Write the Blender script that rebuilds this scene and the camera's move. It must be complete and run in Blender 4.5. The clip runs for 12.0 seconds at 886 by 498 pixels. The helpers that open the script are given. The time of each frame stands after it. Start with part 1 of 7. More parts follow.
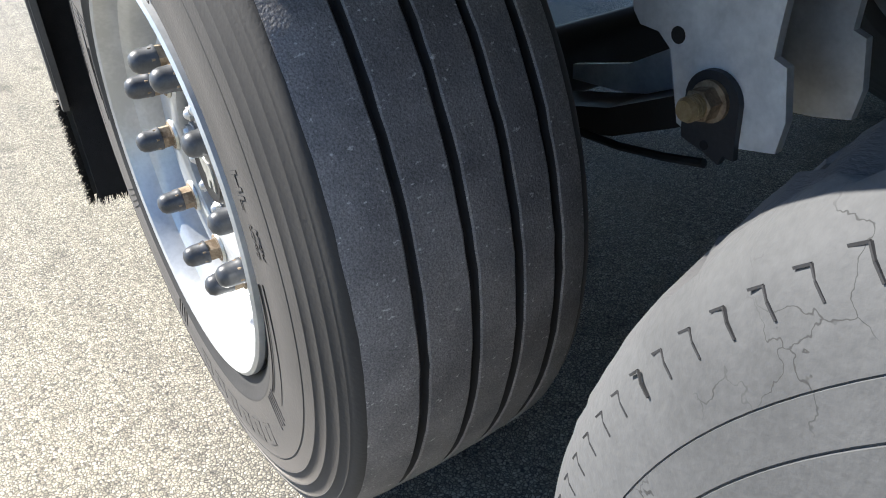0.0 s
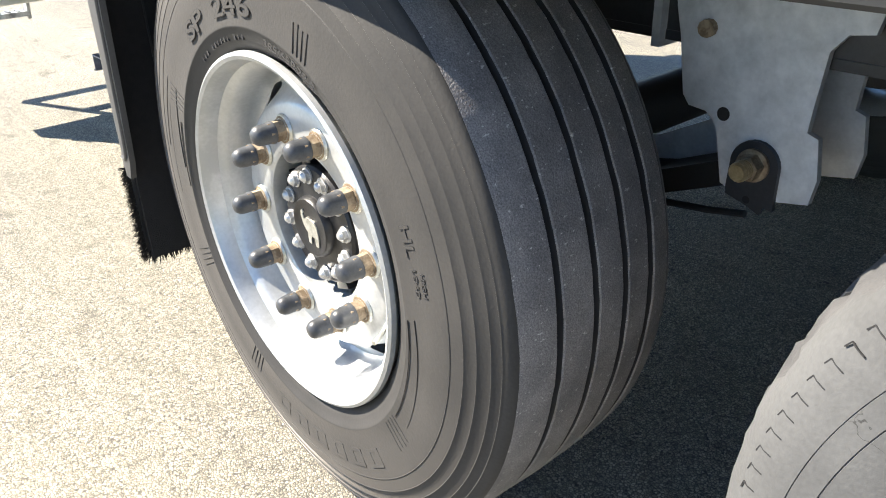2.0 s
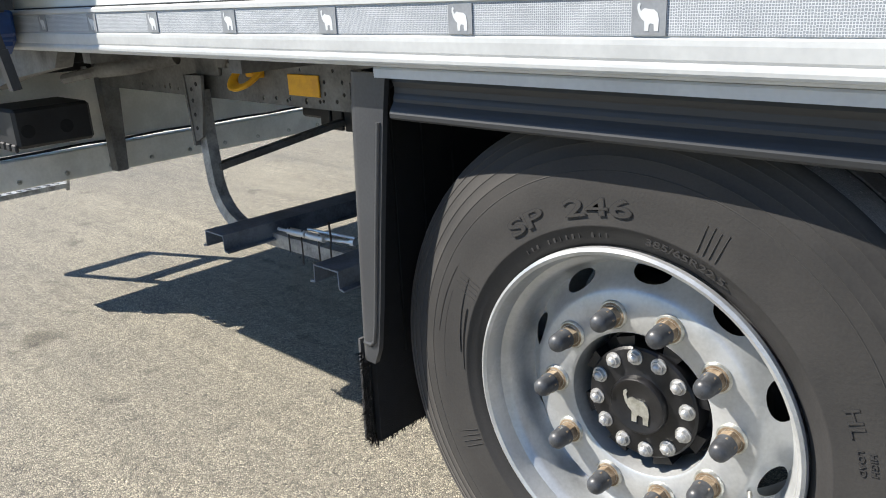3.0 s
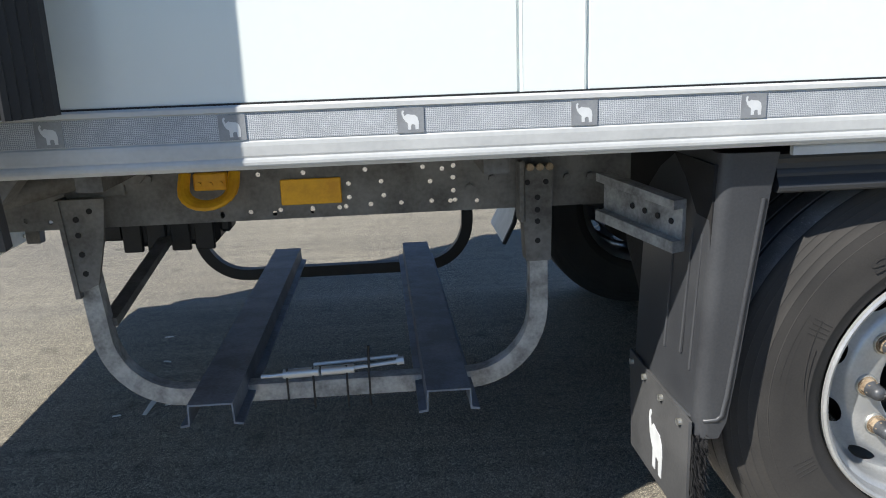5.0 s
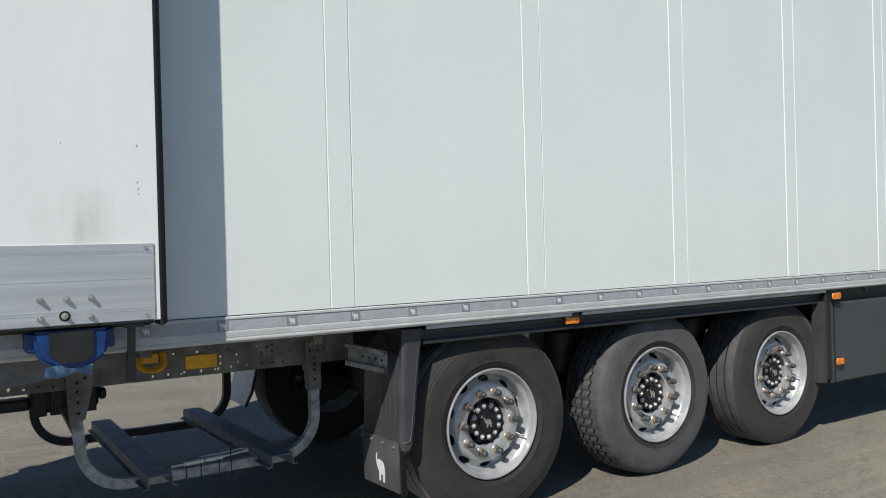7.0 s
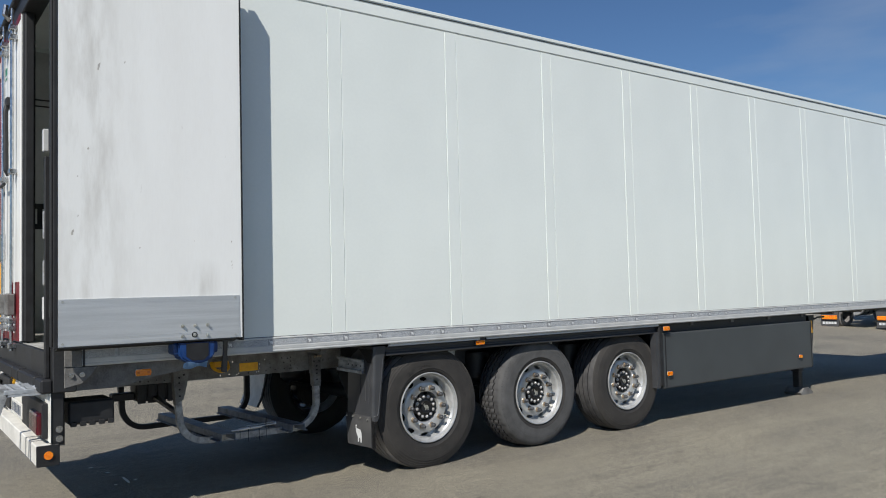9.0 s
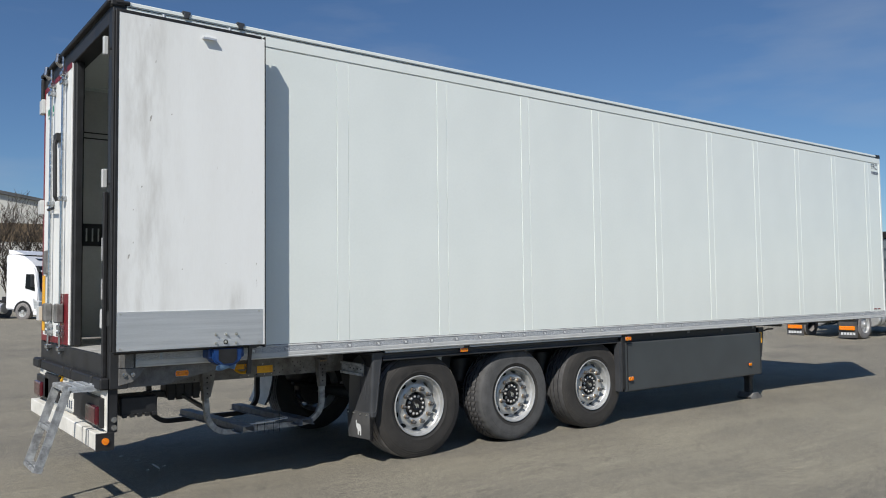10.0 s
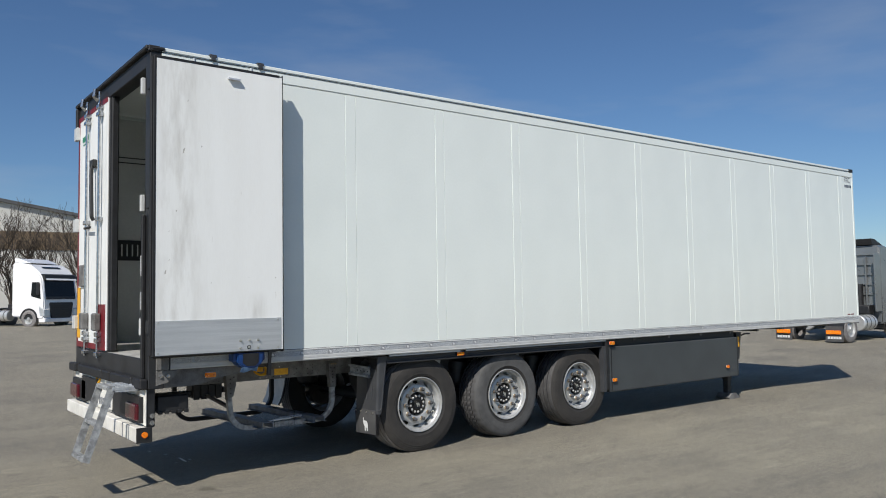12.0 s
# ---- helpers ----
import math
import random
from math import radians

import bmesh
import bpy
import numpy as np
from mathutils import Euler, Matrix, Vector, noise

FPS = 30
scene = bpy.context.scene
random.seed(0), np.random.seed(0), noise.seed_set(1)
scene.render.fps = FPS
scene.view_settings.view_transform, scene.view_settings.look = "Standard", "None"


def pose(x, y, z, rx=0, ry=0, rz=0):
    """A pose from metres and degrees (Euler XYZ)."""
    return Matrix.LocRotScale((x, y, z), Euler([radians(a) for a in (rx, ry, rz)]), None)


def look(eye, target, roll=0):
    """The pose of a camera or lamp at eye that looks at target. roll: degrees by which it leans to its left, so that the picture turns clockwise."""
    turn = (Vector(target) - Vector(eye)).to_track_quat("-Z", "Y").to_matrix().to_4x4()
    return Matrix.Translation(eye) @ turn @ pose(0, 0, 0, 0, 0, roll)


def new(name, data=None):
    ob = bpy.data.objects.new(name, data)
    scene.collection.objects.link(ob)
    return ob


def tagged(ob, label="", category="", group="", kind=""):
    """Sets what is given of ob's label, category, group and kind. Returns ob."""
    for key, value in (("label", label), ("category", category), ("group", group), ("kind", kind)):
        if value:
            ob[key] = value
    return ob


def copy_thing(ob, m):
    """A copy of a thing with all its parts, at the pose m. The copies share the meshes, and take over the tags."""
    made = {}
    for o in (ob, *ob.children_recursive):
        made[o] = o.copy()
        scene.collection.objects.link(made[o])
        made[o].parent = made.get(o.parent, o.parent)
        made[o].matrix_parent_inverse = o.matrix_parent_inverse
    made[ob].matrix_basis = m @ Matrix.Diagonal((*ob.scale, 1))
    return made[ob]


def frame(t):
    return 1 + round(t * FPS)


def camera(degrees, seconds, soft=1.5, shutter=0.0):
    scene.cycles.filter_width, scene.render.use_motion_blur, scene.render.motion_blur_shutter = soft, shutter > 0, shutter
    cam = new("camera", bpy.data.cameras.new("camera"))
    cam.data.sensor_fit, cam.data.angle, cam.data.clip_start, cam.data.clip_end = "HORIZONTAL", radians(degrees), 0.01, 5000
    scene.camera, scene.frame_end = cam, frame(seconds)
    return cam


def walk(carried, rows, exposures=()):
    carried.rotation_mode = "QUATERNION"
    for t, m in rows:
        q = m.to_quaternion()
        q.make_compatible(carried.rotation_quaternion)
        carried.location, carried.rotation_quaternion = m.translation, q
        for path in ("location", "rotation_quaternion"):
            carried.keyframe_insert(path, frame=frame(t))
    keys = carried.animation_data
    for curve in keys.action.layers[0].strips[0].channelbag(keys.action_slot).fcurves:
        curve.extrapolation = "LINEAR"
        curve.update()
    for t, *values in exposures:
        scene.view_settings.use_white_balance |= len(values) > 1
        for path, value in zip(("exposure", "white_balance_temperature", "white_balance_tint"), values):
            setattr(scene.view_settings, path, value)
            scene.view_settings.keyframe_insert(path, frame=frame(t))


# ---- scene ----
cam = camera(59.2, 12.0, soft=1.0)

PATH = [
    (0, (1.064, -0.113, 0.991), (-0.381, 0.781, -0.063), -4.2),
    (0.5, (0.878, -0.034, 0.924), (-0.532, 0.913, -0.131), -2.2),
    (1, (0.814, -0.009, 0.872), (-0.542, 0.993, -0.202), -1.2),
    (1.5, (0.872, -0.09, 0.946), (-0.457, 0.975, -0.103), -1.0),
    (2, (1.049, -0.422, 1.082), (-0.32, 0.697, 0.147), -2.0),
    (2.5, (0.972, -0.7, 1.156), (-0.419, 0.515, 0.387), -2.6),
    (3, (0.582, -0.933, 1.213), (-0.721, 0.445, 0.576), -2.7),
    (3.2, (0.416, -1.036, 1.221), (-0.824, 0.413, 0.621), -2.5),
    (4.8, (-1.09, -1.314, 1.272), (-1.203, 0.61, 0.736), -2.3),
    (5, (-1.216, -1.418, 1.294), (-1.1, 0.514, 0.787), -2.1),
    (5.5, (-1.506, -1.815, 1.387), (-0.918, 0.057, 0.999), -1.8),
    (6, (-1.826, -2.295, 1.465), (-0.967, -0.502, 1.247), -1.6),
    (6.5, (-2.127, -2.831, 1.492), (-1.133, -1.097, 1.412), -1.3),
    (7, (-2.476, -3.365, 1.484), (-1.411, -1.673, 1.477), -1.5),
    (7.2, (-2.625, -3.573, 1.502), (-1.537, -1.895, 1.509), -1.8),
    (8.8, (-3.724, -5.342, 1.521), (-2.565, -3.715, 1.616), -1.5),
    (9, (-3.873, -5.499, 1.541), (-2.701, -3.882, 1.64), -1.4),
    (9.5, (-4.246, -5.919, 1.619), (-3.051, -4.318, 1.715), -0.9),
    (10, (-4.559, -6.323, 1.659), (-3.351, -4.732, 1.765), -0.7),
    (10.5, (-4.811, -6.676, 1.685), (-3.595, -5.092, 1.792), -0.7),
    (11, (-5.036, -6.894, 1.7), (-3.821, -5.309, 1.809), -0.7),
    (11.5, (-5.071, -6.977, 1.718), (-3.859, -5.39, 1.83), -0.8),
    (12, (-5.058, -6.99, 1.703), (-3.848, -5.403, 1.823), -0.9),
]
EXPOSURE = [(0.0, 1.58, 6350, 10), (0.5, 2.05, 6200, 10), (1.0, 2.65, 7700, 12), (1.5, 2.5, 7500, 12), (2.0, 1.95, 6950, 10), (2.5, 1.35, 6500, 10), (3.0, 0.98, 6600, 10), (5.0, 0.68, 6450, 10), (5.5, 0.42, 6450, 10), (6.0, 0.11, 6450, 10), (7.0, 0.0, 6500, 10), (9.0, 0.0, 6500, 10), (12.0, 0.0, 6500, 10)]
walk(cam, [(t, look(eye, target, roll)) for t, eye, target, roll in PATH], EXPOSURE)

# ---- light ----
SUN = Vector((-0.90, -0.575, 1.0)).normalized()
sun = new("sun", bpy.data.lights.new("sun", "SUN"))
sun.data.energy, sun.data.angle, sun.data.color = 4.9, radians(0.53), (1.0, 0.95, 0.87)
sun.matrix_world = look((SUN * 60), (0, 0, 0))
world = bpy.data.worlds.new("sky")
scene.world = world
world.use_nodes = True
wn, wl = world.node_tree.nodes, world.node_tree.links
sky = wn.new("ShaderNodeTexSky")
sky.sky_type, sky.sun_disc = "NISHITA", False
sky.sun_elevation = math.asin(SUN.z)
sky.sun_rotation = math.atan2(SUN.x, SUN.y)
sky.air_density, sky.dust_density, sky.ozone_density = 1.0, 0.0, 6.0
wco = wn.new("ShaderNodeTexCoord")
wmap = wn.new("ShaderNodeMapping")
wmap.inputs["Scale"].default_value = (1.6, 1.6, 7.0)
wnoise = wn.new("ShaderNodeTexNoise")
wnoise.inputs["Scale"].default_value, wnoise.inputs["Detail"].default_value = 1.7, 7.0
wramp = wn.new("ShaderNodeValToRGB")
wramp.color_ramp.elements[0].position, wramp.color_ramp.elements[1].position = 0.49, 0.82
wramp.color_ramp.elements[1].color = (0.38, 0.38, 0.38, 1)
wmix = wn.new("ShaderNodeMix")
wmix.data_type = "RGBA"
wmix.inputs["B"].default_value = (6.0, 6.6, 7.4, 1)
wl.new(wco.outputs["Generated"], wmap.inputs["Vector"])
wl.new(wmap.outputs["Vector"], wnoise.inputs["Vector"])
wl.new(wnoise.outputs["Fac"], wramp.inputs["Fac"])
wl.new(wramp.outputs["Color"], wmix.inputs["Factor"])
wtint = wn.new("ShaderNodeMix")
wtint.data_type, wtint.blend_type = "RGBA", "MULTIPLY"
wtint.inputs["Factor"].default_value = 1.0
wtint.inputs["B"].default_value = (0.87, 0.98, 1.08, 1)
wl.new(sky.outputs["Color"], wtint.inputs["A"])
wl.new(wtint.outputs["Result"], wmix.inputs["A"])
wbg = wn["Background"]
wbg.inputs["Strength"].default_value = 0.071
wl.new(wmix.outputs["Result"], wbg.inputs["Color"])


# ---- materials ----
def material(name, c1, c2=None, rough=0.5, metal=0.0, scale=8.0, fine=120.0, bump=0.1, coat=0.0, spread=0.5, detail=5.0, stretch=(1, 1, 1), rvar=0.1):
    """A surface of two mixed tones at a coarse and a fine scale, in metres."""
    m = bpy.data.materials.new(name)
    m.use_nodes = True
    n, l = m.node_tree.nodes, m.node_tree.links
    b = n["Principled BSDF"]
    c2 = c2 or tuple(v * 0.75 for v in c1)
    co = n.new("ShaderNodeTexCoord")
    mp = n.new("ShaderNodeMapping")
    mp.inputs["Scale"].default_value = stretch
    l.new(co.outputs["Object"], mp.inputs["Vector"])
    n1, n2 = n.new("ShaderNodeTexNoise"), n.new("ShaderNodeTexNoise")
    for node, s, d in ((n1, scale, detail), (n2, fine, 3.0)):
        node.inputs["Scale"].default_value, node.inputs["Detail"].default_value = s, d
        l.new(mp.outputs["Vector"], node.inputs["Vector"])
    add = n.new("ShaderNodeMath")
    add.operation = "MULTIPLY_ADD"
    add.inputs[1].default_value = 0.35
    l.new(n2.outputs["Fac"], add.inputs[0])
    l.new(n1.outputs["Fac"], add.inputs[2])
    ramp = n.new("ShaderNodeValToRGB")
    ramp.color_ramp.elements[0].position = 0.675 - spread * 0.3
    ramp.color_ramp.elements[1].position = 0.675 + spread * 0.3
    ramp.color_ramp.elements[0].color = (*c2, 1)
    ramp.color_ramp.elements[1].color = (*c1, 1)
    l.new(add.outputs[0], ramp.inputs["Fac"])
    l.new(ramp.outputs["Color"], b.inputs["Base Color"])
    rr = n.new("ShaderNodeMapRange")
    rr.inputs["To Min"].default_value, rr.inputs["To Max"].default_value = max(0.02, rough - rvar), min(1, rough + rvar)
    l.new(n1.outputs["Fac"], rr.inputs["Value"])
    l.new(rr.outputs["Result"], b.inputs["Roughness"])
    b.inputs["Metallic"].default_value, b.inputs["Coat Weight"].default_value = metal, coat
    b.inputs["Coat Roughness"].default_value = 0.08
    if bump:
        bp = n.new("ShaderNodeBump")
        bp.inputs["Strength"].default_value, bp.inputs["Distance"].default_value = bump, 0.002
        l.new(n2.outputs["Fac"], bp.inputs["Height"])
        l.new(bp.outputs["Normal"], b.inputs["Normal"])
    return m


M = {}
M["wall"] = material("white_gelcoat", (0.790, 0.842, 0.815), (0.750, 0.802, 0.777), 0.22, scale=1.2, fine=40, bump=0.01, coat=0.3, rvar=0.05)
M["wall_trim"] = material("white_aluminium_trim", (0.56, 0.575, 0.57), (0.47, 0.485, 0.485), 0.40, scale=6, fine=90, bump=0.02)
M["door_white"] = material("grubby_white_door", (0.83, 0.85, 0.84), (0.79, 0.805, 0.79), 0.38, scale=1.0, fine=25, bump=0.02, stretch=(3, 3, 0.5))


def dirty_door():
    """The door paint with soft grey streaks down its hinge side and a few scuffs."""
    m = M["door_white"]
    n, l = m.node_tree.nodes, m.node_tree.links
    b = n["Principled BSDF"]
    co, sep = n.new("ShaderNodeTexCoord"), n.new("ShaderNodeSeparateXYZ")
    l.new(co.outputs["Object"], sep.inputs[0])
    band = n.new("ShaderNodeValToRGB")
    e = band.color_ramp.elements
    e[0].position, e[0].color = 0.0, (0.20, 0.20, 0.20, 1)
    e[1].position, e[1].color = 1.0, (0, 0, 0, 1)
    for p, v in ((0.05, 0.36), (0.13, 0.66), (0.23, 0.62), (0.34, 0.24), (0.50, 0.04)):
        band.color_ramp.elements.new(p).color = (v, v, v, 1)
    rng = n.new("ShaderNodeMapRange")
    rng.inputs["From Min"].default_value, rng.inputs["From Max"].default_value = -3.0, -1.8
    l.new(sep.outputs["X"], rng.inputs["Value"])
    l.new(rng.outputs["Result"], band.inputs["Fac"])
    mp = n.new("ShaderNodeMapping")
    mp.inputs["Scale"].default_value = (6.5, 1, 1.3)
    st = n.new("ShaderNodeTexNoise")
    st.inputs["Scale"].default_value, st.inputs["Detail"].default_value, st.inputs["Roughness"].default_value = 1.6, 8.0, 0.62
    l.new(co.outputs["Object"], mp.inputs["Vector"])
    l.new(mp.outputs["Vector"], st.inputs["Vector"])
    sr = n.new("ShaderNodeValToRGB")
    sr.color_ramp.elements[0].position, sr.color_ramp.elements[1].position = 0.42, 0.80
    l.new(st.outputs["Fac"], sr.inputs["Fac"])
    mul = n.new("ShaderNodeMath")
    mul.operation = "MULTIPLY"
    l.new(band.outputs["Color"], mul.inputs[0])
    l.new(sr.outputs["Color"], mul.inputs[1])
    mp2 = n.new("ShaderNodeMapping")
    mp2.inputs["Scale"].default_value = (22, 1, 7)
    sc = n.new("ShaderNodeTexNoise")
    sc.inputs["Scale"].default_value, sc.inputs["Detail"].default_value = 1.0, 3.0
    l.new(co.outputs["Object"], mp2.inputs["Vector"])
    l.new(mp2.outputs["Vector"], sc.inputs["Vector"])
    scr = n.new("ShaderNodeValToRGB")
    scr.color_ramp.elements[0].position, scr.color_ramp.elements[1].position = 0.73, 0.80
    l.new(sc.outputs["Fac"], scr.inputs["Fac"])
    mx0 = n.new("ShaderNodeMath")
    mx0.operation = "MULTIPLY_ADD"
    mx0.inputs[1].default_value = 0.45
    l.new(scr.outputs["Color"], mx0.inputs[0])
    # a soft smudge low down by the free edge
    off, size, fall = n.new("ShaderNodeVectorMath"), n.new("ShaderNodeVectorMath"), n.new("ShaderNodeMapRange")
    off.operation, size.operation = "SUBTRACT", "LENGTH"
    off.inputs[1].default_value = (-2.07, -0.20, 1.60)
    l.new(co.outputs["Object"], off.inputs[0])
    l.new(off.outputs["Vector"], size.inputs[0])
    fall.inputs["From Min"].default_value, fall.inputs["From Max"].default_value = 0.19, 0.02
    fall.inputs["To Max"].default_value = 0.55
    l.new(size.outputs["Value"], fall.inputs["Value"])
    both = n.new("ShaderNodeMath")
    both.operation = "MULTIPLY_ADD"
    l.new(fall.outputs["Result"], both.inputs[0])
    l.new(sr.outputs["Color"], both.inputs[1])
    l.new(mul.outputs[0], both.inputs[2])
    l.new(both.outputs[0], mx0.inputs[2])
    mx = n.new("ShaderNodeMix")
    mx.data_type = "RGBA"
    mx.inputs["B"].default_value = (0.40, 0.385, 0.35, 1)
    old = b.inputs["Base Color"].links[0].from_socket
    l.new(mx0.outputs[0], mx.inputs["Factor"])
    l.new(old, mx.inputs["A"])
    l.new(mx.outputs["Result"], b.inputs["Base Color"])


dirty_door()
M["alu"] = material("brushed_aluminium", (0.68, 0.70, 0.71), (0.57, 0.59, 0.60), 0.40, 0.6, scale=5, fine=150, bump=0.04, stretch=(0.3, 1, 6))
M["alu_dark"] = material("dark_anodised_profile", (0.042, 0.044, 0.048), (0.030, 0.032, 0.035), 0.5, 0.1, scale=4, fine=120, bump=0.03, stretch=(0.2, 1, 4))
M["galv"] = material("galvanised_steel", (0.50, 0.53, 0.56), (0.30, 0.33, 0.36), 0.55, 0.35, scale=28, fine=160, bump=0.2, spread=0.7)
# brighter copy of the galvanised steel: light bounced off the ground, put into colour
M["galv_fresh"] = material("pale_galvanised_steel", (0.74, 0.77, 0.80), (0.52, 0.55, 0.58), 0.55, 0.15, scale=28, fine=160, bump=0.2, spread=0.7)
M["galv_dirty"] = material("grimy_galvanised_steel", (0.23, 0.23, 0.225), (0.085, 0.082, 0.078), 0.7, 0.2, scale=9, fine=90, bump=0.25, spread=0.7)
M["galv_loop"] = material("weathered_galvanised_tube", (0.47, 0.49, 0.50), (0.16, 0.165, 0.17), 0.55, 0.35, scale=17, fine=120, bump=0.2, spread=0.7)
M["channel"] = material("dull_blue_grey_steel", (0.185, 0.22, 0.275), (0.085, 0.102, 0.135), 0.5, 0.3, scale=10, fine=120, bump=0.15)
M["black"] = material("black_plastic", (0.02, 0.021, 0.023), (0.012, 0.012, 0.013), 0.5, scale=12, fine=160, bump=0.1)
M["flap"] = material("dusty_flap_rubber", (0.082, 0.083, 0.085), (0.042, 0.043, 0.045), 0.7, scale=6, fine=140, bump=0.15, spread=0.8)
M["mat"] = material("matt_black_bristle_mat", (0.012, 0.012, 0.013), (0.006, 0.006, 0.007), 0.95, scale=60, fine=400, bump=0.6)
M["rubber_seal"] = material("black_rubber_seal", (0.015, 0.016, 0.018), (0.008, 0.008, 0.009), 0.6, scale=12, fine=160, bump=0.1)
M["guard"] = material("dark_grey_plastic", (0.056, 0.059, 0.064), (0.034, 0.036, 0.041), 0.38, scale=3, fine=180, bump=0.08)
M["skirt"] = material("slate_grey_paint", (0.058, 0.066, 0.070), (0.048, 0.054, 0.058), 0.45, scale=2.5, fine=90, bump=0.05)
M["frame"] = material("charcoal_frame_paint", (0.024, 0.025, 0.027), (0.012, 0.013, 0.014), 0.5, 0.1, scale=5, fine=70, bump=0.08)
M["rim"] = material("silver_wheel_paint", (0.56, 0.57, 0.57), (0.42, 0.43, 0.43), 0.36, 0.45, scale=11, fine=140, bump=0.06)
M["rust"] = material("rusty_nut_steel", (0.40, 0.32, 0.225), (0.19, 0.135, 0.085), 0.75, 0.3, scale=60, fine=300, bump=0.3)
M["zinc"] = material("zinc_bolt", (0.66, 0.66, 0.62), (0.42, 0.42, 0.38), 0.35, 0.8, scale=50, fine=300, bump=0.1)
M["cap"] = material("grey_plastic_cap", (0.075, 0.08, 0.088), (0.042, 0.044, 0.048), 0.4, scale=40, fine=300, bump=0.05)
M["hub"] = material("oily_black_hub", (0.016, 0.016, 0.018), (0.007, 0.007, 0.008), 0.38, 0.1, scale=30, fine=200, bump=0.15)
M["orange"] = material("amber_lens", (0.95, 0.31, 0.013), (0.80, 0.21, 0.008), 0.2, scale=90, fine=400, bump=0.3, coat=0.5)
M["orange_deep"] = material("deep_amber_lens", (0.70, 0.17, 0.008), (0.55, 0.12, 0.006), 0.25, scale=90, fine=400, bump=0.2, coat=0.4)
for lens in ("orange", "orange_deep"):
    M[lens].node_tree.nodes["Principled BSDF"].inputs["Subsurface Weight"].default_value = 0.6
    M[lens].node_tree.nodes["Principled BSDF"].inputs["Subsurface Radius"].default_value = (0.03, 0.012, 0.002)
M["grime"] = material("grey_road_grime", (0.46, 0.45, 0.42), (0.34, 0.33, 0.31), 0.7, scale=60, fine=300, bump=0.05)
M["yellow"] = material("yellow_enamel", (0.85, 0.46, 0.02), (0.70, 0.34, 0.015), 0.5, scale=20, fine=120, bump=0.1)
M["blue"] = material("blue_plastic", (0.008, 0.050, 0.19), (0.005, 0.03, 0.13), 0.4, scale=10, fine=90, bump=0.1)
M["blue_cloth"] = material("pale_blue_cloth", (0.32, 0.50, 0.72), (0.18, 0.34, 0.58), 0.8, scale=20, fine=200, bump=0.4)
M["red"] = material("red_lens", (0.09, 0.005, 0.012), (0.045, 0.003, 0.006), 0.15, scale=20, fine=200, bump=0.1, coat=0.4)
M["red_tape"] = material("red_reflector_tape", (0.20, 0.010, 0.018), (0.13, 0.006, 0.011), 0.4, scale=20, fine=300, bump=0.1)
M["inside"] = material("grey_inner_lining", (0.58, 0.60, 0.59), (0.50, 0.52, 0.51), 0.45, scale=2, fine=30, bump=0.03)
M["floor_alu"] = material("scuffed_floor", (0.55, 0.55, 0.53), (0.40, 0.40, 0.38), 0.5, 0.2, scale=6, fine=60, bump=0.1)
M["bumper"] = material("off_white_bumper_paint", (0.80, 0.79, 0.74), (0.66, 0.65, 0.60), 0.45, scale=8, fine=80, bump=0.06)
M["tape"] = material("silver_marking_tape", (0.60, 0.62, 0.64), (0.50, 0.52, 0.54), 0.45, 0.0, scale=20, fine=700, bump=0.04)


def tape_cells():
    """A fine honeycomb pressed into the marking tape."""
    m = M["tape"]
    n, l = m.node_tree.nodes, m.node_tree.links
    b = n["Principled BSDF"]
    co, v = n.new("ShaderNodeTexCoord"), n.new("ShaderNodeTexVoronoi")
    v.voronoi_dimensions, v.feature = "2D", "DISTANCE_TO_EDGE"
    v.inputs["Scale"].default_value, v.inputs["Randomness"].default_value = 300.0, 0.30
    flat = n.new("ShaderNodeMapping")
    flat.inputs["Rotation"].default_value = (radians(-90), 0, 0)
    l.new(co.outputs["Object"], flat.inputs["Vector"])
    l.new(flat.outputs["Vector"], v.inputs["Vector"])
    r = n.new("ShaderNodeValToRGB")
    r.color_ramp.elements[0].position, r.color_ramp.elements[1].position = 0.05, 0.17
    r.color_ramp.elements[0].color, r.color_ramp.elements[1].color = (1.10, 1.10, 1.10, 1), (0.42, 0.445, 0.475, 1)
    l.new(v.outputs["Distance"], r.inputs["Fac"])
    mx = n.new("ShaderNodeMix")
    mx.data_type, mx.blend_type = "RGBA", "MULTIPLY"
    mx.inputs["Factor"].default_value = 1.0
    old = b.inputs["Base Color"].links[0].from_socket
    l.new(old, mx.inputs["A"])
    l.new(r.outputs["Color"], mx.inputs["B"])
    l.new(mx.outputs["Result"], b.inputs["Base Color"])


tape_cells()
M["emblem_plate"] = material("grey_emblem_plate", (0.30, 0.315, 0.33), (0.24, 0.25, 0.265), 0.4, 0.2, scale=30, fine=300, bump=0.05)
M["emblem"] = material("pale_emblem", (0.66, 0.68, 0.69), (0.58, 0.60, 0.61), 0.4, scale=30, fine=300, bump=0.02)
M["bright_steel"] = material("bright_plated_steel", (0.60, 0.61, 0.62), (0.38, 0.39, 0.40), 0.24, 0.95, scale=40, fine=300, bump=0.05)
M["bright_zinc"] = material("bright_zinc_bolt", (0.62, 0.62, 0.61), (0.40, 0.40, 0.40), 0.34, 0.55, scale=50, fine=300, bump=0.05)
M["yellow_zinc"] = material("yellow_passivated_bolt", (0.62, 0.50, 0.30), (0.42, 0.31, 0.16), 0.4, 0.6, scale=50, fine=300, bump=0.15)
M["green"] = material("green_lettering", (0.02, 0.22, 0.12), None, 0.4)
M["ink"] = material("grey_lettering", (0.10, 0.12, 0.16), None, 0.4)
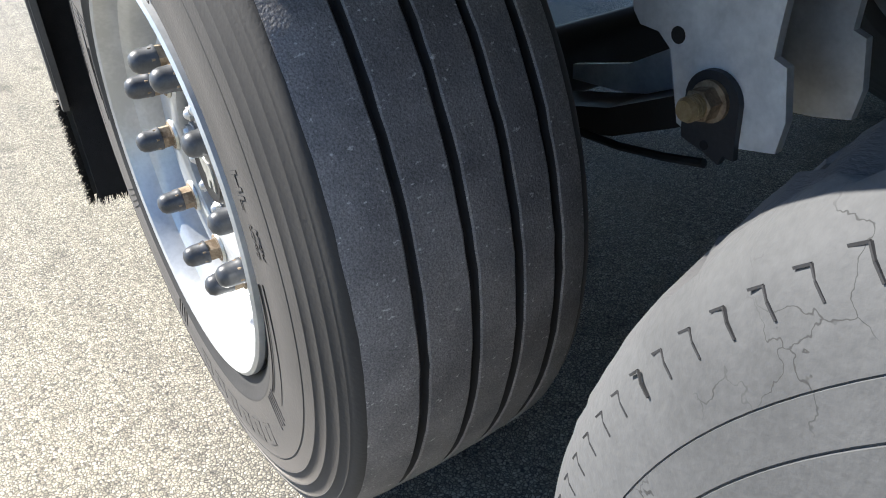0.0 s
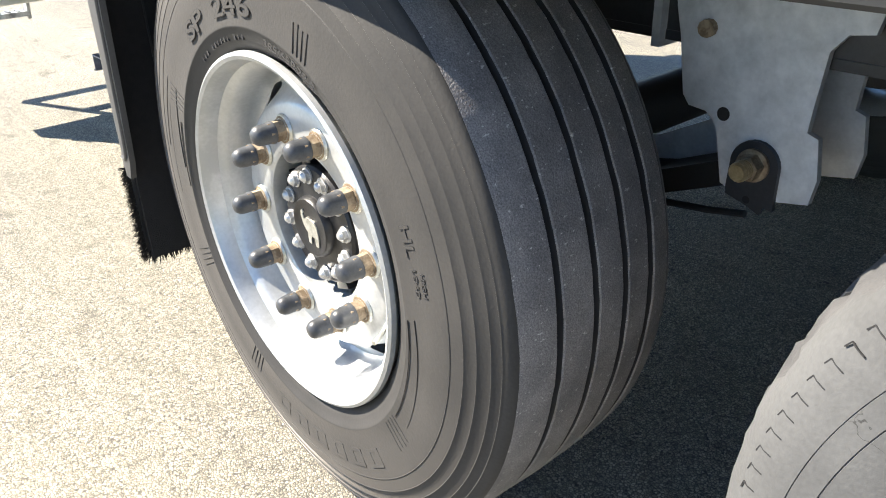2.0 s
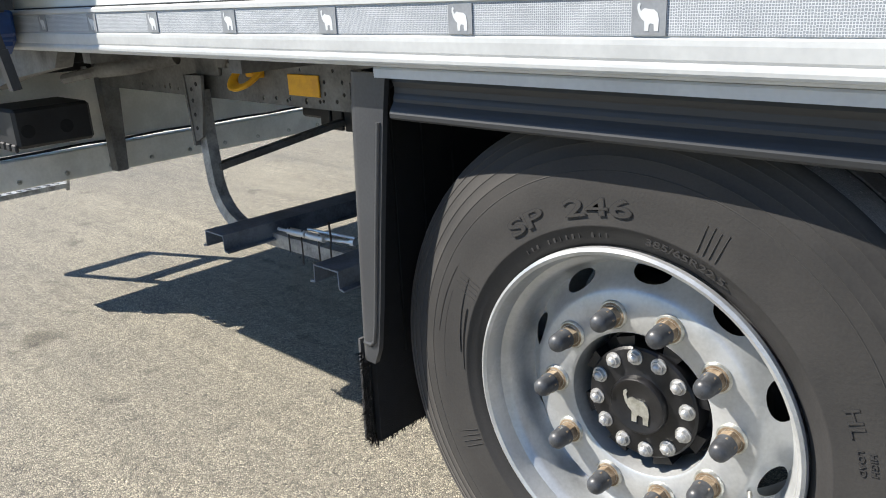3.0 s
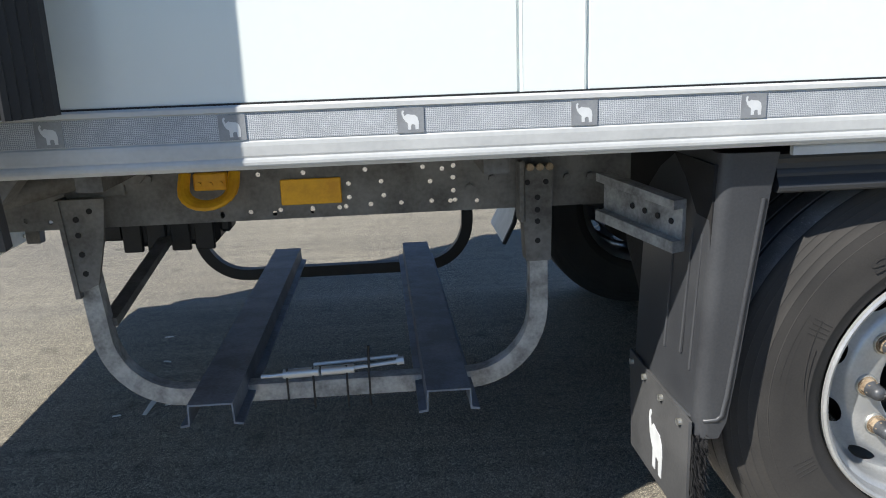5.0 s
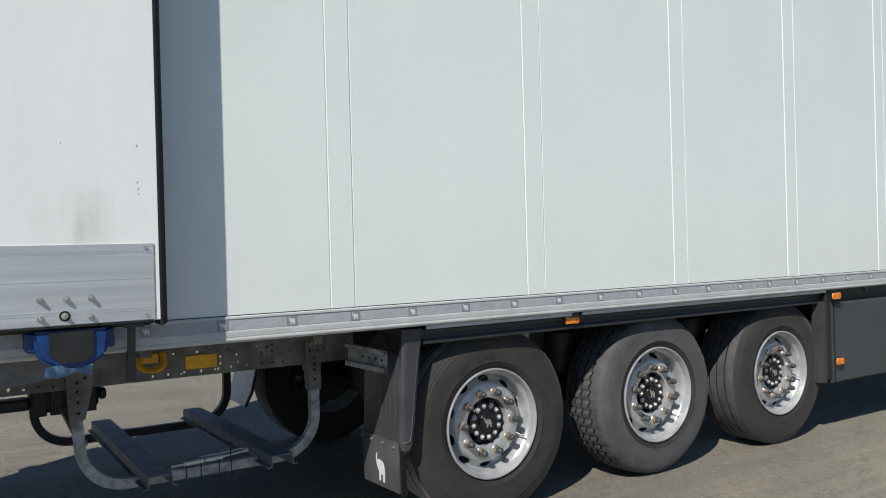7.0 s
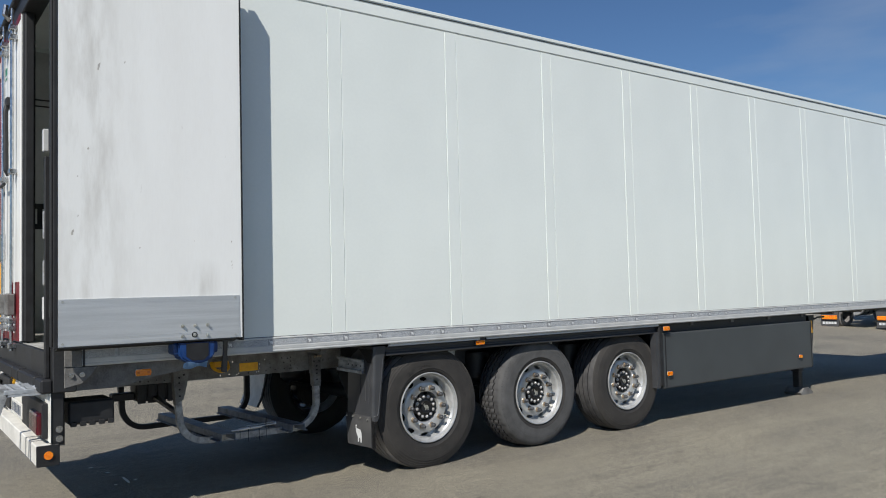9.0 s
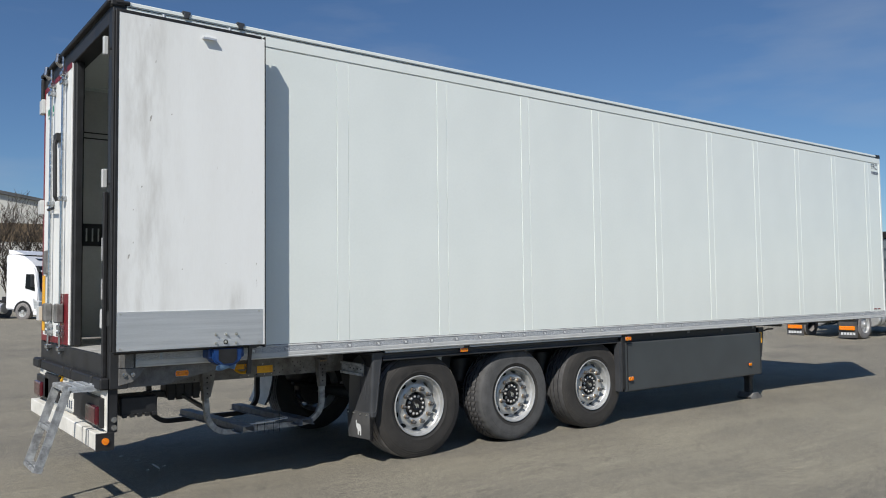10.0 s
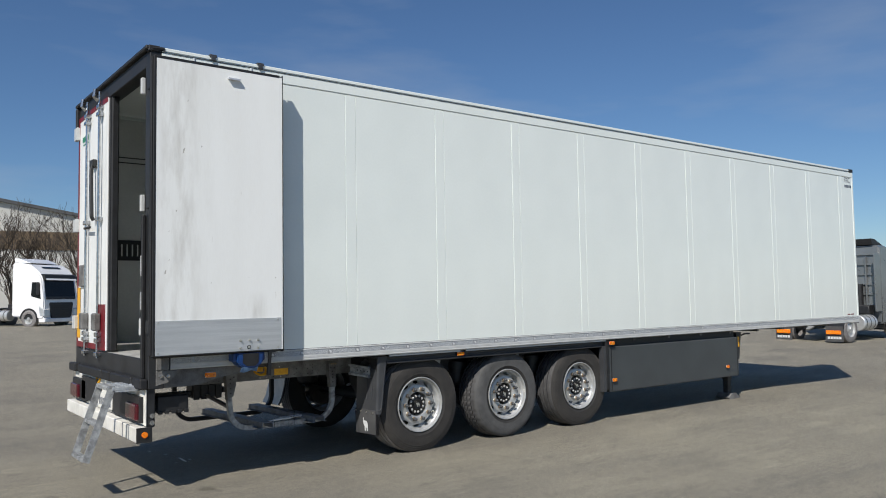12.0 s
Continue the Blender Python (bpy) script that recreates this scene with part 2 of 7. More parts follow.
M["truck_white"] = material("white_truck_paint", (0.82, 0.83, 0.85), (0.78, 0.79, 0.81), 0.25, scale=1.5, fine=30, bump=0.01, coat=0.6)
M["truck_silver"] = material("grey_metallic_truck_paint", (0.23, 0.245, 0.255), (0.19, 0.205, 0.215), 0.3, 0.5, scale=1.5, fine=60, bump=0.01, coat=0.6)
M["glass_dark"] = material("dark_windscreen", (0.006, 0.008, 0.011), None, 0.10, scale=2, fine=30, bump=0.0)
M["glass_dark"].node_tree.nodes["Principled BSDF"].inputs["Specular IOR Level"].default_value = 0.25
M["concrete"] = material("pale_cladding", (0.60, 0.60, 0.57), (0.52, 0.52, 0.49), 0.6, scale=0.4, fine=3, bump=0.05)
M["brown_clad"] = material("brown_cladding_band", (0.17, 0.125, 0.075), (0.14, 0.10, 0.06), 0.7, scale=0.4, fine=3, bump=0.05)
M["roofing"] = material("dark_roof_edge", (0.10, 0.105, 0.11), None, 0.6, scale=0.5, fine=3, bump=0.05)
M["bark"] = material("bare_bark", (0.075, 0.06, 0.048), (0.04, 0.032, 0.026), 0.9, scale=4, fine=30, bump=0.4)


def cracks(m):
    """Thin dark splits in perished rubber, in patches."""
    n, l = m.node_tree.nodes, m.node_tree.links
    b = n["Principled BSDF"]
    co = n.new("ShaderNodeTexCoord")
    wob = n.new("ShaderNodeTexNoise")
    wob.inputs["Scale"].default_value, wob.inputs["Detail"].default_value = 30.0, 4.0
    l.new(co.outputs["Object"], wob.inputs["Vector"])
    push = n.new("ShaderNodeVectorMath")
    push.operation = "MULTIPLY_ADD"
    push.inputs[1].default_value = (0.07, 0.07, 0.07)
    l.new(wob.outputs["Color"], push.inputs[0])
    l.new(co.outputs["Object"], push.inputs[2])
    v = n.new("ShaderNodeTexVoronoi")
    v.feature = "DISTANCE_TO_EDGE"
    v.inputs["Scale"].default_value = 21.0
    l.new(push.outputs["Vector"], v.inputs["Vector"])
    line = n.new("ShaderNodeValToRGB")
    line.color_ramp.elements[0].position, line.color_ramp.elements[1].position = 0.004, 0.012
    line.color_ramp.elements[0].color, line.color_ramp.elements[1].color = (1, 1, 1, 1), (0, 0, 0, 1)
    l.new(v.outputs["Distance"], line.inputs["Fac"])
    patch = n.new("ShaderNodeTexNoise")
    patch.inputs["Scale"].default_value = 11.0
    l.new(co.outputs["Object"], patch.inputs["Vector"])
    pr = n.new("ShaderNodeValToRGB")
    pr.color_ramp.elements[0].position, pr.color_ramp.elements[1].position = 0.61, 0.67
    l.new(patch.outputs["Fac"], pr.inputs["Fac"])
    mul = n.new("ShaderNodeMath")
    mul.operation = "MULTIPLY"
    l.new(line.outputs["Color"], mul.inputs[0])
    l.new(pr.outputs["Color"], mul.inputs[1])
    mx = n.new("ShaderNodeMix")
    mx.data_type = "RGBA"
    mx.inputs["B"].default_value = (0.03, 0.03, 0.03, 1)
    old = b.inputs["Base Color"].links[0].from_socket
    l.new(mul.outputs[0], mx.inputs["Factor"])
    l.new(old, mx.inputs["A"])
    l.new(mx.outputs["Result"], b.inputs["Base Color"])


def tyre_materials():
    """Dusty brown sidewall rubber and darker scuffed tread rubber with pale flecks."""
    side = material("dusty_tyre_rubber", (0.044, 0.041, 0.038), (0.023, 0.022, 0.021), 0.82, scale=7, fine=220, bump=0.22, spread=0.8)
    pale = material("chalky_tyre_rubber", (0.100, 0.101, 0.102), (0.056, 0.057, 0.058), 0.85, scale=9, fine=200, bump=0.25, spread=0.8)
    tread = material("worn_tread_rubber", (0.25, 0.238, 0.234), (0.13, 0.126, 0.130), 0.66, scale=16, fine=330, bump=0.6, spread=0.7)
    # a film of pale road dust, felt most at a glancing look
    for m, film in ((side, 0.16), (pale, 0.12)):
        b = m.node_tree.nodes["Principled BSDF"]
        b.inputs["Sheen Weight"].default_value, b.inputs["Sheen Roughness"].default_value = film, 0.32
        b.inputs["Sheen Tint"].default_value = (0.95, 0.88, 0.82, 1)
    n, l = tread.node_tree.nodes, tread.node_tree.links
    b = n["Principled BSDF"]
    co = n.new("ShaderNodeTexCoord")
    v = n.new("ShaderNodeTexNoise")
    v.inputs["Scale"].default_value, v.inputs["Detail"].default_value = 1.0, 2.0
    mp = n.new("ShaderNodeMapping")
    mp.inputs["Scale"].default_value = (170, 120, 190)
    l.new(co.outputs["Object"], mp.inputs["Vector"])
    l.new(mp.outputs["Vector"], v.inputs["Vector"])
    r = n.new("ShaderNodeValToRGB")
    r.color_ramp.elements[0].position, r.color_ramp.elements[1].position = 0.665, 0.72
    l.new(v.outputs["Fac"], r.inputs["Fac"])
    mx = n.new("ShaderNodeMix")
    mx.data_type = "RGBA"
    mx.inputs["B"].default_value = (0.46, 0.45, 0.43, 1)
    old = b.inputs["Base Color"].links[0].from_socket
    l.new(r.outputs["Color"], mx.inputs["Factor"])
    l.new(old, mx.inputs["A"])
    # coarse grain of the worn rubber
    gr = n.new("ShaderNodeTexNoise")
    gr.inputs["Scale"].default_value, gr.inputs["Detail"].default_value = 520.0, 3.0
    l.new(co.outputs["Object"], gr.inputs["Vector"])
    gt = n.new("ShaderNodeValToRGB")
    gt.color_ramp.elements[0].position, gt.color_ramp.elements[1].position = 0.34, 0.68
    gt.color_ramp.elements[0].color, gt.color_ramp.elements[1].color = (0.66, 0.66, 0.66, 1), (1.30, 1.29, 1.28, 1)
    l.new(gr.outputs["Fac"], gt.inputs["Fac"])
    mg = n.new("ShaderNodeMix")
    mg.data_type, mg.blend_type = "RGBA", "MULTIPLY"
    mg.inputs["Factor"].default_value = 1.0
    l.new(mx.outputs["Result"], mg.inputs["A"])
    l.new(gt.outputs["Color"], mg.inputs["B"])
    l.new(mg.outputs["Result"], b.inputs["Base Color"])
    cracks(pale)
    tread_dark = material("dark_tread_rubber", (0.088, 0.087, 0.088), (0.044, 0.044, 0.046), 0.72, scale=14, fine=300, bump=0.5, spread=0.7)
    # near-black tone: the shade of grooves, cuts and holes put into colour
    groove = material("relief_shade_black", (0.022, 0.022, 0.024), (0.014, 0.014, 0.015), 0.9, scale=20, fine=200, bump=0.2)
    return side, tread, groove, pale, tread_dark


M["tyre"], M["tread"], M["groove"], M["tyre_pale"], M["tread_dark"] = tyre_materials()
M["tyre_dark"] = material("undusted_tyre_rubber", (0.034, 0.032, 0.031), (0.022, 0.021, 0.020), 0.75, scale=9, fine=220, bump=0.15)


def ground_material():
    """Weathered asphalt: pale stones in dark binder, worn smooth into sandy patches."""
    m = bpy.data.materials.new("weathered_asphalt")
    m.use_nodes = True
    n, l = m.node_tree.nodes, m.node_tree.links
    b = n["Principled BSDF"]
    co = n.new("ShaderNodeTexCoord")
    vor = n.new("ShaderNodeTexVoronoi")
    vor.inputs["Scale"].default_value = 165.0
    vor2 = n.new("ShaderNodeTexVoronoi")
    vor2.feature = "DISTANCE_TO_EDGE"
    vor2.inputs["Scale"].default_value = 165.0
    big = n.new("ShaderNodeTexNoise")
    big.inputs["Scale"].default_value, big.inputs["Detail"].default_value = 0.5, 12.0
    big.inputs["Roughness"].default_value = 0.66
    mid = n.new("ShaderNodeTexNoise")
    mid.inputs["Scale"].default_value, mid.inputs["Detail"].default_value = 9.0, 6.0
    streak_map = n.new("ShaderNodeMapping")
    streak_map.inputs["Scale"].default_value = (0.4, 1.5, 1)
    streak_map.inputs["Rotation"].default_value = (0, 0, radians(28))
    streak = n.new("ShaderNodeTexNoise")
    streak.inputs["Scale"].default_value, streak.inputs["Detail"].default_value = 0.8, 9.0
    for node in (vor, vor2, big, mid):
        l.new(co.outputs["Object"], node.inputs["Vector"])
    l.new(co.outputs["Object"], streak_map.inputs["Vector"])
    l.new(streak_map.outputs["Vector"], streak.inputs["Vector"])
    stone = n.new("ShaderNodeValToRGB")
    e = stone.color_ramp.elements
    e[0].position, e[0].color = 0.0, (0.161, 0.148, 0.119, 1)
    e[1].position, e[1].color = 1.0, (0.583, 0.541, 0.429, 1)
    e2 = stone.color_ramp.elements.new(0.5)
    e2.color = (0.373, 0.345, 0.273, 1)
    l.new(vor.outputs["Color"], stone.inputs["Fac"])
    edge = n.new("ShaderNodeValToRGB")
    edge.color_ramp.elements[0].position, edge.color_ramp.elements[1].position = 0.02, 0.16
    l.new(vor2.outputs["Distance"], edge.inputs["Fac"])
    m1 = n.new("ShaderNodeMix")
    m1.data_type = "RGBA"
    m1.inputs["A"].default_value = (0.062, 0.059, 0.054, 1)
    l.new(edge.outputs["Color"], m1.inputs["Factor"])
    l.new(stone.outputs["Color"], m1.inputs["B"])
    tone = n.new("ShaderNodeValToRGB")
    t = tone.color_ramp.elements
    t[0].position, t[0].color = 0.36, (0.79, 0.79, 0.81, 1)
    t[1].position, t[1].color = 0.64, (1.17, 1.155, 1.11, 1)
    avg = n.new("ShaderNodeMath")
    avg.operation = "MULTIPLY_ADD"
    avg.inputs[1].default_value = 0.5
    half = n.new("ShaderNodeMath")
    half.operation = "MULTIPLY"
    half.inputs[1].default_value = 0.5
    l.new(streak.outputs["Fac"], half.inputs[0])
    l.new(big.outputs["Fac"], avg.inputs[0])
    l.new(half.outputs[0], avg.inputs[2])
    l.new(avg.outputs[0], tone.inputs["Fac"])
    m2 = n.new("ShaderNodeMix")
    m2.data_type, m2.blend_type = "RGBA", "MULTIPLY"
    m2.inputs["Factor"].default_value = 1.0
    l.new(m1.outputs["Result"], m2.inputs["A"])
    l.new(tone.outputs["Color"], m2.inputs["B"])
    spot = n.new("ShaderNodeValToRGB")
    spot.color_ramp.elements[0].position, spot.color_ramp.elements[1].position = 0.24, 0.42
    spot.color_ramp.elements[0].color = (0.55, 0.55, 0.56, 1)
    l.new(mid.outputs["Fac"], spot.inputs["Fac"])
    m3 = n.new("ShaderNodeMix")
    m3.data_type, m3.blend_type = "RGBA", "MULTIPLY"
    m3.inputs["Factor"].default_value = 1.0
    l.new(m2.outputs["Result"], m3.inputs["A"])
    l.new(spot.outputs["Color"], m3.inputs["B"])
    # scattered small dark drips, and fine scuffed lines
    drip = n.new("ShaderNodeTexVoronoi")
    drip.inputs["Scale"].default_value = 0.75
    warp = n.new("ShaderNodeVectorMath")
    warp.operation = "MULTIPLY_ADD"
    warp.inputs[1].default_value = (0.16, 0.16, 0.0)
    l.new(mid.outputs["Color"], warp.inputs[0])
    l.new(co.outputs["Object"], warp.inputs[2])
    l.new(warp.outputs["Vector"], drip.inputs["Vector"])
    dr = n.new("ShaderNodeValToRGB")
    dr.color_ramp.elements[0].position, dr.color_ramp.elements[1].position = 0.035, 0.075
    dr.color_ramp.elements[0].color, dr.color_ramp.elements[1].color = (0.58, 0.57, 0.56, 1), (1, 1, 1, 1)
    l.new(drip.outputs["Distance"], dr.inputs["Fac"])
    m4 = n.new("ShaderNodeMix")
    m4.data_type, m4.blend_type = "RGBA", "MULTIPLY"
    m4.inputs["Factor"].default_value = 1.0
    l.new(m3.outputs["Result"], m4.inputs["A"])
    l.new(dr.outputs["Color"], m4.inputs["B"])
    line_map = n.new("ShaderNodeMapping")
    line_map.inputs["Scale"].default_value = (0.7, 16.0, 1)
    line_map.inputs["Rotation"].default_value = (0, 0, radians(-24))
    lines = n.new("ShaderNodeTexNoise")
    lines.inputs["Scale"].default_value, lines.inputs["Detail"].default_value = 1.0, 5.0
    l.new(co.outputs["Object"], line_map.inputs["Vector"])
    l.new(line_map.outputs["Vector"], lines.inputs["Vector"])
    lr = n.new("ShaderNodeValToRGB")
    lr.color_ramp.elements[0].position, lr.color_ramp.elements[1].position = 0.35, 0.65
    lr.color_ramp.elements[0].color, lr.color_ramp.elements[1].color = (0.90, 0.90, 0.905, 1), (1.09, 1.085, 1.07, 1)
    l.new(lines.outputs["Fac"], lr.inputs["Fac"])
    m5 = n.new("ShaderNodeMix")
    m5.data_type, m5.blend_type = "RGBA", "MULTIPLY"
    m5.inputs["Factor"].default_value = 1.0
    l.new(m4.outputs["Result"], m5.inputs["A"])
    l.new(lr.outputs["Color"], m5.inputs["B"])
    l.new(m5.outputs["Result"], b.inputs["Base Color"])
    b.inputs["Roughness"].default_value = 0.85
    bp = n.new("ShaderNodeBump")
    bp.inputs["Strength"].default_value, bp.inputs["Distance"].default_value = 0.9, 0.0045
    l.new(vor2.outputs["Distance"], bp.inputs["Height"])
    l.new(bp.outputs["Normal"], b.inputs["Normal"])
    return m


M["ground"] = ground_material()


# ---- building blocks ----
def part(name, bm, mats, parent=None, label="", smooth=None):
    """Links a bmesh as one mesh object under a thing or a part."""
    bmesh.ops.recalc_face_normals(bm, faces=bm.faces)
    me = bpy.data.meshes.new(name)
    bm.to_mesh(me)
    bm.free()
    for m in mats if isinstance(mats, (list, tuple)) else [mats]:
        me.materials.append(M[m])
    if smooth is not None:
        me.shade_smooth()
        me.set_sharp_from_angle(angle=radians(smooth))
    ob = new(name, me)
    ob.parent = parent
    return tagged(ob, label)


def pieces(name, bm, mats, parent=None, label="", smooth=None):
    """Links each separate piece of a bmesh as a part of its own."""
    bm.verts.ensure_lookup_table()
    left, made = set(bm.verts), []
    while left:
        start = min(left, key=lambda v: v.index) if len(left) < 40 else next(iter(left))
        group, edge = {start}, [start]
        while edge:
            for e in edge.pop().link_edges:
                for v in e.verts:
                    if v not in group:
                        group.add(v)
                        edge.append(v)
        left -= group
        made.append(group)
    made.sort(key=lambda g: min(v.index for v in g))
    out = []
    for group in made:
        one = bmesh.new()
        mid = sum((v.co for v in group), Vector()) / len(group)
        new_v = {v: one.verts.new(v.co - mid) for v in sorted(group, key=lambda v: v.index)}
        for f in sorted({f for v in group for f in v.link_faces}, key=lambda f: f.index):
            g = one.faces.new([new_v[v] for v in f.verts])
            g.material_index = f.material_index
        ob = part(name, one, mats, parent, label, smooth)
        ob.location = mid
        out.append(ob)
    bm.free()
    return out


def thing(name, label, category, at=(0, 0, 0), group="", kind=""):
    ob = new(name)
    ob.location = at
    ob.empty_display_size = 0.2
    return tagged(ob, label, category, group, kind)


def box(bm, x0, x1, y0, y1, z0, z1, bevel=0.0, seg=1):
    r = bmesh.ops.create_cube(bm, size=1)
    vs = r["verts"]
    for v in vs:
        v.co = Vector((x0 + (v.co.x + 0.5) * (x1 - x0), y0 + (v.co.y + 0.5) * (y1 - y0), z0 + (v.co.z + 0.5) * (z1 - z0)))
    if bevel:
        es = list({e for v in vs for e in v.link_edges})
        bmesh.ops.bevel(bm, geom=es, offset=bevel, segments=seg, affect="EDGES", profile=0.5)
    return bm


def ring_between(bm, a, b):
    n = len(a)
    return [bm.faces.new((a[i], a[(i + 1) % n], b[(i + 1) % n], b[i])) for i in range(n)]


def tube(bm, pts, r, n=10, square=False, caps=True, r2=None):
    """A round or square bar along a line of points; r may be (half width, half height)."""
    pts = [Vector(p) for p in pts]
    rings = []
    up0 = None
    for i, p in enumerate(pts):
        d = (pts[min(i + 1, len(pts) - 1)] - pts[max(i - 1, 0)]).normalized()
        if up0 is None:
            up0 = Vector((0, 0, 1)) if abs(d.z) < 0.95 else Vector((0, 1, 0))
        side = d.cross(up0).normalized()
        up = side.cross(d).normalized()
        up0 = up
        k = i / max(1, len(pts) - 1)
        if square:
            a, b = r if isinstance(r, tuple) else (r, r)
            offs = [(a, b), (-a, b), (-a, -b), (a, -b)]
        else:
            rad = r if r2 is None else r + (r2 - r) * k
            offs = [(rad * math.cos(2 * math.pi * j / n), rad * math.sin(2 * math.pi * j / n)) for j in range(n)]
        rings.append([bm.verts.new(p + side * u + up * v) for u, v in offs])
    for a, b in zip(rings, rings[1:]):
        ring_between(bm, a, b)
    if caps:
        bm.faces.new(list(reversed(rings[0])))
        bm.faces.new(rings[-1])
    return bm


def lathe(bm, profile, n=64, axis="y", closed=False, mats=None, skip=None):
    """Turns a profile of (radius, along) about an axis through the origin."""
    rings = []
    for r, a in profile:
        ring = []
        for i in range(n):
            t = 2 * math.pi * i / n
            c, s = r * math.cos(t), r * math.sin(t)
            ring.append(bm.verts.new((c, a, s) if axis == "y" else (a, c, s) if axis == "x" else (c, s, a)))
        rings.append(ring)
    pairs = list(zip(rings, rings[1:])) + ([(rings[-1], rings[0])] if closed else [])
    for k, (a, b) in enumerate(pairs):
        for i in range(n):
            if skip and skip(k, i):
                continue
            f = bm.faces.new((a[i], a[(i + 1) % n], b[(i + 1) % n], b[i]))
            if mats:
                f.material_index = mats[k]
    return rings


def prism(bm, poly, axis, a, b):
    """A flat outline, given in the two other axes in order, drawn out along an axis from a to b."""
    def at(u, v, w):
        return {"x": (w, u, v), "y": (u, w, v), "z": (u, v, w)}[axis]
    lo = [bm.verts.new(at(u, v, a)) for u, v in poly]
    hi = [bm.verts.new(at(u, v, b)) for u, v in poly]
    ring_between(bm, lo, hi)
    bm.faces.new(list(reversed(lo)))
    bm.faces.new(hi)
    return bm


def arc(cx, cy, r, a0, a1, n):
    return [(cx + r * math.cos(radians(a0 + (a1 - a0) * i / n)), cy + r * math.sin(radians(a0 + (a1 - a0) * i / n))) for i in range(n + 1)]


def holed_plate(bm, outer, holes, axis, a, b):
    """A plate with holes right through it."""
    def at(u, v, w):
        return {"x": (w, u, v), "y": (u, w, v), "z": (u, v, w)}[axis]
    sides = []
    for w in (a, b):
        es, loops = [], []
        for poly in [outer] + holes:
            vs = [bm.verts.new(at(u, v, w)) for u, v in poly]
            loops.append(vs)
            es += [bm.edges.new((vs[i], vs[(i + 1) % len(vs)])) for i in range(len(vs))]
        bmesh.ops.triangle_fill(bm, use_beauty=True, use_dissolve=False, edges=es)
        sides.append(loops)
    for lo, hi in zip(*sides):
        ring_between(bm, lo, hi)
    return bm


def hexagon(r, turn=0.0):
    return [(r * math.cos(radians(60 * i + turn)), r * math.sin(radians(60 * i + turn))) for i in range(6)]


def letters(name, text, size, parent, mat, pose_of, depth=0.001, label="", arc_r=None, bold=0.0, wide=1.0):
    """Raised letters; laid flat in x, y, then set by a matrix; arc_r bends them round a circle."""
    cu = bpy.data.curves.new(name, "FONT")
    cu.body, cu.size, cu.extrude = text, size, depth
    cu.align_x, cu.offset = "CENTER", bold
    tmp = bpy.data.objects.new("tmp", cu)
    me = bpy.data.meshes.new_from_object(tmp)
    bpy.data.objects.remove(tmp)
    bpy.data.curves.remove(cu)
    me.name = name
    for v in me.vertices:
        p = v.co.copy()
        p.x *= wide
        if arc_r:
            t = math.pi / 2 - p.x / arc_r
            p = Vector(((arc_r + p.y) * math.cos(t), (arc_r + p.y) * math.sin(t), p.z))
        v.co = pose_of @ p
    me.materials.clear()
    me.materials.append(M[mat])
    ob = new(name, me)
    ob.parent = parent
    return tagged(ob, label)


# ---- ground ----
def smooth_step(a, b, v):
    k = min(1.0, max(0.0, (v - a) / (b - a)))
    return k * k * (3 - 2 * k)


def ground_height(x, y):
    """Flat under the trailer, a shallow dip added beyond it to place the far shadow's edge, falling gently ahead of it
    and rising to the hall.
    """
    dx, dy = max(0.0, x - 8.0), max(0.0, y - 4.5)
    dip = 0.11 * smooth_step(2.55, 3.05, y) * (1 - smooth_step(5.0, 11.0, y))
    return -0.15 * (1 - math.exp(-dx / 6)) + 0.48 * (1 - math.exp(-dy / 30)) - dip


def build_ground():
    bm = bmesh.new()
    xs = [-2000, -600, -200, -80, -40, -20, -10, -5, 0, 5, 8, 9, 10, 11, 12, 13.5, 15, 18, 22, 26, 30, 36, 45, 60, 90, 150, 300, 800, 2500]
    ys = [-2000, -600, -200, -80, -40, -20, -10, -5, 0, 2.5, 2.65, 2.8, 2.95, 3.1, 4, 5, 6, 7, 8, 9, 10, 11, 14, 18, 24, 32, 42, 55, 75, 100, 140, 200, 400, 1000, 2500]
    grid = [[bm.verts.new((x, y, ground_height(x, y))) for x in xs] for y in ys]
    for j in range(len(ys) - 1):
        for i in range(len(xs) - 1):
            bm.faces.new((grid[j][i], grid[j][i + 1], grid[j + 1][i + 1], grid[j + 1][i]))
    ob = part("ground", bm, "ground", None, "pale weathered asphalt yard in full sun", smooth=60)
    tagged(ob, category="ground", kind="structure")


build_ground()

# ---- the trailer ----
W = 2.70          # width over the side walls
XR, XF = -2.97, 10.09
ZW0, ZW1, ZTOP = 1.206, 3.815, 3.97
trailer = thing("semi_trailer", "white refrigerated semi-trailer on three axles, one rear door folded open", "trailer")


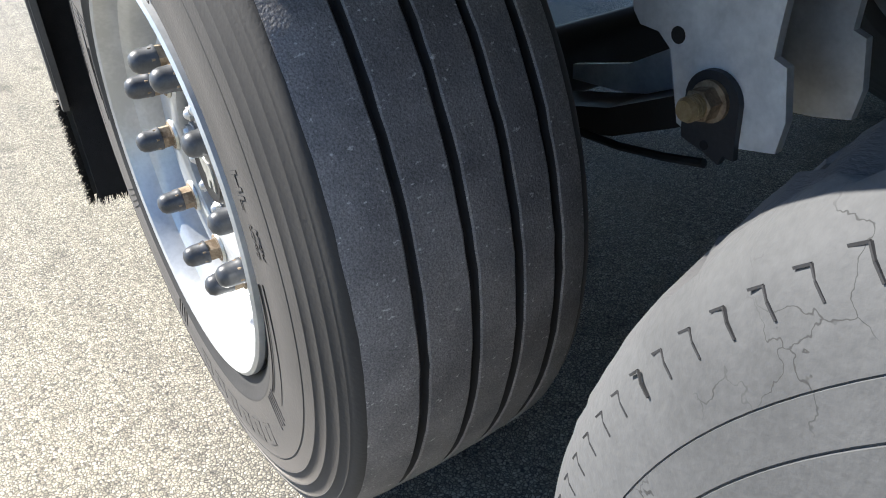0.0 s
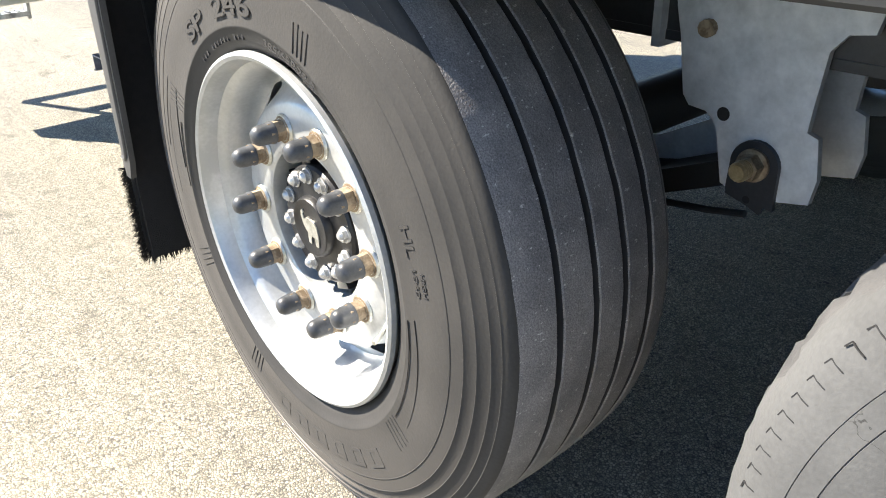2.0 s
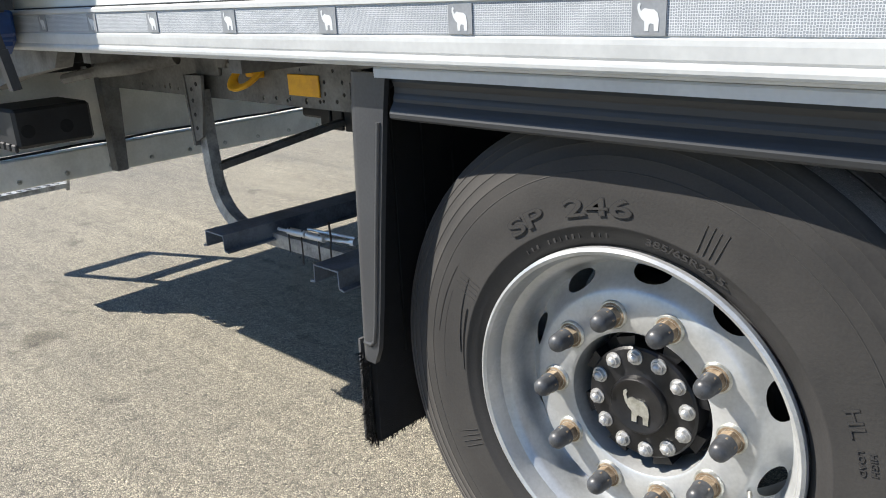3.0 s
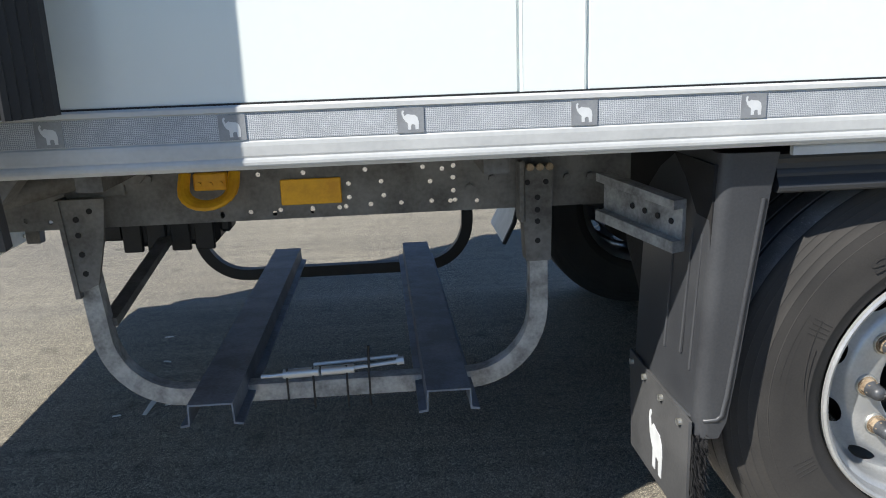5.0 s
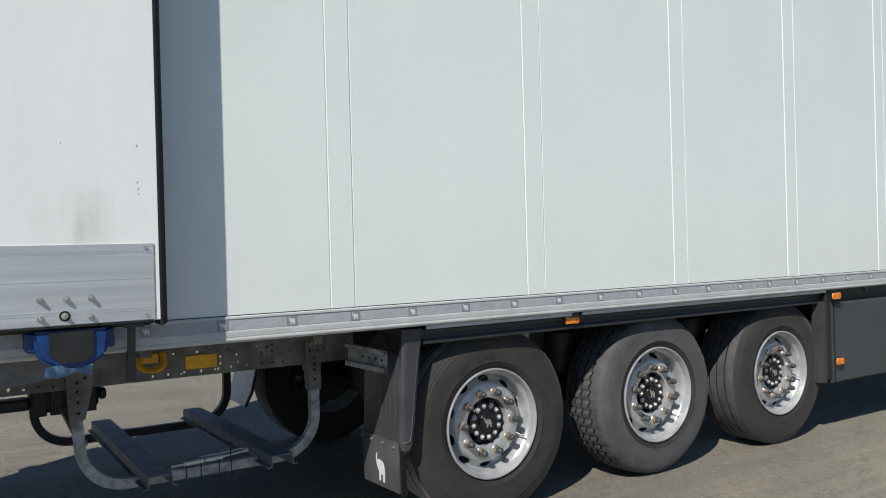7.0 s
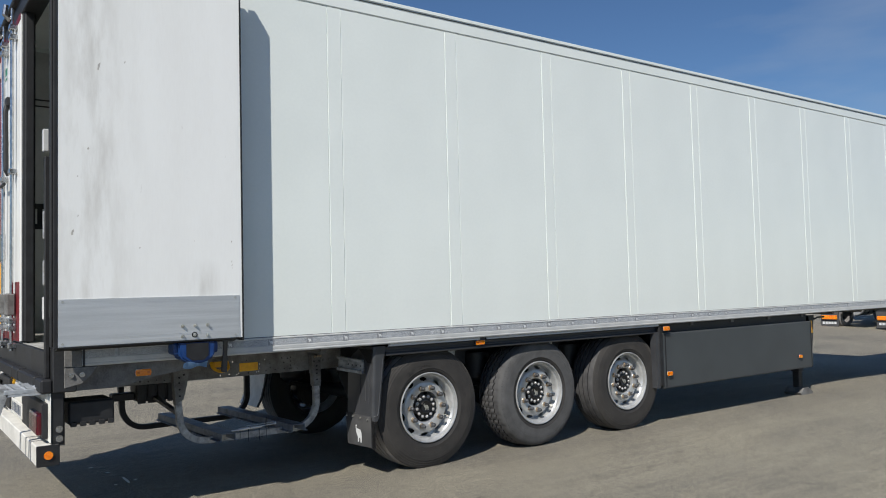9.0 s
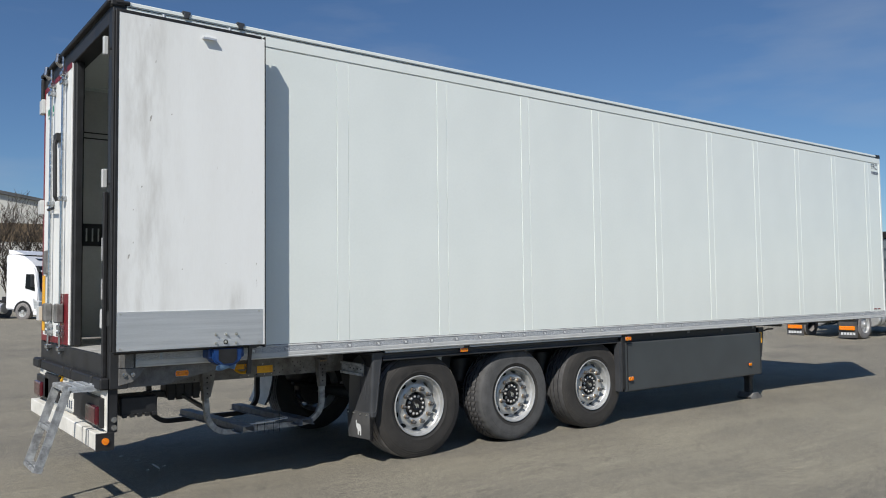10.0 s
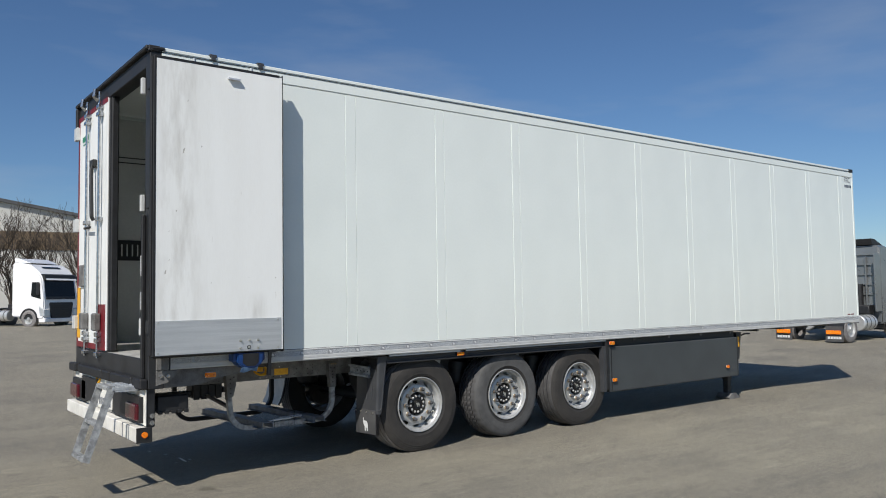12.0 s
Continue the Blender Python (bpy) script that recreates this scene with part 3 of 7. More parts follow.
def build_body():
    bm = bmesh.new()
    box(bm, XR + 0.12, XF - 0.04, 0.004, 0.07, ZW0 - 0.01, ZW1 + 0.05)
    side = part("side_wall", bm, "wall", trailer, "smooth white insulated side wall with vertical joint strips")
    # wide panels and narrow joint strips, each a hair apart
    pitch, strip = 1.1665, 0.124
    x0 = -0.983
    xs = [(XR + 0.122, x0)] + [(x0 + strip + pitch * k, x0 + pitch * (k + 1)) for k in range(9)] + [(x0 + strip + pitch * 9, XF - 0.045)]
    wide = {}
    for a, b in xs:
        b = min(b, XF - 0.045)
        w = round(b - a, 3)
        if w not in wide:
            bm = bmesh.new()
            box(bm, 0.0025, w - 0.0025, 0.0, 0.02, ZW0, ZW1, 0.0018)
            wide[w] = part("panel", bm, "wall", side)
            wide[w].location.x = a
        else:
            o = new("panel", wide[w].data)
            o.parent, o.location = side, (a, 0, 0)
    bm = bmesh.new()
    box(bm, 0.0025, strip - 0.0025, -0.0012, 0.02, ZW0, ZW1, 0.0008)
    for u in (0.006, strip - 0.006):
        prism(bm, [(u - 0.0024, 0.0), (u - 0.0014, -0.0014), (u, -0.0018), (u + 0.0012, -0.0014), (u + 0.0020, 0.0)], "z", ZW0, ZW1)
    first = part("joint_strip", bm, "wall", side)
    for k in range(10):
        o = first if k == 0 else new("joint_strip", first.data)
        o.parent, o.location = side, (x0 + pitch * k, 0, 0)
    bm = bmesh.new()
    box(bm, XR + 0.12, XF - 0.04, W - 0.07, W, ZW0, ZW1 + 0.05)
    part("far_side_wall", bm, ["inside"], trailer, "grey-lined inner side wall")
    bm = bmesh.new()
    box(bm, XF - 0.12, XF, 0.006, W - 0.006, ZW0 - 0.1, ZTOP - 0.02, 0.01)
    part("front_wall", bm, "wall", trailer)
    bm = bmesh.new()
    box(bm, XR + 0.02, XF, 0.03, W - 0.03, ZTOP - 0.06, ZTOP - 0.005, 0.008)
    part("roof", bm, "wall", trailer)
    bm = bmesh.new()
    box(bm, XR + 0.02, XF, 0.075, W - 0.075, 1.10, 1.19)
    part("load_floor", bm, "floor_alu", trailer, "scuffed light grey load floor")
    # roof rails: an outer lip over a flat white band
    for y0, s in ((0.0, 1), (W, -1)):
        bm = bmesh.new()
        prof = [(0.06, ZTOP), (-0.004, ZTOP), (-0.010, ZTOP - 0.006), (-0.010, ZTOP - 0.03), (-0.003, ZTOP - 0.034), (-0.003, ZTOP - 0.055), (-0.007, ZTOP - 0.06), (-0.007, ZW1 + 0.012), (-0.001, ZW1 + 0.004), (0.06, ZW1 + 0.004)]
        prism(bm, [(y0 + s * u, v) for u, v in prof], "x", XR + 0.1, XF)
        part("roof_rail", bm, "wall", trailer, "white aluminium roof rail")
        bm = bmesh.new()
        box(bm, XR + 0.1, XF - 0.01, min(y0 - s * 0.0110, y0), max(y0 - s * 0.0110, y0), ZTOP - 0.0455, ZTOP - 0.0425)
        part("roof_rail_groove", bm, "frame", trailer)
    # front edge trim and a dark corner cap
    bm = bmesh.new()
    box(bm, XF - 0.043, XF + 0.004, -0.006, 0.05, ZW0 - 0.09, ZTOP - 0.04, 0.003)
    part("front_corner_trim", bm, "wall", trailer)
    bm = bmesh.new()
    box(bm, XF - 0.16, XF + 0.012, -0.012, 0.06, ZTOP - 0.055, ZTOP + 0.012, 0.01)
    part("front_corner_cap", bm, "frame", trailer, "dark plastic roof corner cap")
    letters("classification_letters", "FRC", 0.135, trailer, "ink", Matrix(((1, 0, 0, 9.87), (0, 0, -1, -0.003), (0, 1, 0, 3.715), (0, 0, 0, 1))), 0.0006, "grey classification letters")
    bm = bmesh.new()
    for i in range(5):
        box(bm, 9.77 + 0.052 * i, 9.81 + 0.052 * i, -0.0025, 0.001, 3.62, 3.67)
    part("small_print", bm, "ink", trailer)
    bm = bmesh.new()
    box(bm, 9.66, 9.76, -0.0025, 0.001, 1.235, 1.255)
    box(bm, 9.80, 9.90, -0.0025, 0.001, 1.235, 1.255)
    part("maker_mark", bm, "red_tape", trailer)


build_body()


def animal_outline(s):
    """A plain outline of a walking animal with a raised nose, about s high."""
    pts = [(-0.44, 0.93), (-0.36, 1.0), (-0.31, 0.93), (-0.36, 0.84), (-0.30, 0.70), (-0.16, 0.80), (0.0, 0.76), (0.22, 0.74), (0.36, 0.62), (0.42, 0.40), (0.40, 0.0),
           (0.24, 0.0), (0.22, 0.24), (0.08, 0.27), (0.02, 0.20), (0.02, 0.0), (-0.14, 0.0), (-0.15, 0.34), (-0.26, 0.42), (-0.37, 0.56), (-0.45, 0.80)]
    return [(x * s, z * s) for x, z in pts]


def build_rub_rail():
    bm = bmesh.new()
    prof = [(0.06, ZW0 - 0.002), (-0.006, ZW0 - 0.002), (-0.010, ZW0 - 0.006), (-0.010, 1.192), (-0.005, 1.190), (-0.005, 1.141), (-0.008, 1.138),
            (-0.0085, 1.131), (-0.0075, 1.114), (-0.0062, 1.110), (-0.0078, 1.1065), (-0.0086, 1.102), (-0.0080, 1.097), (-0.0060, 1.0935), (-0.0030, 1.092), (0.0, 1.088), (0.06, 1.088)]
    prism(bm, prof, "x", XR + 0.1, XF - 0.002)
    rail = part("rub_rail", bm, "wall_trim", trailer, "white aluminium rub rail with a silver tape strip")
    bm = bmesh.new()
    box(bm, XR + 0.12, XF - 0.02, -0.0065, -0.002, 1.1425, 1.1885)
    part("tape_strip", bm, "tape", rail, "silver textured marking tape")
    bm = bmesh.new()
    box(bm, -0.024, 0.024, -0.0085, -0.004, -0.0225, 0.0225)
    first = part("emblem_plate", bm, "emblem_plate", rail)
    bm = bmesh.new()
    prism(bm, [(x, z - 0.017) for x, z in animal_outline(0.035)], "y", -0.0090, -0.0083)
    mark = part("emblem", bm, "emblem", rail)
    for k in range(38):
        for src, nm in ((first, "emblem_plate"), (mark, "emblem")):
            o = src if k == 0 else new(nm, src.data)
            o.parent, o.location = rail, (-1.812 + 0.3155 * k, 0, 1.1655)
    for xa, xb in ((-0.458, 0.506), (0.590, 2.98)):
        bm = bmesh.new()
        prism(bm, [(0.024, 1.0855), (0.0120, 1.0855), (0.0100, 1.082), (0.0110, 1.067), (0.024, 1.067)], "x", xa, xb)
        part("lower_trim", bm, "wall_trim", trailer, "white lower edge trim")


build_rub_rail()
bm = bmesh.new()
box(bm, XR + 0.12, XF - 0.03, -0.0035, 0.003, 1.2035, 1.2072)
part("sealant_line", bm, "rubber_seal", trailer, "thin dark sealant line")


# ---- wheels ----
ZH, YC = 0.510, 0.262


def tyre_mesh(name, parent, kind, worn=0.0):
    """A tyre; worn: how far its crown is worn down, in metres."""
    bm = bmesh.new()
    bead = [(0.297, -0.146), (0.306, -0.157), (0.322, -0.1655), (0.334, -0.1690), (0.3365, -0.1712), (0.339, -0.1715), (0.345, -0.1702), (0.385, -0.1722)]
    edge = [(0.508, -0.1500), (0.5145, -0.1468), (0.5195, -0.1400)]
    if kind == "block":
        # two thin moulded furrows and a rounder, scuffed shoulder
        side = bead + [(0.4190, -0.1702), (0.4194, -0.1688), (0.4202, -0.1688), (0.4206, -0.1700), (0.4420, -0.1676), (0.4423, -0.1664), (0.4429, -0.1664), (0.4432, -0.1674), (0.455, -0.1655), (0.480, -0.1590), (0.495, -0.1495), (0.505, -0.1385), (0.5115, -0.1245)]
    else:
        # four fine raised rings on the upper sidewall
        side = bead + [(0.416, -0.1712)]
        for r, y in ((0.426, -0.1700), (0.449, -0.1670), (0.469, -0.1630), (0.489, -0.1572), (0.503, -0.1520)):
            side += [(r - 0.0008, y), (r, y - 0.0006), (r + 0.0008, y - 0.0004), (r + 0.0014, y + 0.0003)]
        side += edge
    side = [(r - worn * max(0.0, (r - 0.40) / 0.12), y) for r, y in side]
    mats = [3 if r < 0.338 else 0 for r, y in side[:-1]]
    # the crown: ribs between straight grooves
    cents = [-0.072, -0.007, 0.052, 0.108]
    prof = list(side)

    def crown(y):
        return 0.5270 - worn - (0.015 if kind == "block" else 0.0065) * ((y - 0.006) / 0.146) ** 2

    for c in cents:
        # groove walls and floor take the near-black tone on top of their real depth
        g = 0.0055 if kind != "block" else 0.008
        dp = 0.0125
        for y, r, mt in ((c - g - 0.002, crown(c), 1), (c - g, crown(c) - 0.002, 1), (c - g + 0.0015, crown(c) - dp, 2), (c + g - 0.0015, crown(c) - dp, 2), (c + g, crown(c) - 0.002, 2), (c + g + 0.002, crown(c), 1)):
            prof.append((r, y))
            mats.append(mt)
    prof.append((crown(0.130), 0.130) if kind == "block" else (crown(0.146), 0.146))
    mats.append(1)
    for r, y in reversed(side[:-1]):
        prof.append((r, 0.012 - y))
        mats.append(0)
    n = 216 if kind == "block" else 144
    rings = lathe(bm, prof, n, "y", False, mats)
    lo = len(side)
    hi = len(prof) - len(side)
    for k, ring in enumerate(rings):
        for i, v in enumerate(ring):
            t = 2 * math.pi * i / n
            w = noise.noise(Vector((math.cos(t) * 17, math.sin(t) * 17, prof[k][1] * 30 + (7 if kind == "block" else 0))))
            if lo <= k < hi:
                if kind == "block":
                    # stepped grooves and a narrow slot across the ribs between the blocks
                    v.co.y += 0.0042 * (1 if (i // 2) % 2 else -1)
                    if i % 4 == 0:
                        v.co.x *= 0.987
                        v.co.z *= 0.987
                else:
                    v.co.y += 0.0020 * w
            elif k == lo - 1 or k == hi:
                v.co.y += 0.0016 * w
                if kind == "block" and i % 8 in (0, 1):
                    v.co.x *= 0.985
                    v.co.z *= 0.985
            if kind == "block" and lo - 4 <= k < lo:
                # chipped shoulder
                c = noise.noise(Vector((math.cos(t) * 60, math.sin(t) * 60, k * 0.9)))
                v.co.y += 0.0035 * max(0.0, c - 0.05)
                v.co.x *= 1 - 0.010 * max(0.0, c - 0.15)
                v.co.z *= 1 - 0.010 * max(0.0, c - 0.15)
            # the tread sits flat where it bears on the ground
            if v.co.z < -ZH:
                v.co.z = -ZH + (v.co.z + ZH) * 0.08
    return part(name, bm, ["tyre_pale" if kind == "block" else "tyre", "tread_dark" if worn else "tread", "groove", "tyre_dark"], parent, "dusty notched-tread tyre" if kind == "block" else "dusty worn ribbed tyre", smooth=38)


def build_wheel():
    """One wheel: rim, tyre, ten capped studs and a bolted hub; its outer face looks to -y."""
    bm = bmesh.new()
    n = 160
    prof = [(0.288, -0.148), (0.296, -0.152), (0.3015, -0.160), (0.3005, -0.168), (0.295, -0.171), (0.289, -0.168), (0.284, -0.155), (0.281, -0.135), (0.272, -0.128), (0.266, -0.120),
            (0.262, -0.085), (0.258, -0.070), (0.252, -0.064), (0.248, -0.0655), (0.243, -0.0685), (0.238, -0.073), (0.233, -0.079), (0.228, -0.085), (0.223, -0.091), (0.218, -0.0975), (0.213, -0.103), (0.206, -0.107), (0.138, -0.107), (0.1335, -0.104), (0.131, -0.075), (0.131, 0.02)]

    def hole(k, i):
        a = i % 16 - 7.5
        return 12 <= k <= 17 and (a / 3.7) ** 2 + ((k - 14.5) / 3.2) ** 2 < 1.0

    rings = lathe(bm, prof, n, "y", skip=hole)
    # draw the edges of the hand holes onto true ovals
    for k in range(11, 20):
        for i in range(n):
            u, w = ((i - 0.5) % 16 - 7.5) / 3.7, (k - 15.0) / 3.2
            rho = math.hypot(u, w)
            if 0.55 < rho < 1.32 and abs(w) < 1.3:
                kk = 15.0 + w / rho * 3.2
                j = min(int(kk), len(prof) - 2)
                fr = kk - j
                r = prof[j][0] + (prof[j + 1][0] - prof[j][0]) * fr
                y = prof[j][1] + (prof[j + 1][1] - prof[j][1]) * fr
                cell = math.floor((i - 0.5) / 16)
                t = 2 * math.pi * (0.5 + 16 * cell + 7.5 + u / rho * 3.7) / n
                rings[k][i].co = (r * math.cos(t), y, r * math.sin(t))
    lathe(bm, [(0.300, -0.150), (0.285, -0.13), (0.268, -0.10), (0.262, -0.02), (0.262, 0.10), (0.300, 0.165)], n, "y")
    wheel = part("wheel", bm, "rim", trailer, "silver steel disc wheel with hand holes", smooth=40)
    tyre_mesh("tyre", wheel, "rib")
    # brake drum seen through the hand holes, and the hub
    bm = bmesh.new()
    lathe(bm, [(0.0001, -0.02), (0.20, -0.02), (0.215, 0.0), (0.215, 0.14), (0.0001, 0.14)], 40, "y")
    part("brake_drum", bm, "hub", wheel, "", smooth=40)
    bm = bmesh.new()
    lathe(bm, [(0.0001, -0.1105), (0.042, -0.1105), (0.046, -0.1130), (0.050, -0.1130), (0.053, -0.109), (0.054, -0.100), (0.060, -0.0985), (0.100, -0.0965), (0.104, -0.092), (0.104, -0.05), (0.122, -0.045), (0.128, -0.02)], 48, "y")
    part("hub", bm, "hub", wheel, "oily black wheel hub", smooth=40)
    # one bolt: washer, hexagon and domed end; the rest share its mesh
    bm = bmesh.new()
    tube(bm, [(0, -0.0960, 0), (0, -0.0995, 0)], 0.0145, 14)
    prism(bm, hexagon(0.0112), "y", -0.1065, -0.099)
    tube(bm, [(0, -0.1060, 0), (0, -0.1105, 0), (0, -0.1120, 0)], 0.0085, 12, r2=0.004)
    bolt = part("hub_bolt", bm, "bright_zinc", wheel, "plated hub bolt", smooth=40)
    for k in range(12):
        a = radians(30 * k + 9)
        o = bolt if k == 0 else tagged(new("hub_bolt", bolt.data), "plated hub bolt")
        o.parent, o.location, o.rotation_euler = wheel, (0.087 * math.cos(a), 0, 0.087 * math.sin(a)), (0, radians(47 * k), 0)
    bm = bmesh.new()
    for k in range(8):
        a = radians(45 * k + 20)
        prism(bm, [(0.108 * math.cos(a + da) * s, 0.108 * math.sin(a + da) * s) for da, s in ((-0.13, 0.94), (0.13, 0.94), (0.16, 1.12), (-0.16, 1.12))], "y", -0.085, -0.046)
    pieces("hub_lug", bm, "hub", wheel)
    bm = bmesh.new()
    prism(bm, [(x, z - 0.030) for x, z in animal_outline(0.058)], "y", -0.1125, -0.110)
    part("hub_emblem", bm, "zinc", wheel)
    # studs: washer, rusty nut, plastic cap
    bm = bmesh.new()
    lathe(bm, [(0.008, 0), (0.0235, 0), (0.0245, -0.003), (0.0225, -0.007), (0.012, -0.008)], 18, "y")
    lathe(bm, [(0.0001, -0.005), (0.02, -0.005), (0.02, -0.0052)], 6, "y")
    prism(bm, hexagon(0.0185, 10), "y", -0.034, -0.006)
    nut = part("wheel_nut", bm, "rust", wheel, "rusty hexagonal wheel nut")
    bm = bmesh.new()
    lathe(bm, [(0.012, 0.0), (0.0255, 0.0), (0.0265, -0.003), (0.0245, -0.0062), (0.018, -0.0075)], 20, "y")
    washer = part("washer", bm, "zinc", wheel, "pale zinc washer", smooth=40)
    bm = bmesh.new()
    rr = lathe(bm, [(0.0190, -0.024), (0.0190, -0.028), (0.0178, -0.030), (0.0172, -0.047), (0.0155, -0.054), (0.011, -0.0595), (0.004, -0.062)], 18, "y")
    bm.faces.new(rr[-1])
    cap = part("nut_cap", bm, "cap", wheel, "dark plastic nut cap", smooth=35)
    for k in range(10):
        a = radians(108 - 36 * k)
        for src, nm in ((washer, "washer"), (nut, "wheel_nut"), (cap, "nut_cap")):
            o = src if k == 0 else new(nm, src.data)
            o.parent = wheel
            o.location = (0.1675 * math.cos(a), -0.106, 0.1675 * math.sin(a))
            o.rotation_euler = (0, radians(37 * k), 0)
    # balance weight and valve
    bm = bmesh.new()
    tube(bm, [(0.20, -0.10, -0.09), (0.215, -0.13, -0.10), (0.222, -0.15, -0.103)], 0.004, 8)
    part("valve", bm, "zinc", wheel)
    wheel.location = (0, YC, ZH)
    return wheel


wheel_rear = build_wheel()
wheel_mid = copy_thing(wheel_rear, pose(1.290, YC, ZH, 0, 14, 0))
wheel_front = copy_thing(wheel_rear, pose(2.553, YC, ZH, 0, -11, 0))
for x, turn in ((0.0, 25), (1.290, 60), (2.553, 100)):
    copy_thing(wheel_rear, pose(x, W - YC, ZH, 0, turn, 180))
for other, kind in ((wheel_mid, "block"), (wheel_front, "rib")):
    for ch in list(other.children):
        if ch.name.startswith("tyre"):
            bpy.data.objects.remove(ch)
    tyre_mesh("tyre", other, kind, 0.011)
# raised marks on the rear tyre's sidewall
side_face = Matrix(((1, 0, 0, 0), (0, 0, -1, -0.1727), (0, 1, 0, 0), (0, 0, 0, 1)))
tyre_rear = [c for c in wheel_rear.children if c.name.startswith("tyre")][0]


def sidewall_marks(tyre):
    """Groups of short radial lines and thin dashes moulded into a sidewall."""
    yy = -0.1722

    def dash(bm, r0, r1, a, w, yy=-0.1722):
        c, s = math.cos(radians(a)), math.sin(radians(a))
        prism(bm, [(r0 * c - w * s, r0 * s + w * c), (r0 * c + w * s, r0 * s - w * c), (r1 * c + w * s, r1 * s - w * c), (r1 * c - w * s, r1 * s + w * c)], "y", yy, yy + 0.006)

    for a0 in (66.5, 152, -37, -118, 205):
        bm = bmesh.new()
        for k in range(4):
            a = radians(a0 + 3.5 - 1.7 * k)
            tube(bm, [(r * math.cos(a), y, r * math.sin(a)) for r, y in ((0.343, -0.1707), (0.366, -0.1716), (0.389 + 0.003 * (k % 2), -0.1724))], 0.0009, 6)
        pieces("moulded_line", bm, "tyre_dark", tyre)
    bm = bmesh.new()
    for k in range(14):
        a = 126 - 2.3 * k
        if k % 7 in (3,):
            continue
        dash(bm, 0.3175, 0.3255, a, 0.0011 + 0.0006 * (k % 3), -0.1666)
    tagged(part("moulded_dashes", bm, "tyre_dark", tyre), kind="stuff")
    # long thin lines and a row of worn block shapes
    bm = bmesh.new()
    for r0, r1, a0, a1 in ((0.342, 0.349, 1, -32), (0.357, 0.376, 2, -30), (0.352, 0.372, 176, 150), (0.343, 0.352, 182, 160), (0.395, 0.395, 158, 186), (0.405, 0.410, 150, 172)):
        pts = []
        for k in range(13):
            a, r = radians(a0 + (a1 - a0) * k / 12), r0 + (r1 - r0) * k / 12
            pts.append((r * math.cos(a), yy + 0.0006, r * math.sin(a)))
        tube(bm, pts, (0.0006, 0.0007), square=True)
    pieces("moulded_line", bm, "tyre_dark", tyre)
    bm = bmesh.new()
    for k in range(6):
        a0 = -104 + 9.5 * k
        for w0, w1, ra, rb in ((0, 1.6, 0.372, 0.405), (4.4, 6.0, 0.372, 0.405), (1.6, 4.4, 0.372, 0.378), (1.6, 4.4, 0.399, 0.405)):
            poly = arc(0, 0, ra, a0 + w0, a0 + w1, 2) + list(reversed(arc(0, 0, rb, a0 + w0, a0 + w1, 2)))
            prism(bm, poly, "y", yy - 0.0003, yy + 0.006)
    tagged(part("moulded_band", bm, "tyre", tyre), kind="stuff")


sidewall_marks(tyre_rear)


def shoulder_marks(tyre):
    """Hooked sipes in the notched tyre's shoulder, drawn as near-black bars for their shade."""
    bm = bmesh.new()
    count = 126
    for k in range(count):
        a = 360.0 / count * k + 1.5
        if 96 < a < 132 and k % 2:
            continue
        pts = [(0.4645, a), (0.4715, a + 0.1), (0.4775, a + 0.2), (0.4785, a + 1.2)]
        lie = [Vector((r * math.cos(radians(b)), -0.1633 + (r - 0.457) * 0.29 + max(0.0, r - 0.4727) * 0.4, r * math.sin(radians(b)))) for r, b in pts]
        for p, q in zip(lie, lie[1:]):
            tube(bm, [p, q], (0.0006, 0.0006), square=True)
    tagged(part("sipe_band", bm, "groove", tyre, "band of hooked shoulder sipes"), kind="stuff")


shoulder_marks([c for c in wheel_mid.children if c.name.startswith("tyre")][0])


# ---- running gear and underside ----
def bolt_head(bm, x, y, z, r, h, axis="y", s=-1):
    if axis == "y":
        prism(bm, [(x + u, z + v) for u, v in hexagon(r, 15)], "y", y, y + s * h)
    else:
        prism(bm, [(y + u, z + v) for u, v in hexagon(r, 15)], "x", x, x + s * h)


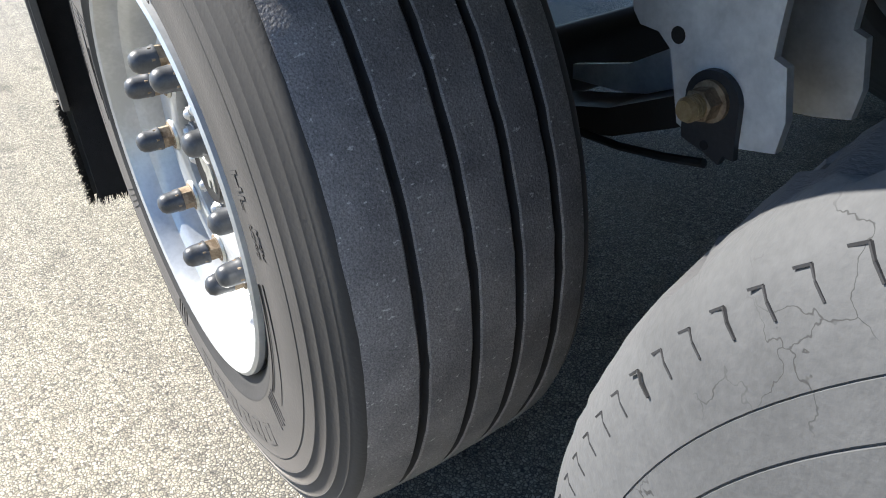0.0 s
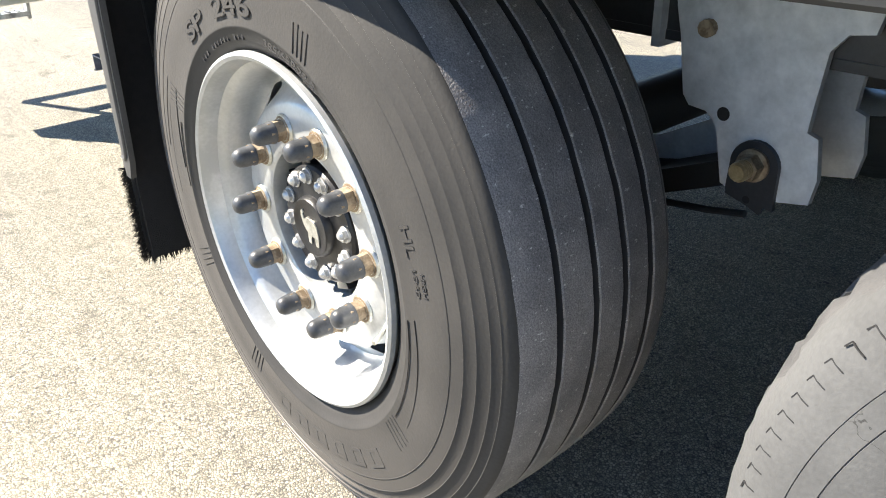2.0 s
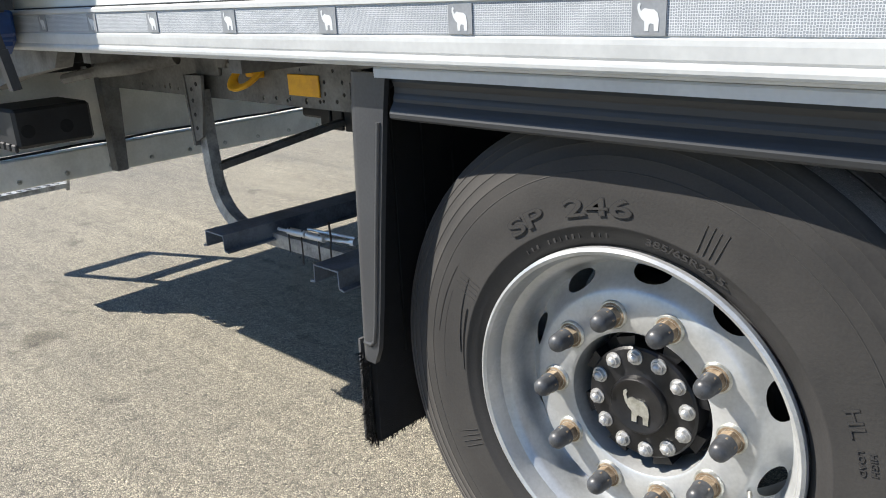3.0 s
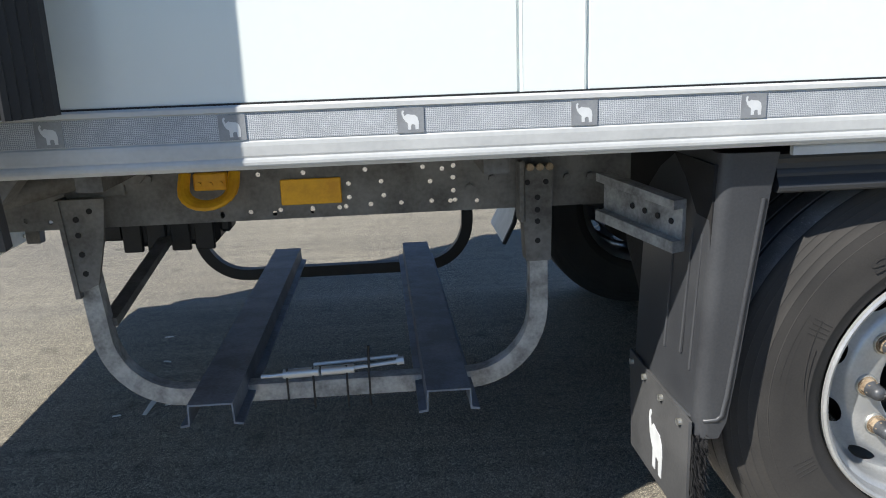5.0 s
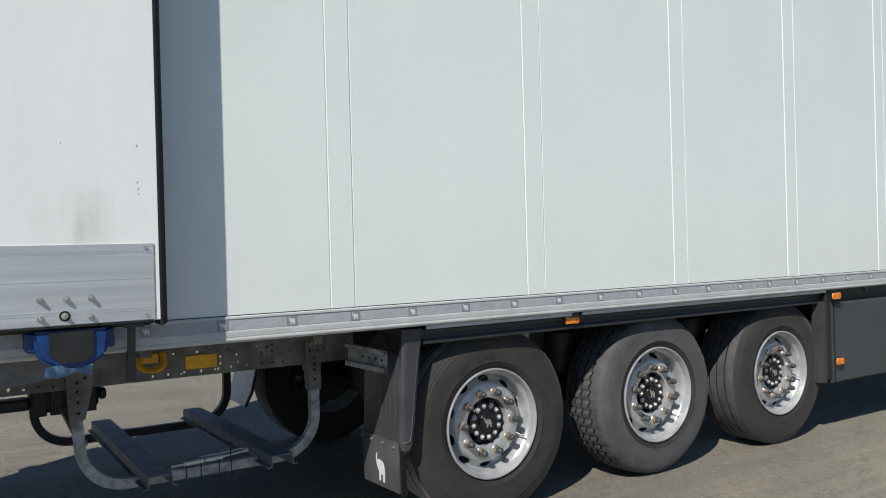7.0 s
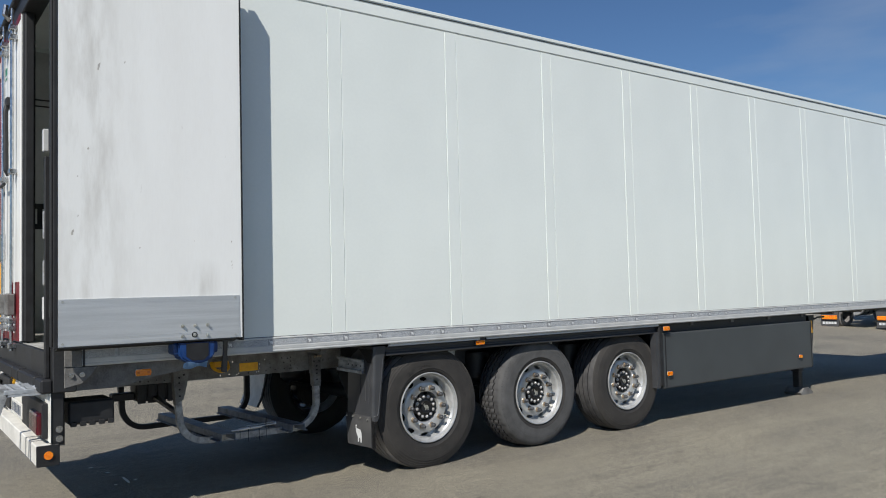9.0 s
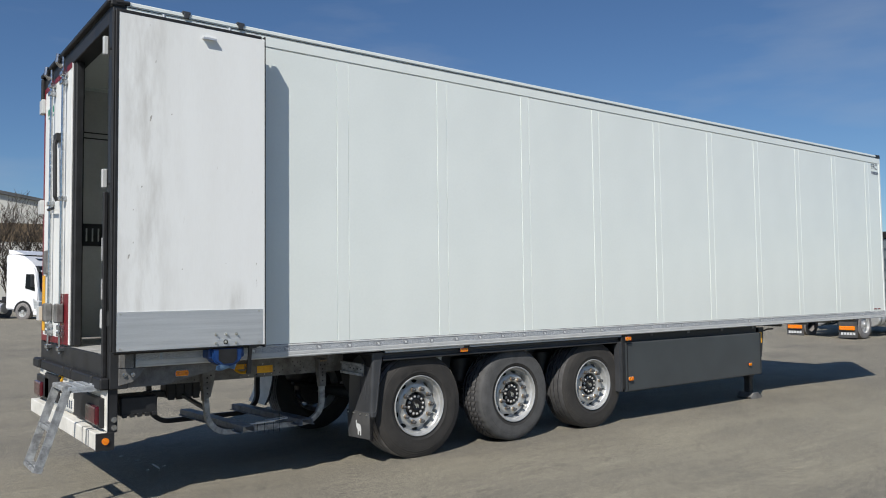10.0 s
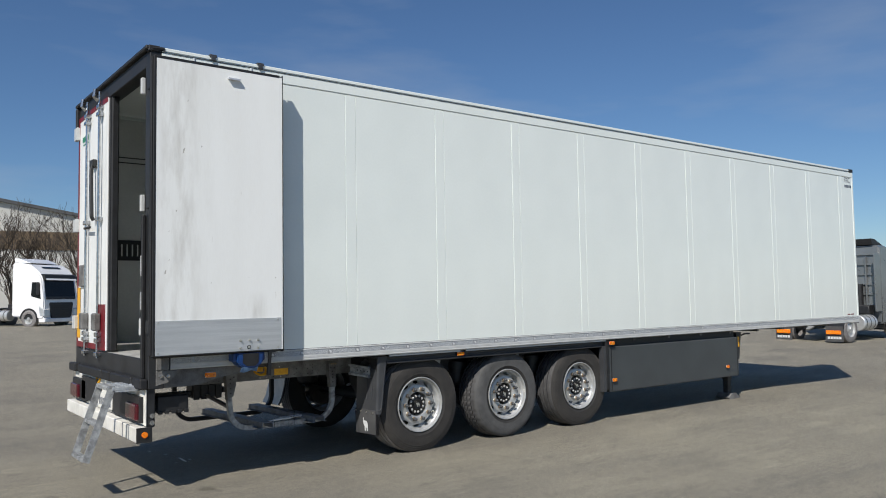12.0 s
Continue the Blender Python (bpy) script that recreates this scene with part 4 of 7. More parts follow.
def build_running_gear():
    for x in (0.0, 1.290, 2.553):
        bm = bmesh.new()
        tube(bm, [(x, 0.40, ZH), (x, W - 0.40, ZH)], 0.065, 16)
        part("axle", bm, "black", trailer, "black axle beam", smooth=40)
        for yy, s in ((0.60, 1), (W - 0.60, -1)):
            # trailing arm, air bag and hanger bracket
            bm = bmesh.new()
            tube(bm, [(x + 0.53, yy + s * 0.06, 0.640), (x + 0.43, yy + s * 0.06, 0.595), (x + 0.34, yy + s * 0.06, 0.556), (x + 0.20, yy + s * 0.05, 0.525), (x, yy + s * 0.03, 0.51), (x - 0.30, yy + s * 0.03, 0.57), (x - 0.42, yy + s * 0.03, 0.60)], (0.040, 0.020), square=True)
            part("trailing_arm", bm, "black", trailer)
            bm = bmesh.new()
            prism(bm, [(x + 0.16, 0.548), (x + 0.30, 0.558), (x + 0.41, 0.592), (x + 0.41, 0.672), (x + 0.28, 0.602), (x + 0.16, 0.572)], "y", yy + s * 0.115, yy + s * 0.125)
            part("arm_plate", bm, "galv_fresh", trailer, "galvanised plate beside the trailing arm")
            bm = bmesh.new()
            lathe(bm, [(0.09, 0.62), (0.13, 0.65), (0.14, 0.72), (0.13, 0.78), (0.14, 0.84), (0.13, 0.90), (0.09, 0.92)], 20, "z")
            bmesh.ops.translate(bm, verts=bm.verts, vec=(x - 0.36, yy + s * 0.03, 0))
            part("air_spring", bm, "black", trailer, "", smooth=40)
            hx = x - 0.024
            bm = bmesh.new()
            outline = [(0.365, 0.99), (0.387, 0.863), (0.397, 0.825), (0.412, 0.738), (0.424, 0.723), (0.454, 0.720), (0.474, 0.703), (0.494, 0.616), (0.518, 0.606), (0.584, 0.612), (0.632, 0.622), (0.638, 0.66), (0.629, 0.718), (0.612, 0.724), (0.614, 0.758), (0.621, 0.836), (0.64, 0.86), (0.673, 0.865), (0.70, 0.99)]
            y0 = yy + s * 0.003
            prism(bm, [(hx + u, v) for u, v in outline], "y", y0, y0 + s * 0.012)
            prism(bm, [(hx + u, v) for u, v in outline], "y", y0 + s * 0.14, y0 + s * 0.152)
            box(bm, hx + 0.345, hx + 0.36, min(y0, y0 + s * 0.15), max(y0, y0 + s * 0.15), 0.80, 0.99)
            hang = part("hanger_bracket", bm, "galv_fresh", trailer, "galvanised axle hanger bracket")
            hang.location.z = -0.015
            bm = bmesh.new()
            cam_ring = arc(hx + 0.548, 0.662, 0.046, -5, 185, 14) + [(hx + 0.500, 0.612), (hx + 0.502, 0.596), (hx + 0.545, 0.585), (hx + 0.572, 0.574), (hx + 0.578, 0.590), (hx + 0.596, 0.588), (hx + 0.594, 0.612)]
            prism(bm, [(hx + 0.548 + (u - hx - 0.548) * 0.82, 0.660 + (v - 0.662) * 0.82) for u, v in cam_ring], "y", y0 - s * 0.0005, y0 - s * 0.009)
            part("cam_plate", bm, "guard", hang, "dark steel cam plate")
            bm = bmesh.new()
            prism(bm, [(hx + 0.548 + u, 0.662 + v) for u, v in hexagon(0.0200, 12)], "y", y0 - s * 0.014, y0 - s * 0.034)
            tube(bm, [(hx + 0.548, y0 - s * 0.009, 0.662), (hx + 0.548, y0 - s * 0.0145, 0.662)], 0.0250, 22)
            part("pivot_nut", bm, "rust", hang, "rusty pivot nut")
            bm = bmesh.new()
            for q in range(5):
                tube(bm, [(hx + 0.548, y0 - s * (0.032 + 0.004 * q), 0.662), (hx + 0.548, y0 - s * (0.0345 + 0.004 * q), 0.662)], 0.0150, 14)
                tube(bm, [(hx + 0.548, y0 - s * (0.0345 + 0.004 * q), 0.662), (hx + 0.548, y0 - s * (0.036 + 0.004 * q), 0.662)], 0.0136, 14)
            tube(bm, [(hx + 0.548, y0 - s * 0.050, 0.662), (hx + 0.548, y0 - s * 0.055, 0.662)], 0.0148, 14, r2=0.012)
            part("pivot_bolt", bm, "yellow_zinc", hang, "pale threaded pivot bolt", smooth=40)
            # near-black discs stand in for the shaded holes of the bracket
            bm = bmesh.new()
            tube(bm, [(hx + 0.484, y0 + s * 0.002, 0.722), (hx + 0.484, y0 - s * 0.0006, 0.722)], 0.0105, 14)
            tube(bm, [(hx + 0.545, y0 - s * 0.0088, 0.606), (hx + 0.545, y0 - s * 0.0096, 0.606)], 0.006, 12)
            pieces("bracket_hole", bm, "groove", hang)
            bm = bmesh.new()
            tube(bm, [(hx + 0.444, y0, 0.842), (hx + 0.444, y0 - s * 0.012, 0.842)], 0.013, 10)
            part("bracket_bolt", bm, "rust", hang)
        # brake hose
        bm = bmesh.new()
        tube(bm, [(x + 0.52, 0.60, 0.565), (x + 0.46, 0.60, 0.552), (x + 0.38, 0.60, 0.540), (x + 0.25, 0.58, 0.545), (x + 0.12, 0.55, 0.56)], 0.006, 8)
        part("brake_hose", bm, "black", trailer)


build_running_gear()


def build_chassis():
    # near main beam with punched holes in its web
    z0, z1 = 0.868, 1.088
    holes = []

    def hole(x, z, r=0.0065, tall=1.0):
        holes.append([(x + r * math.cos(radians(45 * q)), z + r * tall * math.sin(radians(45 * q))) for q in range(8)])

    for x, z in ((-1.565, 0.987), (-1.45, 0.987), (-1.29, 0.988), (-1.14, 0.988), (-1.09, 0.981), (-1.335, 0.953), (-1.25, 0.955), (-1.122, 0.949), (-1.062, 0.957), (-1.06, 0.988), (-1.335, 0.917),
                 (-1.245, 0.918), (-1.062, 0.922), (-1.345, 0.893), (-1.28, 0.896), (-1.20, 0.896), (-1.12, 0.897), (-1.07, 0.895), (-1.058, 0.897), (-1.0, 0.892), (-1.362, 0.891), (-1.53, 0.884), (-1.515, 0.892), (-1.592, 0.890),
                 (-2.10, 0.888), (-2.16, 0.895), (-2.22, 0.889), (-2.32, 0.893), (-2.42, 0.891), (-2.50, 0.895)):
        hole(x, z)
    hole(-1.432, 0.889, 0.0065, 1.6)
    hole(-1.665, 0.886, 0.006, 1.6)
    hole(-2.28, 0.897, 0.007, 1.8)
    bm = bmesh.new()
    holed_plate(bm, [(-2.86, z0), (-0.45, z0), (-0.45, z1), (-2.86, z1)], holes, "y", 0.600, 0.606)
    box(bm, -2.86, -0.45, 0.606, 0.66, z0, z0 + 0.006)
    box(bm, -2.86, -0.45, 0.606, 0.66, z1 - 0.006, z1)
    part("chassis_beam", bm, "galv_dirty", trailer, "grimy galvanised chassis beam with punched holes")
    bm = bmesh.new()
    box(bm, -0.45, 6.35, 0.62, 0.67, 0.80, 1.088)
    box(bm, -0.45, 6.35, 0.618, 0.72, 0.795, 0.81)
    part("main_beam", bm, "guard", trailer)
    bm = bmesh.new()
    box(bm, -2.86, 6.35, W - 0.67, W - 0.62, 0.97, 1.088)
    part("main_beam", bm, "guard", trailer)
    for k in range(16):
        x = -2.6 + 0.78 * k
        bm = bmesh.new()
        box(bm, x, x + 0.05, 0.09, W - 0.09, 1.045, 1.089)
        part("cross_member", bm, "galv_dirty", trailer)
    # yellow plate and towing eye
    bm = bmesh.new()
    box(bm, -1.510, -1.354, 0.592, 0.599, 0.905, 0.972, 0.002)
    part("reflector_plate", bm, "yellow", trailer, "plain yellow reflector plate")
    bm = bmesh.new()
    pts = [(-1.745, 0.585, 1.0)] + [(-1.683 + 0.062 * math.cos(radians(a)), 0.575, 0.962 + 0.052 * math.sin(radians(a))) for a in range(180, 361, 18)] + [(-1.621, 0.585, 1.0)]
    tube(bm, pts, 0.0155, 10)
    # the ring hangs tilted outwards
    for v in bm.verts:
        lean = max(0.0, 0.985 - v.co.z)
        v.co.y -= lean * 0.8
        v.co.z += lean * 0.25
    box(bm, -1.725, -1.640, 0.578, 0.600, 0.955, 1.0, 0.004)
    for x in (-1.71, -1.682, -1.655):
        tube(bm, [(x, 0.579, 0.972), (x, 0.571, 0.972)], 0.006, 8)
    part("lashing_eye", bm, "yellow", trailer, "yellow lashing eye")
    # bolts beside the carrier's front leg
    bm = bmesh.new()
    for x, z in ((-0.89, 1.00), (-0.85, 1.0), (-0.80, 1.0), (-0.76, 0.945), (-0.70, 0.945), (-1.02, 0.93), (-0.96, 0.95), (-2.02, 0.98), (-1.88, 0.99), (-1.84, 0.99)):
        bolt_head(bm, x, 0.60, z, 0.010, 0.010)
    pieces("beam_bolt", bm, "galv_dirty", trailer)
    bm = bmesh.new()
    box(bm, -2.05, -1.90, 0.585, 0.60, 0.95, 1.07, 0.003)
    prism(bm, [(-1.90, 1.07), (-1.78, 1.07), (-1.86, 0.98), (-1.90, 0.98)], "y", 0.585, 0.599)
    part("gusset", bm, "galv_dirty", trailer)


build_chassis()


def build_carrier():
    """Two bent steel loops under the floor, with two channels laid across them."""
    for y, x0, x1 in ((0.575, -2.0, -0.845), (1.98, -2.08, -0.90)):
        zb = 0.403 if y < 1 else 0.335
        r = 0.20
        path = [(x0 - 0.012, y, 0.90), (x0 - 0.012, y, 0.75)] + [(x0 + r - r * math.cos(radians(a)), y, zb + r - r * math.sin(radians(a))) for a in range(0, 91, 10)]
        path += [(x1 - r + r * math.sin(radians(a)), y, zb + r - r * math.cos(radians(a))) for a in range(0, 91, 10)] + [(x1, y, 0.75), (x1, y, 1.0 if y > 1 else 0.95)]
        bm = bmesh.new()
        tube(bm, path, (0.024, 0.022), square=True)
        part("carrier_loop", bm, "galv_loop" if y < 1 else "black", trailer, "bent galvanised carrier loop" if y < 1 else "bent black carrier loop")
    # leg sleeves and a brace
    bm = bmesh.new()
    prism(bm, [(-2.050, 0.955), (-1.935, 0.955), (-1.950, 0.85), (-1.978, 0.735), (-2.026, 0.715), (-2.040, 0.80)], "y", 0.535, 0.547)
    prism(bm, [(-2.056, 0.955), (-2.045, 0.955), (-2.026, 0.70), (-2.038, 0.70)], "y", 0.530, 0.600)
    sleeve = part("leg_sleeve", bm, "galv_dirty", trailer, "tapered galvanised leg sleeve")
    # sleeve holes: flat near-black discs in place of shaded openings
    bm = bmesh.new()
    for x, z in ((-2.01, 0.905), (-2.01, 0.865), (-2.008, 0.815), (-2.006, 0.765), (-1.975, 0.925)):
        tube(bm, [(x, 0.5355, z), (x, 0.5335, z)], 0.0075, 10)
    pieces("sleeve_hole", bm, "groove", sleeve)
    bm = bmesh.new()
    prism(bm, [(-0.895, 0.985), (-0.81, 0.985), (-0.815, 0.735), (-0.88, 0.735)], "y", 0.54, 0.602)
    box(bm, -0.897, -0.882, 0.535, 0.60, 0.84, 1.0, 0.003)
    sleeve = part("leg_sleeve", bm, "galv_dirty", trailer)
    # the same near-black discs for the shade in this sleeve's holes
    bm = bmesh.new()
    for x, z in ((-0.85, 0.905), (-0.85, 0.872), (-0.85, 0.842), (-0.85, 0.79), (-0.876, 0.945), (-0.828, 0.945)):
        tube(bm, [(x, 0.5405, z), (x, 0.5385, z)], 0.0075, 10)
    pieces("sleeve_hole", bm, "groove", sleeve)
    bm = bmesh.new()
    for x in (-0.87, -0.845, -0.82):
        tube(bm, [(x, 0.538, 0.985), (x, 0.526, 0.985)], 0.010, 8)
    pieces("sleeve_bolt", bm, "rust", sleeve)
    bm = bmesh.new()
    tube(bm, [(-1.985, 0.585, 0.615), (-2.0, 1.26, 0.692)], (0.020, 0.012), square=True)
    part("brace", bm, "galv_dirty", trailer)
    # channels: open downwards
    for xa, xb in ((-1.692, -1.703), (-1.107, -1.137)):
        bm = bmesh.new()
        sec = [(-0.075, -0.055), (-0.072, -0.055), (-0.052, -0.052), (-0.050, 0.0), (0.050, 0.0), (0.052, -0.052), (0.075, -0.055), (0.075, -0.049), (0.056, -0.046), (0.054, 0.005), (-0.054, 0.005), (-0.056, -0.046), (-0.075, -0.049)]
        lo = [bm.verts.new((xa + u * 1.02, 0.36, 0.463 + v)) for u, v in sec]
        hi = [bm.verts.new((xb + u * 1.02, 1.99, 0.434 + v)) for u, v in sec]
        ring_between(bm, lo, hi)
        bm.faces.new(lo)
        bm.faces.new(hi)
        part("carrier_channel", bm, "channel", trailer, "blue-grey steel channel across the carrier")
    # a spindle strapped to the near loop
    bm = bmesh.new()
    tube(bm, [(-1.60, 0.555, 0.412), (-1.53, 0.555, 0.414)], 0.006, 8)
    tube(bm, [(-1.54, 0.555, 0.415), (-1.445, 0.555, 0.418)], 0.013, 12)
    tube(bm, [(-1.438, 0.555, 0.418), (-1.35, 0.555, 0.420)], 0.0125, 12)
    tube(bm, [(-1.35, 0.56, 0.420), (-1.215, 0.57, 0.428)], 0.006, 8)
    tube(bm, [(-1.46, 0.575, 0.430), (-1.23, 0.585, 0.437)], 0.005, 8)
    tube(bm, [(-1.235, 0.57, 0.428), (-1.215, 0.57, 0.43)], 0.012, 8)
    part("winding_spindle", bm, "alu", trailer, "pale metal spindle strapped on with cable ties", smooth=40).location.z = 0.036
    bm = bmesh.new()
    for x in (-1.53, -1.46, -1.37, -1.31):
        tube(bm, [(x, 0.5445, 0.345 - (0.03 if x > -1.5 else 0)), (x, 0.5445, 0.40), (x, 0.5505, 0.434)], 0.0028, 6)
    tube(bm, [(-1.31, 0.55, 0.43), (-1.308, 0.545, 0.49)], 0.0035, 6)
    for tie in pieces("cable_tie", bm, "black", trailer):
        tie.location.z += 0.034
    # black toolbox block and hoses behind the beam
    bm = bmesh.new()
    box(bm, -2.15, -1.82, 1.22, 1.42, 0.66, 1.04, 0.02)
    valve = part("valve_block", bm, "black", trailer, "black plastic reservoir housing")
    bm = bmesh.new()
    for k in range(4):
        box(bm, -2.14 + 0.08 * k, -2.075 + 0.08 * k, 1.205, 1.222, 0.648, 0.80, 0.004)
    pieces("housing_rib", bm, "black", valve)
    bm = bmesh.new()
    box(bm, -1.82, -1.78, 1.23, 1.32, 0.70, 0.76, 0.01)
    box(bm, -2.33, -2.15, 1.25, 1.36, 0.68, 0.74, 0.01)
    pieces("hose_union", bm, "black", valve)


build_carrier()


def build_mudguards():
    # rear mudguard: one moulded shell, a narrow side face turning round a soft corner into the rear face
    def shell(xf, xr, t):
        out = [(xf, 0.045), (xr + 0.03, 0.045)] + [(xr + 0.03 + 0.03 * math.cos(radians(a)), 0.075 + 0.03 * math.sin(radians(a))) for a in range(255, 179, -15)] + [(xr, 0.14), (xr - 0.006, 0.28), (xr, 0.46)]
        inn = [(xr + t, 0.46), (xr - 0.006 + t, 0.28), (xr + t, 0.14), (xr + t, 0.08), (xr + 0.035, 0.045 + t), (xf, 0.045 + t)]
        return out + inn

    bm = bmesh.new()
    rows = []
    for z, xf, xr in ((1.07, -0.466, -0.580), (1.0, -0.478, -0.585), (0.80, -0.503, -0.594), (0.60, -0.526, -0.603), (0.50, -0.540, -0.606), (0.462, -0.556, -0.606)):
        rows.append([bm.verts.new((x, y, z)) for x, y in shell(xf, xr, 0.012)])
    for p, q in zip(rows, rows[1:]):
        ring_between(bm, p, q)
    bm.faces.new(rows[0])
    bm.faces.new(rows[-1])
    post = part("rear_mudguard", bm, "guard", trailer, "dark grey moulded plastic mudguard", smooth=40)
    bm = bmesh.new()
    tube(bm, [(-0.492, 0.045, 0.98), (-0.517, 0.045, 0.78), (-0.543, 0.045, 0.56), (-0.551, 0.045, 0.515), (-0.562, 0.045, 0.505), (-0.585, 0.048, 0.503), (-0.607, 0.085, 0.500), (-0.610, 0.20, 0.495), (-0.608, 0.45, 0.49)], 0.005, 8)
    tube(bm, [(-0.588, 0.10, 0.90), (-0.604, 0.10, 0.60)], 0.004, 6)
    tube(bm, [(-0.589, 0.15, 0.90), (-0.606, 0.15, 0.62)], 0.004, 6)
    tube(bm, [(-0.592, 0.24, 0.90), (-0.609, 0.24, 0.60)], 0.004, 6)
    pieces("moulded_rib", bm, "guard", post, "", smooth=50)
    bm = bmesh.new()
    for y, z in ((0.10, 0.478), (0.22, 0.478), (0.34, 0.478), (0.44, 0.478)):
        tube(bm, [(-0.605, y, z), (-0.627, y, z)], 0.008, 10)
    pieces("flap_bolt", bm, "zinc", post, "zinc flap bolt")
    # hanging flap
    bm = bmesh.new()
    prism(bm, [(0.055, 0.50), (0.47, 0.50), (0.44, 0.24), (0.050, 0.255)], "x", -0.618, -0.611)
    flap = part("mud_flap", bm, "flap", trailer, "black rubber mud flap with a worn brush edge")
    bm = bmesh.new()
    prism(bm, [(0.25 - x * 0.8, 0.275 + z) for x, z in animal_outline(0.140)], "x", -0.6195, -0.6175)
    part("flap_emblem", bm, "emblem", flap)
    bm = bmesh.new()
    rnd = random.Random(4)
    for k in range(800):
        z = 0.25 + 0.22 * rnd.random()
        x = -0.612 + 0.03 * rnd.random()
        d = Vector((rnd.uniform(-0.010, 0.012), rnd.uniform(-0.020, -0.004), rnd.uniform(-0.020, 0.004)))
        p = Vector((x, 0.052, z))
        bm.faces.new([bm.verts.new(v) for v in (p, p + Vector((0.0025, 0, 0.004)), p + d)])
    for k in range(600):
        p = Vector((-0.614 + 0.03 * rnd.random(), 0.055 + 0.38 * rnd.random(), 0.262))
        q = p + Vector((rnd.uniform(-0.006, 0.006), rnd.uniform(-0.01, 0.01), rnd.uniform(-0.034, -0.012)))
        bm.faces.new([bm.verts.new(v) for v in (p, p + Vector((0.0015, 0.004, 0)), q)])
    tagged(part("bristle_edge", bm, "mat", flap), kind="stuff")
    # the mudguard of the other side shows as a pale curved sheet
    bm = bmesh.new()
    poly = [(-0.58, 0.95), (-0.60, 0.76), (-0.625, 0.60), (-0.660, 0.46), (-0.71, 0.36), (-0.702, 0.355), (-0.650, 0.455), (-0.615, 0.60), (-0.59, 0.76), (-0.57, 0.95)]
    prism(bm, poly, "y", W - 0.50, W - 0.04)
    far = part("far_mud_flap", bm, "bumper", trailer, "pale far-side mud flap", smooth=40)
    bm = bmesh.new()
    prism(bm, [(x + (0.004 if k > 4 else -0.004), z) for k, (x, z) in enumerate(poly)], "y", W - 0.522, W - 0.502)
    part("flap_edge", bm, "black", far, "black rubber edge", smooth=40)
    # steel channel standing out behind the post
    bm = bmesh.new()
    sec = [(0.0, 1.005), (0.035, 1.005), (0.035, 0.985), (0.010, 0.985), (0.010, 0.915), (0.035, 0.915), (0.035, 0.89), (0.0, 0.89)]
    lo = [bm.verts.new((-0.597 - 0.92 * u, 0.175 - 0.39 * u, z - 0.047)) for u, z in sec]
    hi = [bm.verts.new((-0.702 - 0.92 * u, 0.415 - 0.39 * u, z - 0.020)) for u, z in sec]
    bm.faces.new(lo)
    bm.faces.new(hi)
    ring_between(bm, lo, hi)
    chan = part("mudguard_channel", bm, "galv_loop", trailer, "galvanised channel bracket")
    # holes shown as near-black discs on the web, shade in their colour
    for k in range(4):
        f = 0.12 + 0.16 * k
        bm = bmesh.new()
        c = Vector((-0.597 - 0.105 * f - 0.0105, 0.175 + 0.24 * f - 0.0045, 0.903 + 0.027 * f))
        tube(bm, [c, c + Vector((-0.0018, -0.0008, 0))], 0.007, 10)
        part("channel_hole", bm, "groove", chan)
    # side guard profile over the wheels, with the white wing boards behind
    bm = bmesh.new()
    prof = [(0.095, 1.062), (0.060, 1.062), (0.058, 1.054), (0.060, 1.048), (0.062, 1.044), (0.062, 1.034), (0.060, 1.030), (0.058, 1.024), (0.058, 1.018), (0.052, 1.010), (0.048, 1.004), (0.046, 0.998), (0.047, 0.991), (0.051, 0.987), (0.095, 0.987)]
    prism(bm, prof, "x", -0.462, 2.99)
    part("side_guard", bm, "alu_dark", trailer, "dark ribbed aluminium side guard profile")
    for x in (1.290, 2.553):
        bm = bmesh.new()
        box(bm, x - 0.50, x + 0.50, 0.08, 0.50, 1.046, 1.058)
        part("wing_board", bm, "black", trailer, "black wing board over the wheel")
    bm = bmesh.new()
    prism(bm, [(0.064, 1.046), (0.70, 1.046), (0.62, 0.75), (0.46, 0.62), (0.46, 0.26), (0.060, 0.26)], "x", -0.588, -0.572)
    mat = part("spray_mat", bm, "mat", trailer, "black anti-spray mat behind the wheel")
    bm = bmesh.new()
    for y in (0.15, 0.235, 0.33):
        tube(bm, [(-0.571, y, 1.04), (-0.571, y, 0.45)], (0.0015, 0.002), square=True)
    pieces("mat_seam", bm, "black", mat)
    bm = bmesh.new()
    box(bm, -0.572, 0.55, 0.10, 0.47, 1.046, 1.056)
    part("wing_board", bm, "black", trailer, "black wing board over the wheel")
    bm = bmesh.new()
    for z in (0.945, 0.875):
        tube(bm, [(-0.571, 0.095, z), (-0.567, 0.095, z)], 0.020, 16)
        tube(bm, [(-0.567, 0.095, z), (-0.561, 0.095, z)], 0.009, 10)
    pieces("liner_washer", bm, "galv", trailer)
    # post and skin in front of the wheels
    bm = bmesh.new()
    box(bm, 2.94, 2.99, 0.02, 0.10, 0.40, 1.0)
    part("front_mudguard_post", bm, "guard", trailer)
    bm = bmesh.new()
    prism(bm, [(0.09, 1.0), (0.46, 1.0), (0.46, 0.40), (0.09, 0.40)], "x", 2.97, 2.985)
    part("front_mudguard_skin", bm, "black", trailer)


build_mudguards()


